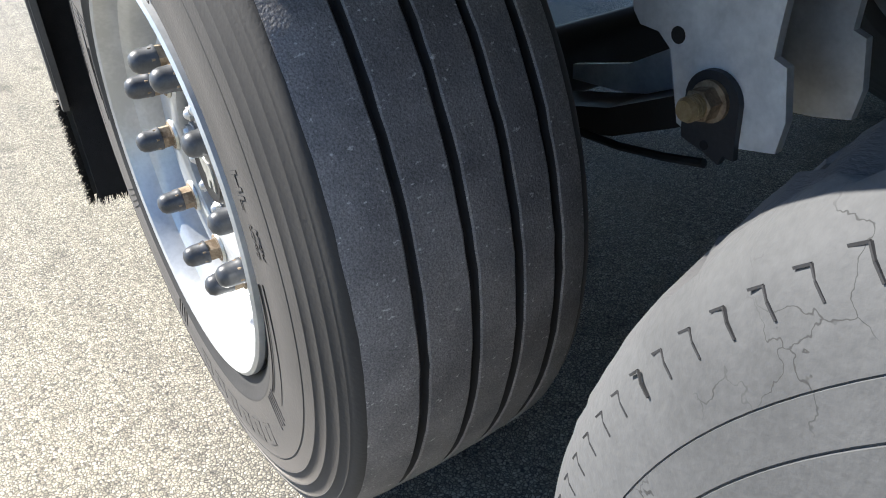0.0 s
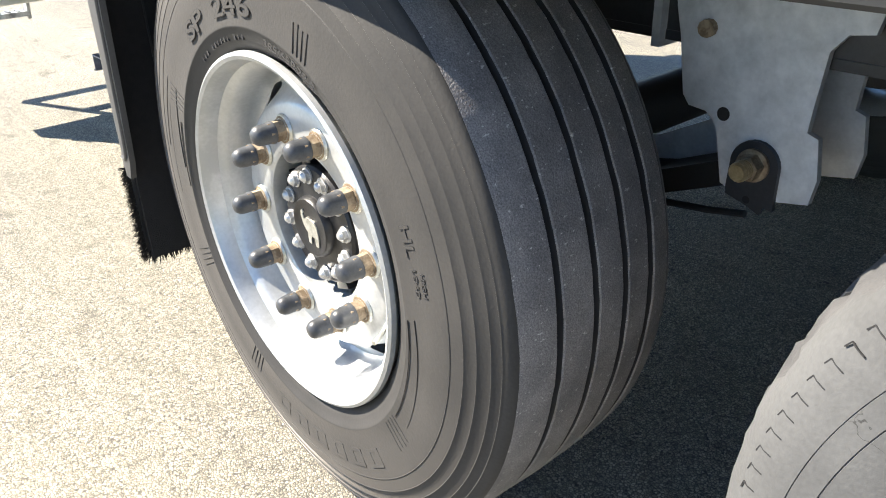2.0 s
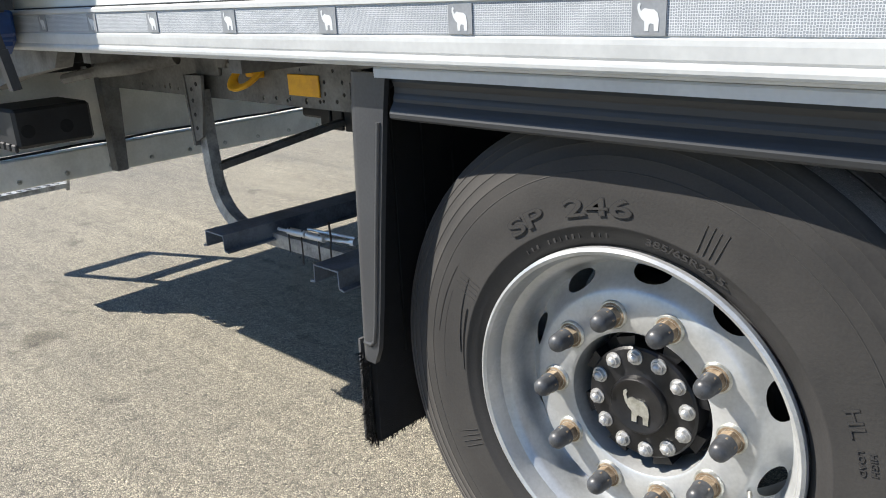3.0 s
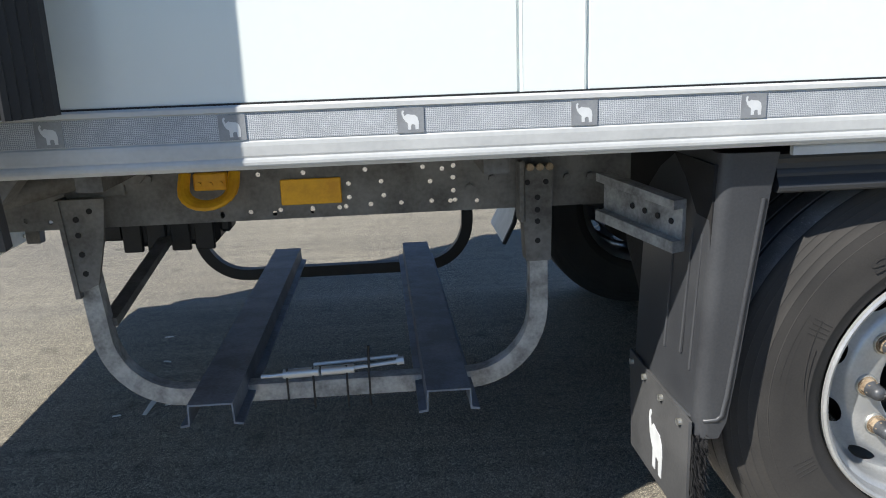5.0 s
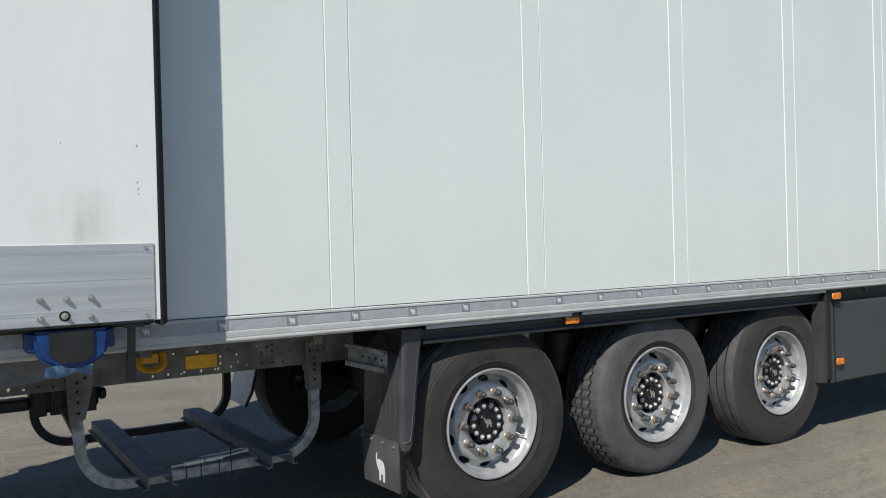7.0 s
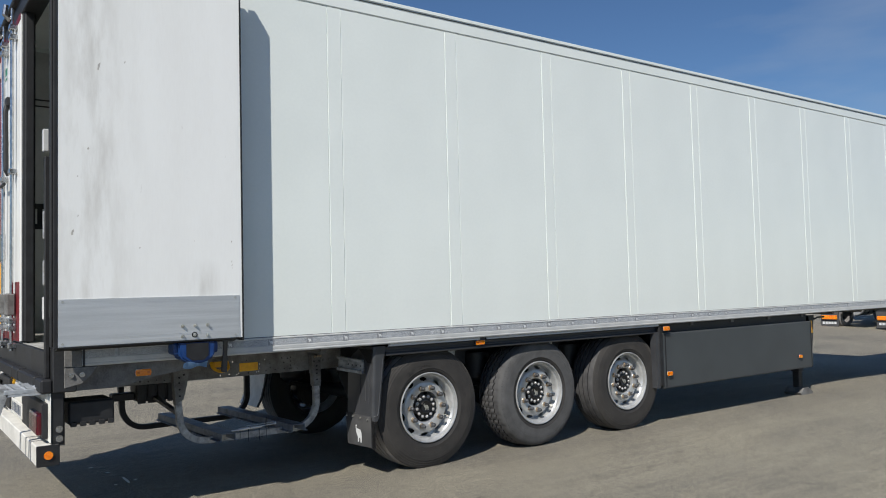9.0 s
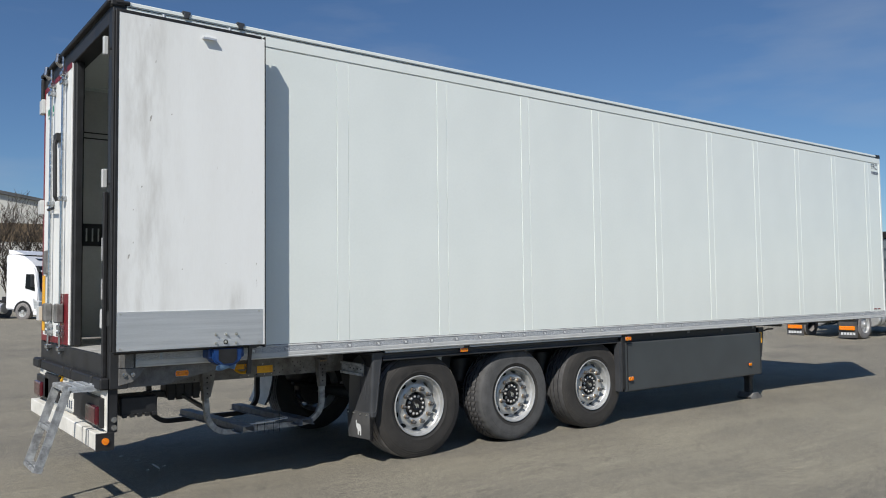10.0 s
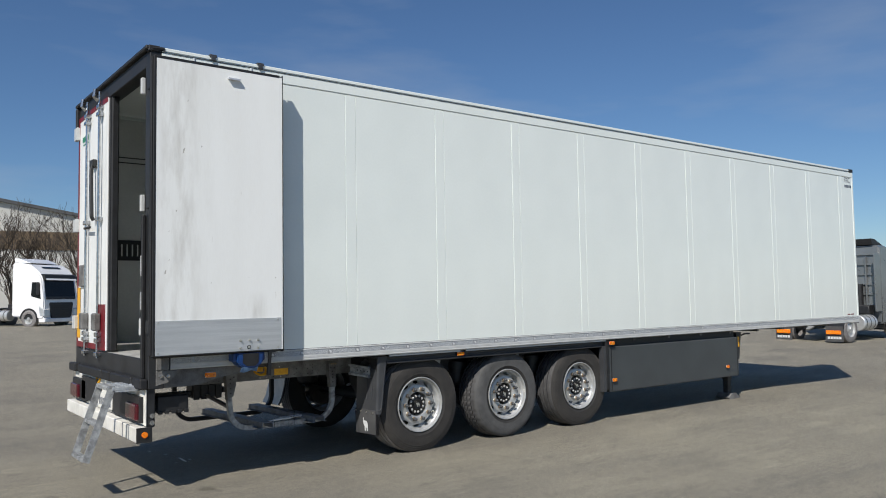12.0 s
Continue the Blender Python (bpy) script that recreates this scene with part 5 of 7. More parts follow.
def marker_lamp(x, y, z, w=0.118, h=0.042, bracket=True, name="side_marker_lamp", deep=0.020):
    """A flat lens with bowed ends in a silver-edged base: one half hatched, one half ribbed."""
    def bowed(grow, bulge):
        a, c = w / 2 + grow - bulge, h / 2 + grow
        side = [(bulge * (1 - (k / 3.0) ** 2), c * k / 3.0) for k in range(-3, 4)]
        return [(x + a + u, z + v) for u, v in side] + [(x - a - u, z - v) for u, v in side]

    bm = bmesh.new()
    prism(bm, bowed(0.0, h * 0.17), "y", y - deep, y - deep + 0.012)
    bmesh.ops.bevel(bm, geom=[e for e in bm.edges if all(v.co.y < y - deep + 0.001 for v in e.verts)], offset=0.003, segments=2, affect="EDGES")
    lamp = part(name, bm, "orange", trailer, "amber side marker lamp", smooth=30)
    bm = bmesh.new()
    prism(bm, bowed(0.0012, h * 0.17), "y", y - deep + 0.0105, y - deep + 0.0135)
    part("lens_rim", bm, "alu", lamp, "thin silver rim")
    bm = bmesh.new()
    box(bm, x - w * 0.46, x + w * 0.46, y - deep + 0.013, y + 0.003, z - h * 0.46, z + h * 0.46, 0.002)
    part("lamp_base", bm, "black", lamp)
    if bracket:
        bm = bmesh.new()
        box(bm, x - 0.016, x + 0.054, y - 0.020, y - 0.016, z + 0.010, z + 0.050, 0.001)
        box(bm, x - 0.016, x + 0.054, y - 0.020, y + 0.002, z + 0.010, z + 0.0135, 0.001)
        plate = part("lamp_bracket", bm, "guard", lamp, "dark grey sheet bracket")
        bm = bmesh.new()
        tube(bm, [(x + 0.021 + 0.028 * math.cos(radians(q)), y - 0.0202, z + 0.036 - 0.006 * math.sin(radians(q))) for q in range(35, 146, 22)], 0.0014, 6)
        part("bracket_slot", bm, "black", plate)
    bm = bmesh.new()
    for k in range(12):
        u = x + w * (0.06 + 0.033 * k)
        box(bm, u - w * 0.007, u + w * 0.007, y - deep - 0.0003, y - deep + 0.002, z - h * 0.40, z + h * 0.40)
    for k in range(9):
        u = x - w * (0.08 + 0.034 * k)
        tube(bm, [(u - h * 0.16, y - deep + 0.0003, z - h * 0.38), (u + h * 0.16, y - deep + 0.0003, z + h * 0.38)], w * 0.005, 6)
    pieces("lens_rib", bm, "orange", lamp)
    bm = bmesh.new()
    for u in (-0.32, 0.30):
        box(bm, x + w * u - h * 0.17, x + w * u + h * 0.17, y - deep - 0.0005, y - deep + 0.002, z - h * 0.17, z + h * 0.17)
    pieces("lens_eye", bm, "orange_deep", lamp)
    return lamp


def build_sides():
    marker_lamp(0.527, 0.056, 1.039, 0.102, 0.038, deep=0.030)
    marker_lamp(3.078, -0.002, 1.038, 0.10, 0.045, False)
    marker_lamp(3.130, 0.012, 0.545, 0.085, 0.045, False)
    marker_lamp(5.765, 0.014, 0.545, 0.07, 0.04, False)
    marker_lamp(-2.415, 0.012, 1.018, 0.105, 0.045, False)
    # pallet box
    bm = bmesh.new()
    box(bm, 3.045, 6.10, 0.022, 0.62, 0.385, 0.985, 0.012)
    skirt = part("pallet_box", bm, "skirt", trailer, "slate grey pallet box under the floor")
    bm = bmesh.new()
    box(bm, 3.045, 6.10, 0.10, 0.60, 0.985, 1.088)
    box(bm, 2.985, 3.05, 0.014, 0.12, 0.42, 1.066, 0.006)
    pieces("pallet_box_mount", bm, "black", trailer)
    bm = bmesh.new()
    box(bm, 3.09, 3.098, 0.016, 0.024, 0.39, 0.98)
    box(bm, 6.06, 6.068, 0.016, 0.024, 0.39, 0.98)
    pieces("box_lid_edge", bm, "black", skirt)
    # landing legs
    for y in (0.30, W - 0.30):
        bm = bmesh.new()
        box(bm, 6.12, 6.24, y - 0.06, y + 0.06, 0.30, 1.08, 0.008)
        box(bm, 6.135, 6.225, y - 0.045, y + 0.045, 0.05, 0.31, 0.006)
        leg = part("landing_leg", bm, "black", trailer, "black landing leg")
        bm = bmesh.new()
        prism(bm, [(6.06, 0.0), (6.32, 0.0), (6.34, 0.03), (6.29, 0.045), (6.24, 0.09), (6.12, 0.09), (6.08, 0.045), (6.04, 0.03)], "y", y - 0.12, y + 0.12)
        part("foot", bm, "galv_dirty", leg, "scuffed steel foot plate")
    bm = bmesh.new()
    tube(bm, [(6.30, 0.16, 1.02), (6.36, 0.12, 1.0), (6.40, 0.10, 1.02), (6.55, 0.10, 1.02)], 0.012, 8)
    prism(bm, [(6.20, 1.05), (6.34, 1.05), (6.27, 0.62), (6.24, 0.62)], "y", 0.12, 0.20)
    part("crank", bm, "black", trailer)
    bm = bmesh.new()
    box(bm, 6.22, 6.27, 0.11, 0.16, 0.82, 0.98)
    part("warning_plate", bm, "yellow", trailer)
    bm = bmesh.new()
    box(bm, 6.35, 9.9, 0.62, 2.08, 1.04, 1.089, 0.006)
    part("king_pin_plate", bm, "black", trailer)


build_sides()


# ---- rear end ----
def build_rear_frame():
    bm = bmesh.new()
    box(bm, XR, XR + 0.14, 0.0, 0.13, 0.93, 3.94, 0.006)
    box(bm, XR, XR + 0.14, W - 0.13, W, 0.93, 3.94, 0.006)
    box(bm, XR, XR + 0.14, 0.13, W - 0.13, 3.80, 3.94, 0.006)
    box(bm, XR - 0.01, XR + 0.16, 0.13, W - 0.13, 0.98, 1.185, 0.004)
    frame_ob = part("rear_frame", bm, "frame", trailer, "charcoal steel rear door frame")
    bm = bmesh.new()
    box(bm, XR - 0.040, XR + 0.08, -0.005, W + 0.005, 3.938, 3.975, 0.008)
    part("rain_gutter", bm, "black", frame_ob)
    bm = bmesh.new()
    box(bm, XR - 0.02, XR + 0.09, -0.012, 0.06, 3.92, 3.978, 0.01)
    tube(bm, [(XR + 0.02, 0.0, 3.95), (XR + 0.12, -0.008, 3.955)], 0.018, 8)
    part("corner_cap", bm, "rubber_seal", frame_ob)
    bm = bmesh.new()
    box(bm, XR - 0.036, XR + 0.06, W - 0.055, W + 0.012, 3.58, 3.935, 0.012)
    part("post_cap", bm, "rubber_seal", frame_ob, "black plastic cap on the post head")
    # rubber buffers along the sill
    for y0, y1 in ((0.0, 0.24), (0.30, 0.98), (1.02, 1.30), (1.34, 2.30), (W - 0.26, W + 0.02)):
        bm = bmesh.new()
        box(bm, XR - 0.07, XR, y0, y1, 0.93, 1.02, 0.012)
        part("dock_buffer", bm, "rubber_seal", frame_ob, "black rubber dock buffer")
    # hinges by the open door, with small plates on the post
    for z in (3.63, 2.57, 1.47):
        for y0 in (0.0, W - 0.05):
            bm = bmesh.new()
            if y0 == 0.0:
                box(bm, XR - 0.040, XR - 0.002, 0.115, 0.155, z - 0.075, z + 0.075, 0.006)
            else:
                box(bm, XR - 0.045, XR - 0.002, W - 0.10, W + 0.02, z - 0.075, z + 0.075, 0.006)
            part("hinge", bm, "wall_trim", frame_ob, "pale aluminium door hinge")
    # dark hold bar up the post, with pale clips
    bm = bmesh.new()
    box(bm, XR - 0.034, XR - 0.002, 0.085, 0.128, 1.02, 2.46, 0.006)
    bar = part("hold_bar", bm, "rubber_seal", frame_ob, "black hold bar on the door post")
    for z0, z1 in ((1.92, 2.10), (1.62, 1.78)):
        bm = bmesh.new()
        box(bm, XR - 0.042, XR - 0.030, 0.095, 0.120, z0, z1, 0.003)
        part("clip", bm, "bright_zinc", bar, "pale clip")
    # roof clips
    for x in (-2.40, -1.93):
        bm = bmesh.new()
        box(bm, x - 0.035, x + 0.035, -0.02, 0.05, ZTOP - 0.01, ZTOP + 0.016, 0.004)
        box(bm, x - 0.022, x + 0.022, -0.026, -0.012, ZTOP - 0.045, ZTOP + 0.0, 0.003)
        part("roof_clip", bm, "guard", trailer)
    # inner lining details seen through the open half
    bm = bmesh.new()
    for z in (3.34, 3.40):
        box(bm, -2.80, 9.9, W - 0.078, W - 0.072, z, z + 0.012)
    pieces("lining_joint", bm, "rubber_seal", trailer)
    bm = bmesh.new()
    box(bm, -2.80, 9.9, W - 0.085, W - 0.071, 2.18, 2.42)
    part("lashing_rail", bm, "frame", trailer, "dark slotted lashing rail on the inner wall")
    bm = bmesh.new()
    for k in range(60):
        box(bm, -2.75 + 0.06 * k, -2.735 + 0.06 * k, W - 0.088, W - 0.084, 2.23, 2.37)
    pieces("rail_slot", bm, "inside", trailer)


build_rear_frame()


def build_open_door():
    x0, x1, z0, z1, yo, yi = -3.0, -1.795, 1.222, 3.835, -0.200, -0.100
    bm = bmesh.new()
    box(bm, x0 + 0.022, x1 + 0.007, yo, yi, z0 + 0.005, z1 - 0.02, 0.003)
    door = part("open_door", bm, "door_white", trailer, "white door leaf folded open, streaked with grey dirt")
    # rubber seal all round: plain at the hinge and top, ribbed and flaring inwards at the free edge and foot
    for ax0, ax1, az0, az1 in ((x0, x0 + 0.024, z0, z1), (x0 + 0.024, x1 - 0.024, z1 - 0.024, z1)):
        bm = bmesh.new()
        box(bm, ax0, ax1, yo - 0.004, yi + 0.004, az0, az1, 0.004)
        part("door_seal", bm, "rubber_seal", door, "black rubber door seal")
    ribs = [(0.000, 0.000), (0.007, 0.008), (0.004, 0.017), (0.016, 0.024), (0.013, 0.036), (0.026, 0.043), (0.023, 0.055), (0.036, 0.062), (0.033, 0.075), (0.045, 0.084), (0.047, 0.104)]
    bm = bmesh.new()
    prism(bm, [(x1 + 0.001, yo - 0.004)] + [(x1 + 0.006 + u * 0.87, yo - 0.004 + v) for u, v in ribs] + [(x1 + 0.001, yi + 0.001)], "z", z0 - 0.016, z1)
    part("door_seal", bm, "rubber_seal", door, "ribbed black rubber door seal")
    bm = bmesh.new()
    prism(bm, [(yo - 0.004, z0 + 0.007)] + [(yo - 0.004 + v, z0 - u * 0.45) for u, v in ribs] + [(yi + 0.001, z0 + 0.007)], "x", x0 + 0.024, x1 - 0.025)
    part("door_seal", bm, "rubber_seal", door, "ribbed black rubber door seal")
    bm = bmesh.new()
    for y in (-0.175, -0.14):
        box(bm, x0 - 0.012, x0, y - 0.01, y + 0.01, z0 + 0.01, z1 - 0.01, 0.003)
    pieces("seal_lip", bm, "rubber_seal", door)
    # aluminium kick plate with ribs, rivets and bolts
    bm = bmesh.new()
    box(bm, x0 + 0.026, x1 - 0.019, yo - 0.0045, yo - 0.0005, 1.232, 1.525)
    kick = part("kick_plate", bm, "alu", door, "brushed aluminium kick plate")
    bm = bmesh.new()
    for z in (1.268, 1.277, 1.390, 1.490, 1.498):
        box(bm, x0 + 0.026, x1 - 0.019, yo - 0.0054, yo - 0.004, z, z + 0.003)
    pieces("plate_rib", bm, "alu", kick)
    bm = bmesh.new()
    for x in (x0 + 0.05, x1 - 0.050):
        for z in (1.248, 1.508):
            tube(bm, [(x, yo - 0.004, z), (x, yo - 0.008, z)], 0.008, 10)
    pieces("rivet", bm, "zinc", kick)
    for x, z in ((-2.213, 1.326), (-2.127, 1.326), (-2.042, 1.326), (-2.213, 1.258), (-2.132, 1.264), (-2.045, 1.257)):
        bm = bmesh.new()
        tube(bm, [(x, yo - 0.004, z), (x, yo - 0.007, z)], 0.0125, 14)
        prism(bm, [(x + u, z + v) for u, v in hexagon(0.0095, 20)], "y", yo - 0.007, yo - 0.017)
        tube(bm, [(x, yo - 0.017, z), (x, yo - 0.024, z)], 0.006, 10)
        bolt = part("through_bolt", bm, "zinc", kick, "plated through-bolt")
        if (x, z) == (-2.132, 1.264):
            bm = bmesh.new()
            tube(bm, [(x, yo - 0.0042, z), (x, yo - 0.0062, z)], 0.0195, 16)
            part("rubber_washer", bm, "rubber_seal", bolt, "black rubber washer")
    # small scuffs and flecks of tar on the leaf
    rnd = random.Random(11)
    bm = bmesh.new()
    for x, z, w, h in ((-2.893, 1.943, 0.007, 0.022), (-2.86, 2.05, 0.004, 0.008), (-2.862, 2.30, 0.003, 0.006), (-2.80, 2.48, 0.006, 0.010), (-2.735, 3.02, 0.008, 0.030), (-2.70, 3.47, 0.004, 0.012), (-2.575, 3.07, 0.004, 0.008),
                       (-2.486, 1.85, 0.005, 0.006), (-2.13, 1.90, 0.003, 0.004), (-1.865, 1.90, 0.004, 0.007), (-1.866, 1.76, 0.003, 0.006), (-1.864, 1.735, 0.003, 0.007), (-1.862, 1.715, 0.003, 0.004)):
        ring = [(x + w * math.cos(radians(q)) * rnd.uniform(0.6, 1.1) + 0.25 * h * math.sin(radians(q)), z + h * math.sin(radians(q)) * rnd.uniform(0.7, 1.1)) for q in range(0, 360, 40)]
        prism(bm, ring, "y", yo - 0.0004, yo + 0.001)
    pieces("scuff", bm, "grime", door)
    # a grab hook near the top
    bm = bmesh.new()
    prism(bm, [(yo, 3.735), (yo - 0.034, 3.730), (yo - 0.037, 3.712), (yo - 0.030, 3.712), (yo - 0.026, 3.720), (yo, 3.722)], "x", -2.335, -2.225)
    part("grab_handle", bm, "alu", door, "small aluminium grab handle")
    # hinge arms back to the frame
    for z in (3.63, 2.57, 1.47):
        bm = bmesh.new()
        box(bm, -2.99, -2.955, yi - 0.01, 0.03, z - 0.06, z + 0.06, 0.006)
        part("hinge_arm", bm, "frame", door)
    # folded rods on the outer face of the leaf
    for x in (-2.60, -2.05):
        bm = bmesh.new()
        tube(bm, [(x, -0.07, 1.15), (x, -0.07, 3.9)], 0.015, 10)
        part("locking_rod", bm, "galv", door)
    # door hold-back: dark stop bar, blue clamp and a rag
    bm = bmesh.new()
    tube(bm, [(-1.888, -0.125, 1.215), (-1.888, -0.105, 1.09)], (0.014, 0.010), square=True)
    tube(bm, [(-1.888, -0.107, 1.10), (-1.889, -0.09, 0.985)], (0.017, 0.013), square=True)
    box(bm, -1.92, -1.85, -0.17, -0.09, 1.20, 1.222, 0.003)
    part("door_stop", bm, "guard", trailer, "dark steel door stop")
    bm = bmesh.new()
    prism(bm, [(-2.24, 1.21), (-1.975, 1.21), (-1.99, 1.11), (-2.06, 1.065), (-2.15, 1.065), (-2.225, 1.11)], "y", -0.19, -0.02)
    bmesh.ops.bevel(bm, geom=list(bm.edges), offset=0.012, segments=2, affect="EDGES")
    box(bm, -2.26, -2.20, -0.16, -0.03, 1.13, 1.21, 0.01)
    box(bm, -2.01, -1.955, -0.16, -0.03, 1.13, 1.21, 0.01)
    clamp = part("hold_back_clamp", bm, "blue", trailer, "blue plastic door hold-back")
    # dark plate on the front stands in for the clamp's shaded recess
    bm = bmesh.new()
    prism(bm, [(-2.185, 1.205), (-2.035, 1.205), (-2.035, 1.120), (-2.065, 1.090), (-2.145, 1.090), (-2.185, 1.120)], "y", -0.197, -0.188)
    part("clamp_throat", bm, "rubber_seal", clamp, "dark plate over the clamp recess")
    bm = bmesh.new()
    g = [[bm.verts.new((-2.20 + 0.02 * i, -0.19 + 0.008 * math.sin(i * 1.3) + 0.01 * j, 1.075 - 0.012 * j + 0.008 * math.sin(i * 0.9 + j))) for i in range(9)] for j in range(4)]
    for j in range(3):
        for i in range(8):
            bm.faces.new((g[j][i], g[j][i + 1], g[j + 1][i + 1], g[j + 1][i]))
    bmesh.ops.solidify(bm, geom=list(bm.faces), thickness=0.006)
    part("rag", bm, "blue_cloth", trailer, "pale blue cloth", smooth=60)


build_open_door()


def build_closed_door():
    xo = XR - 0.004
    y0, y1, z0, z1 = 1.40, W - 0.05, 1.20, 3.81
    bm = bmesh.new()
    box(bm, xo, xo + 0.09, y0, y1, z0, z1, 0.004)
    door = part("closed_door", bm, "door_white", trailer, "white closed door leaf with chrome locking rods")
    bm = bmesh.new()
    for k in range(4):
        box(bm, xo + 0.012 + 0.024 * k, xo + 0.028 + 0.024 * k, y0 - 0.05, y0, z0, z1, 0.005)
    box(bm, xo + 0.02, xo + 0.09, y0 - 0.09, y0 - 0.05, z0, z1, 0.01)
    pieces("door_seal", bm, "rubber_seal", door, "black rubber door seal")
    for y in (2.13, 1.60):
        bm = bmesh.new()
        tube(bm, [(xo - 0.035, y, 1.12), (xo - 0.035, y, 3.90)], 0.0145, 12)
        rod = part("locking_rod", bm, "bright_steel", door, "chromed locking rod", smooth=40)
        bm = bmesh.new()
        for z in (1.16, 1.30, 1.36, 2.56, 3.66, 3.74):
            box(bm, xo - 0.06, xo, y - 0.045, y + 0.045, z - 0.022, z + 0.022, 0.006)
        pieces("rod_bracket", bm, "bright_steel", rod)
        bm = bmesh.new()
        box(bm, xo - 0.075, xo - 0.005, y - 0.02, y + 0.11, 1.40, 1.58, 0.012)
        part("handle_box", bm, "galv_dirty", door, "scuffed steel handle guard")
        bm = bmesh.new()
        tube(bm, [(xo - 0.05, y, 3.80), (xo - 0.09, y, 3.84), (xo - 0.08, y, 3.92)], 0.02, 8)
        part("cam_end", bm, "bright_steel", rod)
    bm = bmesh.new()
    tube(bm, [(xo - 0.05, 2.13, 2.50), (xo - 0.06, 1.85, 2.49)], 0.014, 8)
    part("handle", bm, "black", door, "black door handle")
    bm = bmesh.new()
    tube(bm, [(xo - 0.03, 1.86, 3.20), (xo - 0.05, 1.86, 3.10), (xo - 0.05, 1.82, 2.60), (xo - 0.03, 1.82, 2.56)], 0.020, 10)
    box(bm, xo - 0.05, xo, 1.82, 1.95, 3.14, 3.22, 0.008)
    part("pull_handle", bm, "black", door, "black pull strap")
    bm = bmesh.new()
    box(bm, xo - 0.03, xo, 2.27, 2.47, 1.87, 2.11, 0.008)
    part("document_box", bm, "galv_dirty", door, "dull grey document box")
    bm = bmesh.new()
    box(bm, xo - 0.004, xo - 0.0005, y1 - 0.05, y1, z0, z1)
    box(bm, xo - 0.004, xo - 0.0005, y0, y1 - 0.05, z1 - 0.05, z1)
    box(bm, xo - 0.004, xo - 0.0005, y0 + 0.03, y0 + 0.27, z0, 1.67)
    box(bm, xo - 0.004, xo - 0.0005, y0 + 0.27, y1 - 0.05, z0, z0 + 0.06)
    pieces("red_tape", bm, "red_tape", door, "red reflective tape")
    bm = bmesh.new()
    box(bm, xo - 0.006, xo - 0.0045, y1 - 0.16, y1 - 0.03, 1.30, 1.86)
    part("yellow_marker", bm, "yellow", door, "yellow marking plate")
    bm = bmesh.new()
    for k in range(5):
        box(bm, xo - 0.003, xo - 0.0005, 2.19 + 0.06 * k, 2.235 + 0.06 * k, 3.50, 3.56)
    box(bm, xo - 0.003, xo - 0.0005, 2.19, 2.44, 3.46, 3.475)
    pieces("maker_mark", bm, "green", door)


build_closed_door()


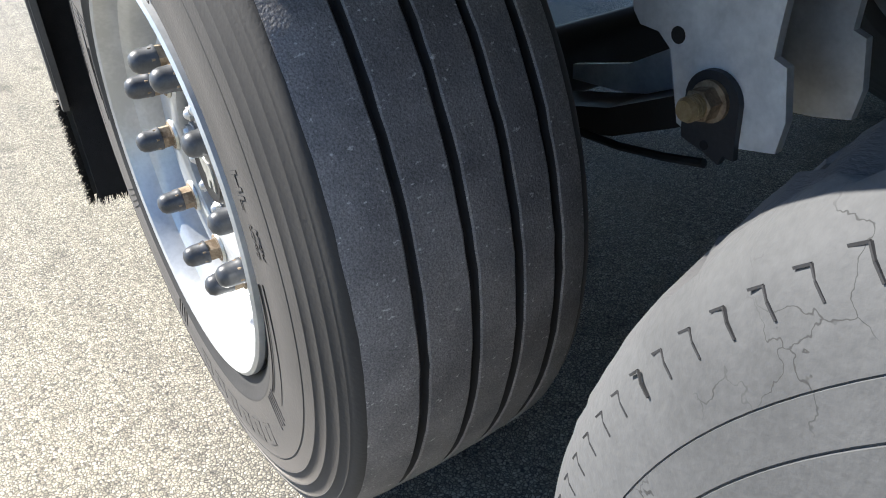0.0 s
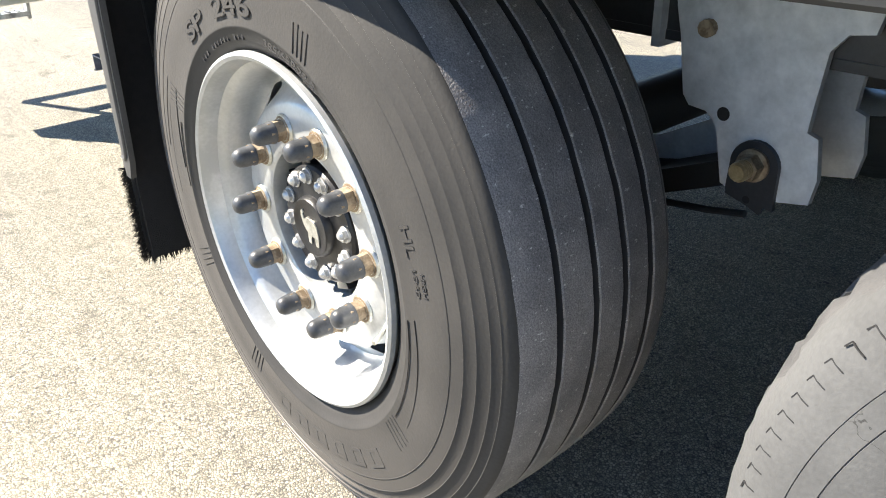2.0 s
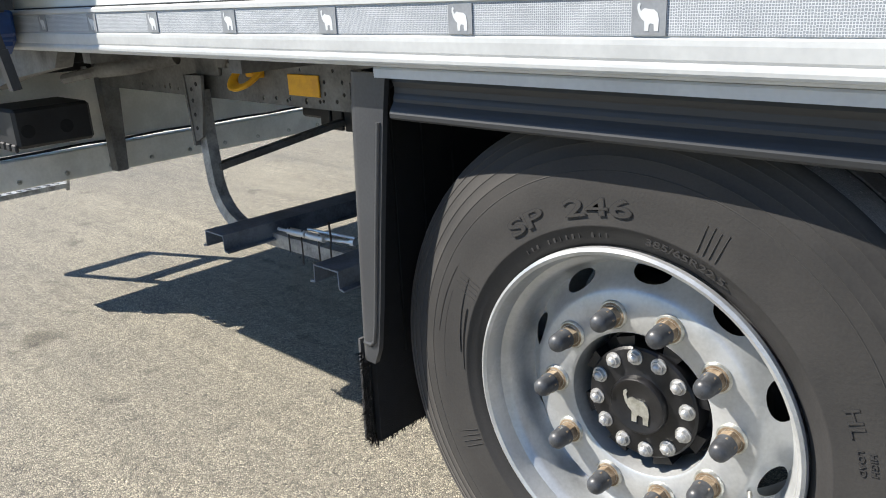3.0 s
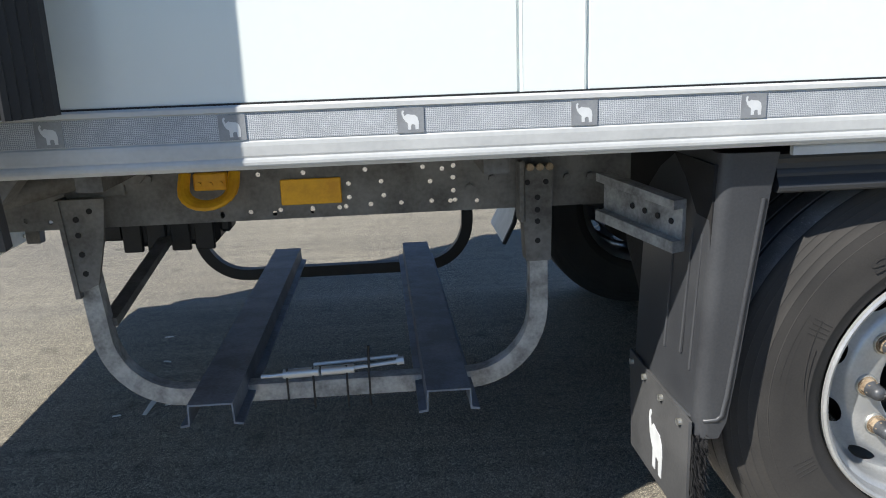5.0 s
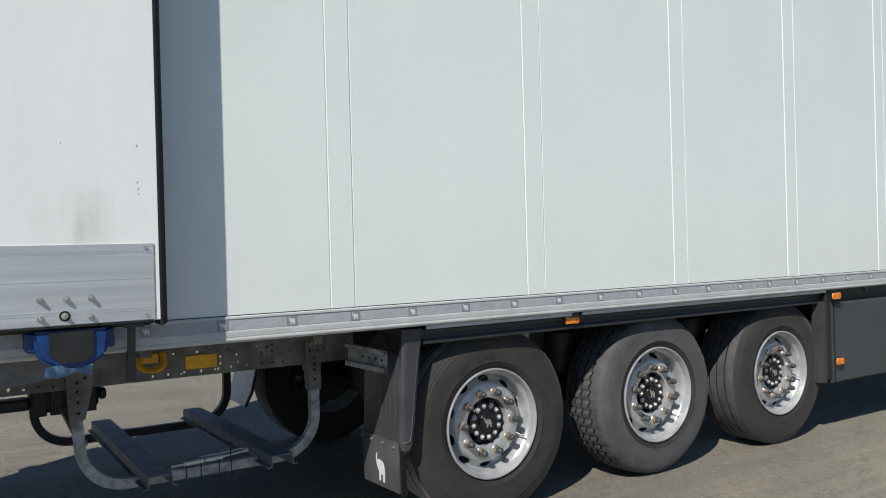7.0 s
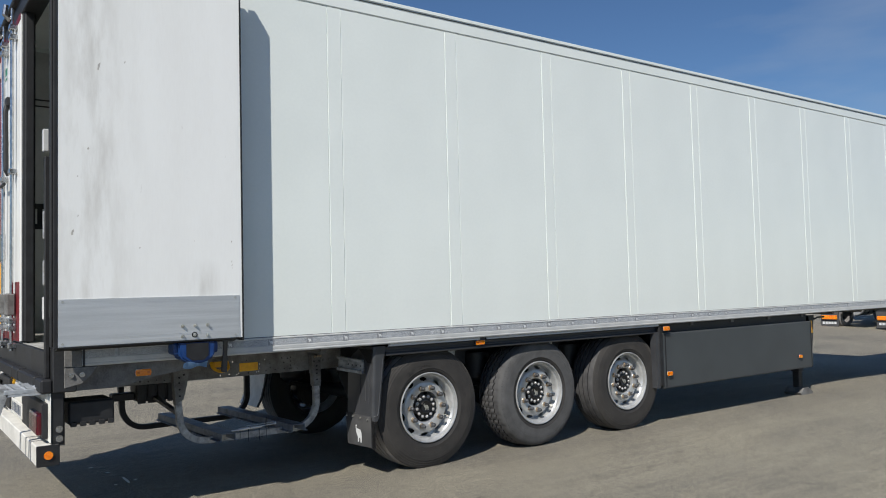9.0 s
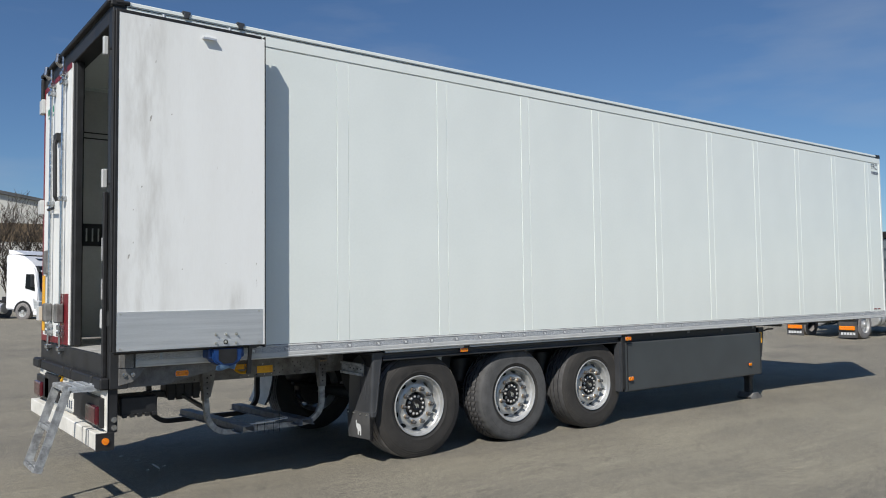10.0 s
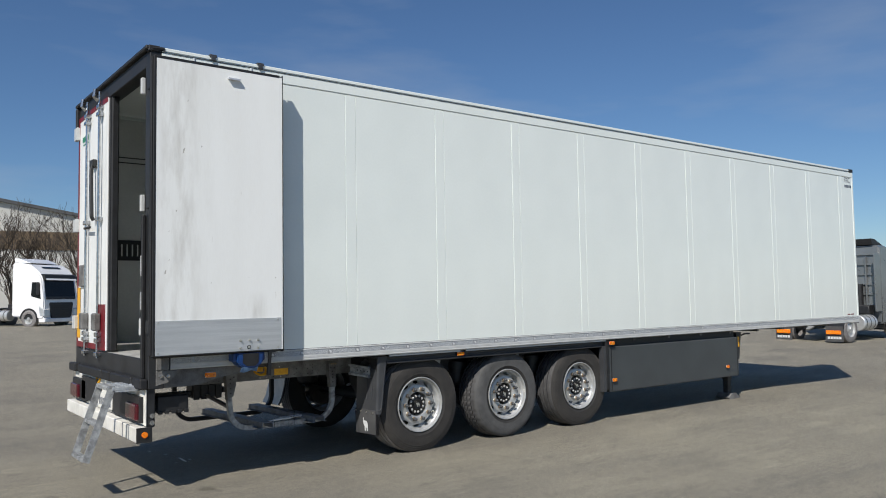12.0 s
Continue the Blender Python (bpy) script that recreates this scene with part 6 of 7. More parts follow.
def build_rear_bumper():
    bm = bmesh.new()
    box(bm, -3.06, -2.93, 0.02, W - 0.02, 0.478, 0.605, 0.006)
    bump = part("underrun_bumper", bm, "bumper", trailer, "off-white underrun bumper with dark tape stripes")
    bm = bmesh.new()
    for y in (0.24, 0.44):
        box(bm, -3.0625, -2.995, y, y + 0.012, 0.4765, 0.6065)
    pieces("tape_line", bm, "ink", bump)
    bm = bmesh.new()
    box(bm, -3.062, -2.928, 0.008, 0.021, 0.476, 0.607, 0.003)
    part("bumper_end", bm, "black", bump)
    bm = bmesh.new()
    tube(bm, [(-2.995, 0.010, 0.545), (-2.995, -0.004, 0.545)], 0.026, 20)
    part("end_lamp", bm, "orange", bump, "round amber end lamp", smooth=40)
    # lamp panel above
    bm = bmesh.new()
    box(bm, -2.985, -2.975, 0.06, W - 0.06, 0.62, 1.01)
    panel = part("lamp_panel", bm, "bumper", trailer, "off-white lamp and plate panel")
    for y0 in (0.10, W - 0.42):
        bm = bmesh.new()
        box(bm, -3.05, -2.985, y0, y0 + 0.32, 0.655, 0.80, 0.018, 2)
        lampo = part("tail_lamp", bm, "red", panel, "dark red tail lamp cluster")
        bm = bmesh.new()
        box(bm, -3.02, -2.98, y0 - 0.02 if y0 < 1 else y0 - 0.26, y0 + 0.60 if y0 < 1 else y0 + 0.34, 0.635, 0.86, 0.006)
        part("lamp_housing", bm, "black", lampo)
    bm = bmesh.new()
    box(bm, -3.01, -2.986, 0.72, 1.02, 0.63, 0.86, 0.004)
    box(bm, -3.02, -2.986, 1.60, 2.2, 0.66, 0.90, 0.004)
    pieces("lamp_backing", bm, "black", panel)
    bm = bmesh.new()
    box(bm, -3.018, -3.008, 0.98, 1.50, 0.655, 0.765, 0.003)
    plate = part("number_plate", bm, "bumper", panel, "white plate with dark bars")
    bm = bmesh.new()
    for k in range(6):
        box(bm, -3.0205, -3.0175, 1.02 + 0.075 * k, 1.06 + 0.075 * k, 0.675, 0.745)
    pieces("plate_bar", bm, "ink", plate)
    for y in (0.56, W - 0.64):
        bm = bmesh.new()
        prism(bm, [(y, 1.04), (y + 0.09, 1.04), (y + 0.06, 0.50), (y + 0.01, 0.50)], "x", -2.86, -2.80)
        part("bumper_strut", bm, "galv_dirty", trailer, "dark tapered bumper strut")
    bm = bmesh.new()
    for k in range(12):
        tube(bm, [(-2.93, 0.2 + 0.2 * k, 0.51), (-2.922, 0.2 + 0.2 * k, 0.51)], 0.010, 8)
    pieces("bumper_bolt", bm, "zinc", bump)
    bm = bmesh.new()
    tube(bm, [(-2.955, 0.10, 0.615)] + [(-2.955, 0.3 + 0.2 * k, 0.616 + 0.004 * (k % 2)) for k in range(12)], 0.006, 6)
    tube(bm, [(-2.965, 1.10, 0.62), (-2.968, 1.07, 0.70), (-2.968, 1.13, 0.80)], 0.005, 6)
    pieces("lamp_cable", bm, "black", trailer)
    bm = bmesh.new()
    tube(bm, [(-2.20, 0.30, 0.99), (-2.08, 0.36, 1.0), (-1.93, 0.45, 1.03)], 0.028, 10)
    tube(bm, [(-2.36, 0.24, 0.96), (-2.18, 0.30, 0.99)], 0.018, 8)
    part("air_cylinder", bm, "galv_dirty", trailer, "grimy door arm tube", smooth=40)
    bm = bmesh.new()
    box(bm, -2.975, -2.90, 0.03, 0.10, 0.60, 0.95, 0.006)
    box(bm, -2.975, -2.90, W - 0.10, W - 0.03, 0.60, 0.95, 0.006)
    pieces("bumper_bracket", bm, "black", trailer)
    bm = bmesh.new()
    box(bm, -2.982, -2.976, 0.02, 0.075, 0.615, 0.95, 0.002)
    part("bracket_plate", bm, "bumper", trailer)
    for y, z in ((0.045, 0.70), (0.05, 0.64)):
        bm = bmesh.new()
        tube(bm, [(-2.93, 0.03, z), (-2.93, 0.012, z)], 0.022, 12)
        part("bracket_bolt", bm, "bright_steel", trailer)
    bm = bmesh.new()
    box(bm, -2.86, -2.575, 0.11, 0.405, 0.70, 0.85, 0.012)
    pump = part("pump_housing", bm, "black", trailer, "black pump housing with round ports")
    # two holes drawn as near-black discs, their inner shade in the colour
    bm = bmesh.new()
    for y in (0.155, 0.30):
        tube(bm, [(-2.576, y, 0.765), (-2.572, y, 0.765)], 0.026, 16)
    pieces("port_hole_disc", bm, "mat", pump)
    bm = bmesh.new()
    for k in range(5):
        box(bm, -2.85 + 0.058 * k, -2.81 + 0.058 * k, 0.098, 0.112, 0.69, 0.72, 0.004)
    pieces("housing_rib", bm, "black", pump)
    bm = bmesh.new()
    prism(bm, [(-2.905, 1.085), (-2.70, 1.085), (-2.74, 1.03), (-2.80, 0.975), (-2.905, 0.955)], "y", -0.004, 0.05)
    bmesh.ops.bevel(bm, geom=list(bm.edges), offset=0.004, segments=1, affect="EDGES")
    corner = part("corner_bracket", bm, "galv_dirty", trailer, "galvanised corner bracket")
    for x in (-2.865, -2.80):
        bm = bmesh.new()
        tube(bm, [(x, -0.003, 1.035), (x, -0.012, 1.035)], 0.017, 12)
        prism(bm, [(x + u, 1.035 + v) for u, v in hexagon(0.010, 10)], "y", -0.012, -0.020)
        part("bracket_bolt", bm, "bright_steel", corner)
    bm = bmesh.new()
    box(bm, -2.905, -2.80, -0.010, 0.03, 1.09, 1.205, 0.003)
    part("corner_block", bm, "galv_dirty", corner)
    bm = bmesh.new()
    box(bm, -2.797, -2.782, -0.014, 0.03, 1.088, 1.207, 0.002)
    part("edge_strip", bm, "black", corner)
    bm = bmesh.new()
    prism(bm, [(-2.86, 1.088), (-1.9, 1.088), (-1.95, 1.03), (-2.30, 0.985), (-2.55, 0.93), (-2.86, 0.93)], "y", 0.055, 0.11)
    part("outrigger", bm, "galv_dirty", trailer)
    bm = bmesh.new()
    pts = [(-2.99, 1.60 + 0.06 * math.cos(radians(a)), 0.92 + 0.05 * math.sin(radians(a))) for a in range(180, 361, 20)]
    tube(bm, pts, 0.013, 8)
    part("rear_lashing_eye", bm, "yellow", trailer)


build_rear_bumper()


def build_ladder():
    """Folding two-rung access ladder hanging from the rear sill."""
    bm = bmesh.new()
    top, foot = Vector((-3.222, 0.0, 0.955)), Vector((-3.430, 0.0, 0.340))
    ys = (0.18, 0.57)
    tube(bm, [top + Vector((0, ys[0], 0)), top + Vector((0, ys[1], 0))], (0.025, 0.010), square=True)
    lad = part("ladder", bm, "galv_loop", trailer, "folded-out galvanised access ladder")
    for y in ys:
        bm = bmesh.new()
        a, b = top + Vector((0, y, 0)), foot + Vector((0, y, 0))
        tube(bm, [a, b], (0.008, 0.030), square=True)
        part("ladder_rail", bm, "galv_loop", lad)
    d = foot - top
    for f in (0.02, 0.50, 0.97):
        p = top + d * f
        bm = bmesh.new()
        box(bm, p.x - 0.035, p.x + 0.035, ys[0], ys[1], p.z - 0.012, p.z + 0.012)
        for i in range(9):
            for q in (-0.02, 0.01):
                tube(bm, [(p.x + q, ys[0] + 0.03 + 0.045 * i, p.z + 0.012), (p.x + q, ys[0] + 0.03 + 0.045 * i, p.z + 0.018)], 0.012, 8)
        part("tread", bm, "galv_loop", lad, "perforated ladder tread")
    bm = bmesh.new()
    box(bm, -3.225, -2.98, 0.17, 0.58, 0.925, 0.955, 0.004)
    for i in range(7):
        for q in (-3.17, -3.10, -3.03):
            tube(bm, [(q, 0.20 + 0.055 * i, 0.955), (q, 0.20 + 0.055 * i, 0.961)], 0.012, 8)
    part("platform", bm, "galv", lad, "perforated folding platform")
    bm = bmesh.new()
    for y in ys:
        tube(bm, [top + Vector((0.01, y, -0.02)), Vector((-2.95, y, 0.93))], (0.008, 0.022), square=True)
    pieces("ladder_bracket", bm, "galv", lad)


build_ladder()
for word, turn in (("SP", 30.9), ("246", 7.8)):
    spin = Matrix.Rotation(radians(turn), 4, "Z")
    edge = letters("tyre_mark", word, 0.041, tyre_rear, "groove", side_face @ spin, 0.0003, "moulded tyre marking", arc_r=0.355, bold=0.0010, wide=2.0)
    letters("tyre_mark_face", word, 0.041, edge, "tyre", side_face @ spin, 0.0005, "", arc_r=0.355, bold=0.0003, wide=2.0)

size_face = Matrix(((1, 0, 0, 0), (0, 0, -1, -0.1690), (0, 1, 0, 0), (0, 0, 0, 1)))
for word, turn, size, ring, wide, face in (("HL", -70, 0.030, 0.366, 1.2, side_face), ("HIGH", -78.8, 0.012, 0.386, 1.2, side_face), ("LOAD", -78.8, 0.012, 0.371, 1.2, side_face), ("385/65R22.5", -18, 0.015, 0.3195, 1.75, size_face)):
    spin = Matrix.Rotation(radians(turn), 4, "Z")
    edge = letters("tyre_mark", word, size, tyre_rear, "groove", face @ spin, 0.0002, "moulded tyre marking", arc_r=ring, bold=0.0004, wide=wide)
    letters("tyre_mark_face", word, size, edge, "tyre", face @ spin, 0.0004, "", arc_r=ring, bold=-0.0001, wide=wide)


# ---- the yard beyond ----
def base(x, y):
    return ground_height(x, y)


def truck_wheel(name, parent, x, y, r, w, s):
    bm = bmesh.new()
    lathe(bm, [(r * 0.60, -w / 2 + 0.01), (r * 0.72, -w / 2), (r * 0.93, -w / 2 + 0.01), (r, -w / 2 + 0.04), (r, w / 2 - 0.04), (r * 0.93, w / 2), (r * 0.6, w / 2)], 36, "y")
    bmesh.ops.translate(bm, verts=bm.verts, vec=(x, y, r - 0.015))
    tyre = part(name, bm, "tread", parent, "black truck tyre", smooth=40)
    bm = bmesh.new()
    yy = y + s * (w / 2 - 0.02)
    lathe(bm, [(r * 0.60, 0.02 * s), (r * 0.57, -0.05 * s), (r * 0.40, -0.07 * s), (r * 0.22, -0.03 * s), (r * 0.16, 0.03 * s), (0.001, 0.035 * s)], 28, "y")
    bmesh.ops.translate(bm, verts=bm.verts, vec=(x, yy, r - 0.015))
    part("rim", bm, "rim", tyre, "silver rim", smooth=40)


def build_tractor(at, heading, paint, label):
    """A two-axle tractor unit, front towards local +x."""
    t = thing("truck", label, "truck", at, "parked tractor units")
    t.rotation_euler = (0, 0, radians(heading))
    # cab body
    bm = bmesh.new()
    prism(bm, [(3.45, 0.62), (5.60, 0.45), (5.68, 0.9), (5.64, 1.7), (5.50, 2.85), (5.28, 3.18), (4.7, 3.60), (3.95, 3.74), (3.48, 3.74)], "y", -1.24, 1.24)
    bmesh.ops.bevel(bm, geom=[e for e in bm.edges], offset=0.07, segments=3, affect="EDGES")
    part("cab", bm, paint, t, "", smooth=45)
    bm = bmesh.new()
    prism(bm, [(5.60, 1.72), (5.48, 2.72), (5.515, 2.74), (5.655, 1.74)], "y", -1.09, 1.09)
    part("windscreen", bm, "glass_dark", t, "dark windscreen")
    bm = bmesh.new()
    prism(bm, [(5.44, 2.72), (5.30, 3.08), (5.60, 3.00), (5.70, 2.72)], "y", -1.15, 1.15)
    visor = part("sun_visor", bm, "black", t)
    bm = bmesh.new()
    prism(bm, [(5.66, 2.70), (5.63, 2.82), (5.66, 2.82), (5.73, 2.70)], "y", -1.10, 1.10)
    part("visor_strip", bm, paint, visor)
    bm = bmesh.new()
    prism(bm, [(5.615, 1.60), (5.605, 1.74), (5.665, 1.76), (5.69, 1.60)], "y", -1.06, 1.06)
    part("dark_front_band", bm, "black", t, "black band under the windscreen")
    bm = bmesh.new()
    prism(bm, [(4.30, 3.66), (4.32, 3.69), (5.02, 3.44), (5.00, 3.41)], "y", -0.62, 0.62)
    part("roof_hatch", bm, "glass_dark", t, "dark roof window")
    bm = bmesh.new()
    prism(bm, [(-0.62, 0.44), (0.62, 0.44), (0.74, 0.66), (0.86, 1.36), (0.78, 1.42), (-0.78, 1.42), (-0.86, 1.36), (-0.74, 0.66)], "x", 5.60, 5.712)
    grille = part("grille", bm, "black", t, "black grille")
    bm = bmesh.new()
    for k in range(6):
        box(bm, 5.708, 5.728, -0.66 - 0.02 * k, 0.66 + 0.02 * k, 0.60 + 0.13 * k, 0.65 + 0.13 * k, 0.004)
    pieces("grille_bar", bm, "frame", grille)
    bm = bmesh.new()
    box(bm, 5.30, 5.74, -1.23, 1.23, 0.28, 0.52, 0.05, 2)
    part("front_bumper", bm, paint, t)
    for s in (-1, 1):
        bm = bmesh.new()
        prism(bm, [(5.42, 0.66), (5.725, 0.66), (5.715, 0.98), (5.34, 1.20)], "y", s * 0.88, s * 1.252)
        lamp = part("headlamp", bm, "alu", t, "clear headlamp")
        bm = bmesh.new()
        prism(bm, [(5.36, 1.18), (5.70, 0.97), (5.735, 1.02), (5.36, 1.25)], "y", s * 0.88, s * 1.258)
        part("headlamp_strip", bm, "emblem", lamp)
        bm = bmesh.new()
        prism(bm, [(4.80, 1.80), (5.46, 1.62), (5.36, 2.58), (4.86, 2.60)], "y", s * 1.235, s * 1.252)
        part("side_window", bm, "glass_dark", t)
        bm = bmesh.new()
        box(bm, 5.22, 5.40, s * 1.27 - 0.10, s * 1.27 + 0.10, 1.85, 2.55, 0.04)
        part("mirror", bm, "black", t)
        bm = bmesh.new()
        prism(bm, arc(4.66, 0.50, 0.60, 0, 180, 16), "y", s * 1.20, s * 1.255)
        part("wheel_arch", bm, "black", t)
        truck_wheel("front_wheel", t, 4.66, s * 1.12, 0.51, 0.32, s)
        truck_wheel("rear_wheel", t, 0.95, s * 0.94, 0.52, 0.56, s)
        bm = bmesh.new()
        lathe(bm, [(0.001, 0), (0.28, 0), (0.31, 0.03), (0.31, 1.02), (0.28, 1.05), (0.001, 1.05)], 24, "x")
        bmesh.ops.translate(bm, verts=bm.verts, vec=(2.05, s * 0.92, 0.68))
        tank = part("fuel_tank", bm, "alu", t, "aluminium fuel tank", smooth=40)
        for k in range(3):
            bm = bmesh.new()
            lathe(bm, [(0.316, 0), (0.316, 0.05)], 24, "x")
            bmesh.ops.translate(bm, verts=bm.verts, vec=(2.2 + 0.33 * k, s * 0.92, 0.68))
            part("tank_strap", bm, "black", tank)
        # rear mudguards, flap and lamp
        bm = bmesh.new()
        arcp = arc(0.95, 0.52, 0.62, 20, 180, 14)
        prism(bm, arcp + list(reversed(arc(0.95, 0.52, 0.59, 20, 180, 14))), "y", s * 0.64, s * 1.24)
        part("rear_mudguard", bm, "black", t, "", smooth=40)
        bm = bmesh.new()
        box(bm, 0.26, 0.29, min(s * 0.62, s * 1.24), max(s * 0.62, s * 1.24), 0.05, 0.62)
        flap = part("mud_flap", bm, "flap", t, "black mud flap with a pale bar")
        bm = bmesh.new()
        for k in range(5):
            yy = s * 0.70 + s * 0.10 * k
            box(bm, 0.25, 0.262, min(yy, yy + s * 0.075), max(yy, yy + s * 0.075), 0.15, 0.24)
        pieces("flap_bar", bm, "emblem", flap)
        bm = bmesh.new()
        box(bm, 0.18, 0.26, min(s * 0.66, s * 1.18), max(s * 0.66, s * 1.18), 0.32, 0.47, 0.02)
        part("tail_lamp", bm, "orange", t, "orange-red tail lamp")
    bm = bmesh.new()
    box(bm, 0.1, 4.0, -0.42, -0.34, 0.72, 0.98)
    box(bm, 0.1, 4.0, 0.34, 0.42, 0.72, 0.98)
    box(bm, 0.15, 3.4, -0.42, 0.42, 0.70, 0.76)
    part("chassis", bm, "black", t)
    bm = bmesh.new()
    lathe(bm, [(0.10, 1.02), (0.50, 1.06), (0.50, 1.10), (0.10, 1.12)], 24, "z")
    bmesh.ops.translate(bm, verts=bm.verts, vec=(1.05, 0, 0))
    part("fifth_wheel", bm, "black", t)
    # cab back wall: struts, air deflector flaps, roof deflector
    bm = bmesh.new()
    for y in (-0.75, 0.0, 0.75):
        box(bm, 3.36, 3.43, y - 0.03, y + 0.03, 1.2, 3.3, 0.01)
    for z in (1.5, 2.0, 2.5, 3.0):
        box(bm, 3.35, 3.42, 0.8, 1.15, z, z + 0.22, 0.02)
    for z in (1.35, 1.75, 2.15, 2.55, 2.95, 3.35):
        box(bm, 3.405, 3.455, -1.12, 0.72, z, z + 0.07, 0.01)
    part("back_panel", bm, paint, t)
    bm = bmesh.new()
    tube(bm, [(3.25, -0.55, 1.0), (3.25, -0.55, 2.2)], 0.13, 14)
    box(bm, 2.95, 3.35, -1.0, 1.0, 1.0, 1.35, 0.03)
    part("air_intake", bm, "black", t, "", smooth=40)
    for s in (-1, 1) if paint == "truck_silver" else ():
        bm = bmesh.new()
        box(bm, 3.0, 3.50, s * 1.22 - 0.02, s * 1.22 + 0.02, 1.1, 3.4, 0.01)
        part("side_fairing", bm, paint, t)
    bm = bmesh.new()
    prism(bm, [(3.45, 3.78), (4.5, 3.72), (3.7, 4.0), (3.38, 4.02)], "y", -1.0, 1.0)
    part("roof_deflector", bm, "black" if paint == "truck_silver" else paint, t)
    return t


build_tractor((1.27, 46.9, base(3, 42) - 0.06), -54, "truck_white", "white tractor unit parked beyond the trailer").scale = (1.03, 1.03, 0.985)
build_tractor((22.5, 7.65, base(24, 7)), 1, "truck_silver", "grey metallic tractor unit with orange tail lamps").scale = (1, 1, 0.95)


def build_parked_trailer():
    t = thing("flatbed_trailer", "grey tipper trailer standing behind the white truck", "trailer", (-9.0, 47.0, base(-9, 47)))
    bm = bmesh.new()
    box(bm, -3, 8.2, -1.2, 1.2, 1.3, 3.0, 0.04)
    body = part("body", bm, "galv", t)
    for k in range(14):
        bm = bmesh.new()
        box(bm, -2.9 + 0.8 * k, -2.8 + 0.8 * k, -1.26, -1.2, 1.35, 2.95)
        part("rib", bm, "galv_dirty", body)
    bm = bmesh.new()
    box(bm, -3, 8.5, -0.5, 0.5, 0.9, 1.3)
    part("chassis", bm, "black", t)
    for x in (0.0, 1.3, 2.6):
        for s in (-1, 1):
            truck_wheel("wheel", t, x, s * 1.0, 0.52, 0.36, s)
    t.rotation_euler = (0, 0, radians(-6))


build_parked_trailer()


def build_litter(at, turn, length, width, bend, label):
    """A thin split of pale wood or card lying on the asphalt, a little warped."""
    bm = bmesh.new()
    n = 6
    top, low = [], []
    for i in range(n + 1):
        u = i / n - 0.5
        half = width * (0.5 - 0.25 * abs(u)) * (1 + 0.15 * math.sin(7 * i))
        h = bend * (0.25 - u * u) + 0.001
        top.append([bm.verts.new((u * length, v * half, h + 0.004)) for v in (-1, 1)])
        low.append([bm.verts.new((u * length, v * half, h)) for v in (-1, 1)])
    for i in range(n):
        bm.faces.new((top[i][0], top[i + 1][0], top[i + 1][1], top[i][1]))
        bm.faces.new((low[i][1], low[i + 1][1], low[i + 1][0], low[i][0]))
        for k in (0, 1):
            bm.faces.new((top[i][k], low[i][k], low[i + 1][k], top[i + 1][k]))
    for i in (0, n):
        bm.faces.new((top[i][0], top[i][1], low[i][1], low[i][0]))
    ob = part("wood_splinter", bm, "bumper", None, label)
    tagged(ob, category="litter", group="litter under the trailer")
    ob.location, ob.rotation_euler = at, (0, 0, radians(turn))


build_litter((-2.182, 1.425, 0.0), 88, 0.245, 0.020, 0.004, "pale split of wood lying on the asphalt")
build_litter((-2.115, 1.385, 0.0), 25, 0.036, 0.010, 0.002, "small pale chip lying on the asphalt")
build_litter((-2.290, 1.310, 0.0), 15, 0.030, 0.007, 0.001, "small pale chip lying on the asphalt")
build_litter((-2.240, 1.820, 0.0), -20, 0.034, 0.008, 0.001, "small pale chip lying on the asphalt")
build_litter((-2.315, 2.130, 0.0), 10, 0.040, 0.008, 0.001, "small pale chip lying on the asphalt")


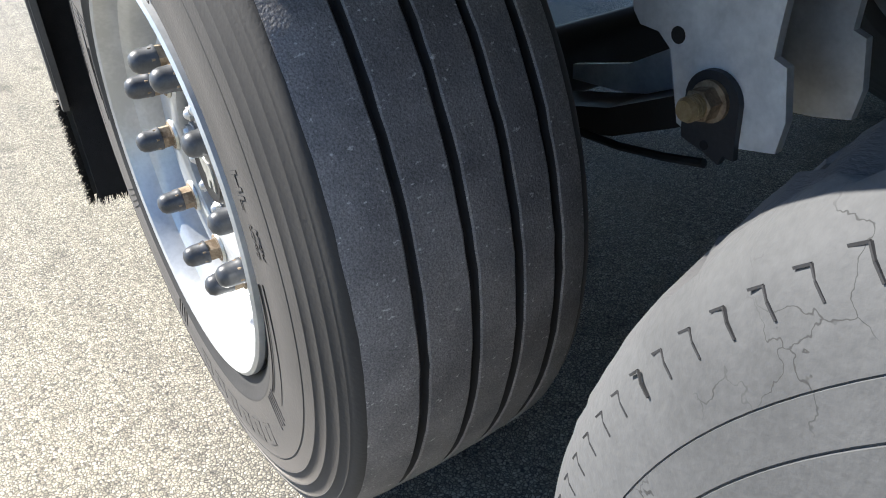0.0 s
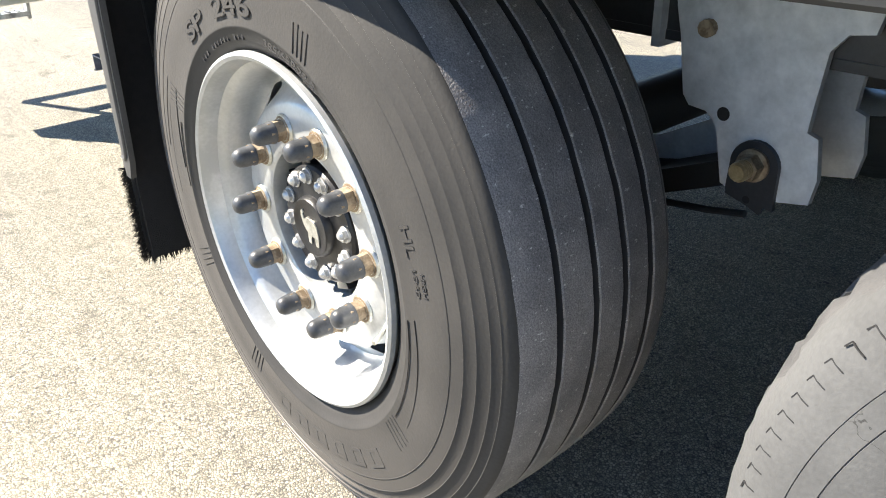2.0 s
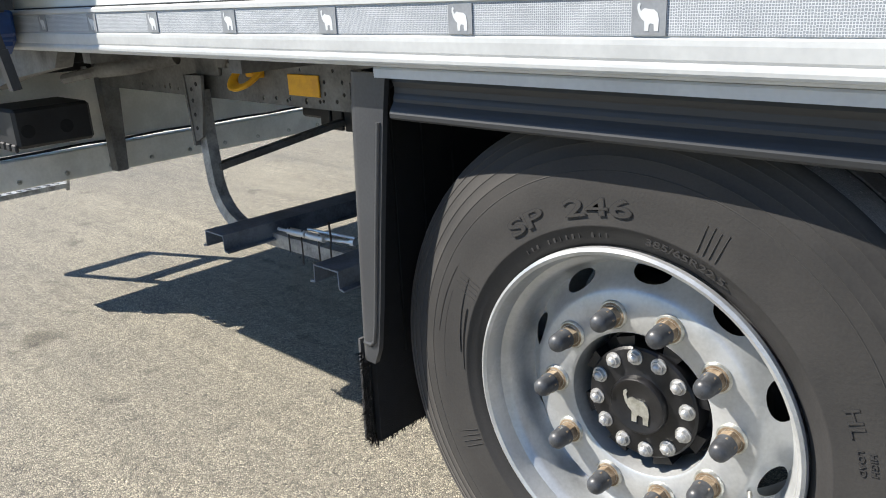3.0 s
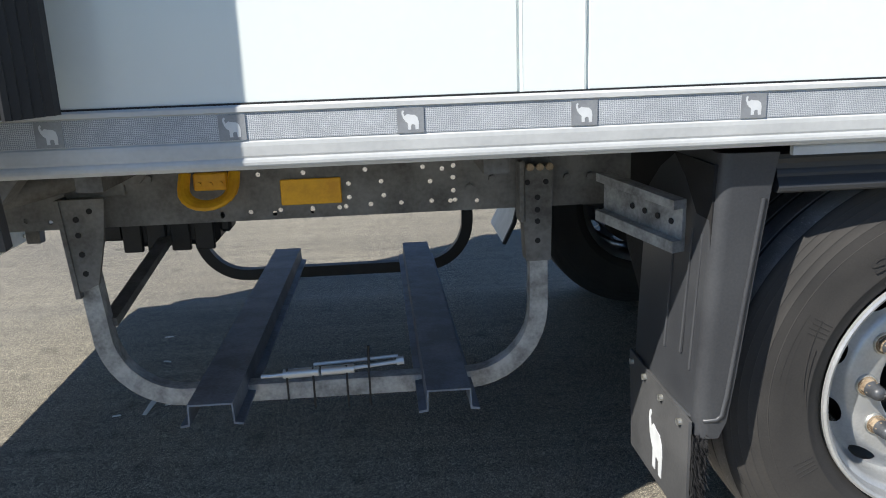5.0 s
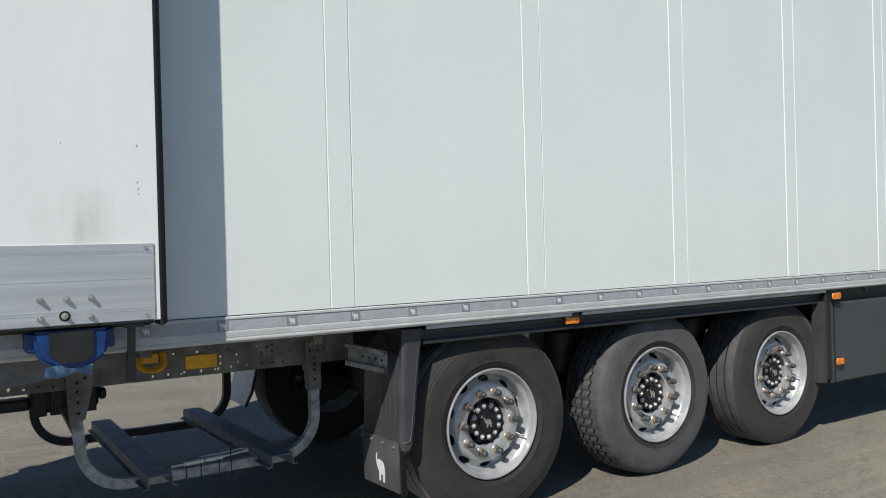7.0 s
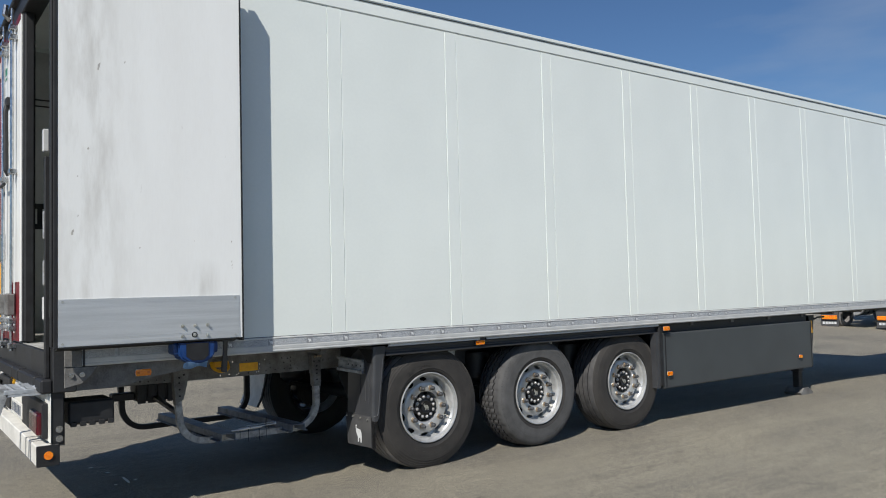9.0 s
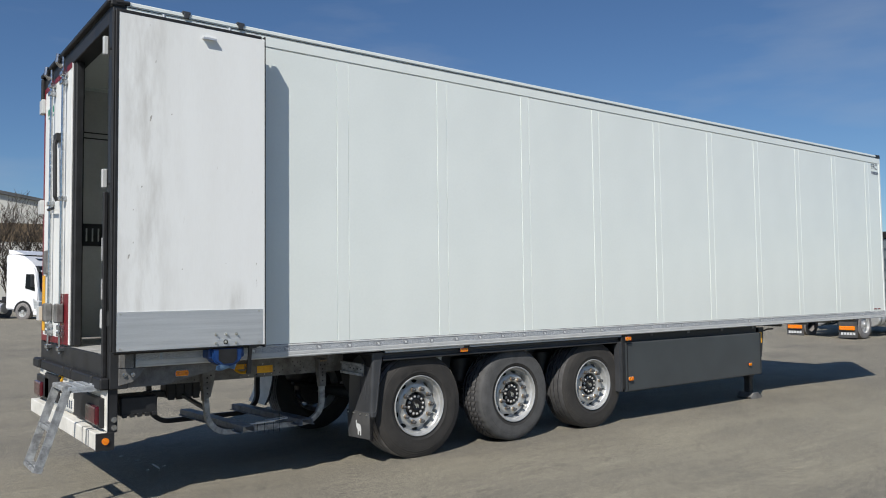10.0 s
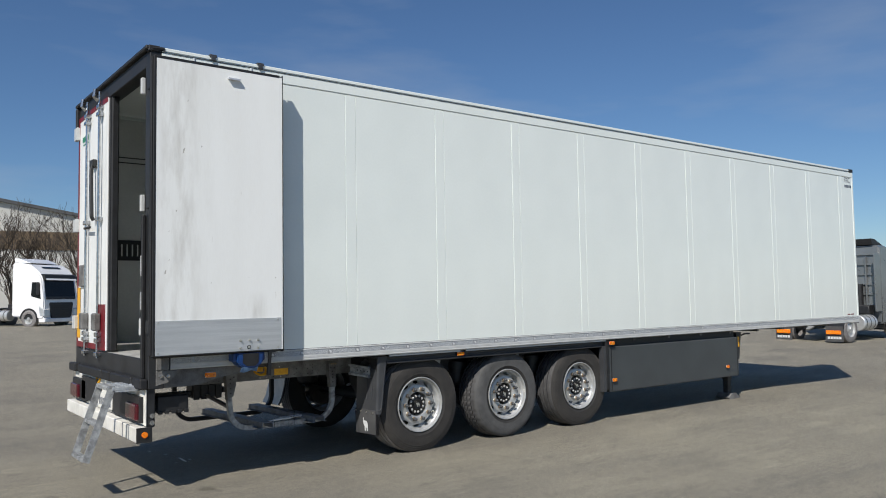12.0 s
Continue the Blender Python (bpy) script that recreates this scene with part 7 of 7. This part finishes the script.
def build_hall():
    h = thing("warehouse_hall", "long pale metal-clad hall with a brown band and dark roof edge", "building", (12, 102, base(12, 102)))
    x0, x1 = -75, 62
    z = 0.0
    for name, z0, z1, mat, dp in (("lower_wall", -1.0, 7.9, "concrete", 0.0), ("band", 7.9, 10.2, "brown_clad", 0.12), ("upper_wall", 10.2, 12.1, "concrete", 0.0)):
        bm = bmesh.new()
        box(bm, x0, x1, -dp, 30, z0, z1)
        w = part(name, bm, mat, h)
        if name != "band":
            for k in range(69):
                bm = bmesh.new() if k == 0 else None
                if k == 0:
                    box(bm, 0, 0.12, -0.06, 0.0, z0, z1)
                    first = part("cladding_rib", bm, mat, w)
                    first.location.x = x0
                else:
                    o = new("cladding_rib", first.data)
                    o.parent, o.location = w, (x0 + 2.0 * k, 0, 0)
    bm = bmesh.new()
    prism(bm, [(x0, 12.1), (8, 12.1), (-22, 17.2), (x0, 17.2)], "y", 0.0, 30)
    part("gable_wall", bm, "concrete", h)
    bm = bmesh.new()
    prism(bm, [(x0 - 0.5, 17.5), (-22, 17.5), (8, 12.4), (x1 + 0.5, 12.4), (x1 + 0.5, 12.0), (8, 12.0), (-22, 17.1), (x0 - 0.5, 17.1)], "y", -0.5, 30.5)
    part("roof_edge", bm, "roofing", h)
    h.rotation_euler = (0, 0, radians(-4))


build_hall()


def build_tree(at, height, seed, label):
    """A leafless tree: a tapered trunk that forks again and again into fine twigs."""
    rnd = random.Random(seed)
    t = thing("bare_tree", label, "tree", at, "leafless trees before the hall")
    trunk, twigs = bmesh.new(), bmesh.new()

    def limb(p, d, length, r, depth):
        pts, q = [p], p
        dd = d.copy()
        for i in range(3):
            dd = (dd + Vector((rnd.uniform(-0.16, 0.16), rnd.uniform(-0.16, 0.16), rnd.uniform(-0.02, 0.14)))).normalized()
            q = q + dd * length / 3
            pts.append(q)
        tube(trunk if depth < 2 else twigs, pts, r, 6 if depth < 2 else 3, caps=False, r2=r * 0.6)
        if depth >= 6:
            return
        for k in range(3 if depth < 4 else 2):
            at_p = pts[rnd.choice((1, 2, 3, 3))] if depth else pts[k + 1]
            a = rnd.uniform(0, 2 * math.pi)
            lean = rnd.uniform(0.35, 0.85)
            nd = (dd + lean * Vector((math.cos(a), math.sin(a), rnd.uniform(-0.05, 0.5)))).normalized()
            limb(at_p, nd, length * rnd.uniform(0.58, 0.82), max(r * 0.55, 0.017), depth + 1)

    limb(Vector((0, 0, -0.2)), Vector((0, 0, 1)), height * 0.36, height * 0.018, 0)
    part("trunk", trunk, "bark", t)
    tagged(part("twig_crown", twigs, "bark", t), kind="stuff")


for k, (x, y, hgt) in enumerate(((5.5, 78, 10.5), (8.4, 80, 11.5), (10.6, 77, 10.0), (13.0, 75, 11.5), (2.5, 79, 10.0), (-1.5, 80, 11.0), (15.5, 76, 12.0), (17.5, 82, 11.0), (-6, 79, 11), (7.0, 76, 9.0), (9.6, 83, 10.5), (11.8, 80, 9.5), (4.0, 75, 8.5), (0.6, 77, 9.5), (14.2, 79, 10.5), (-3.8, 77, 9.0), (16.4, 73, 8.5))):
    build_tree((x, y, base(x, y)), hgt, 10 + k, "leafless tree in front of the hall")
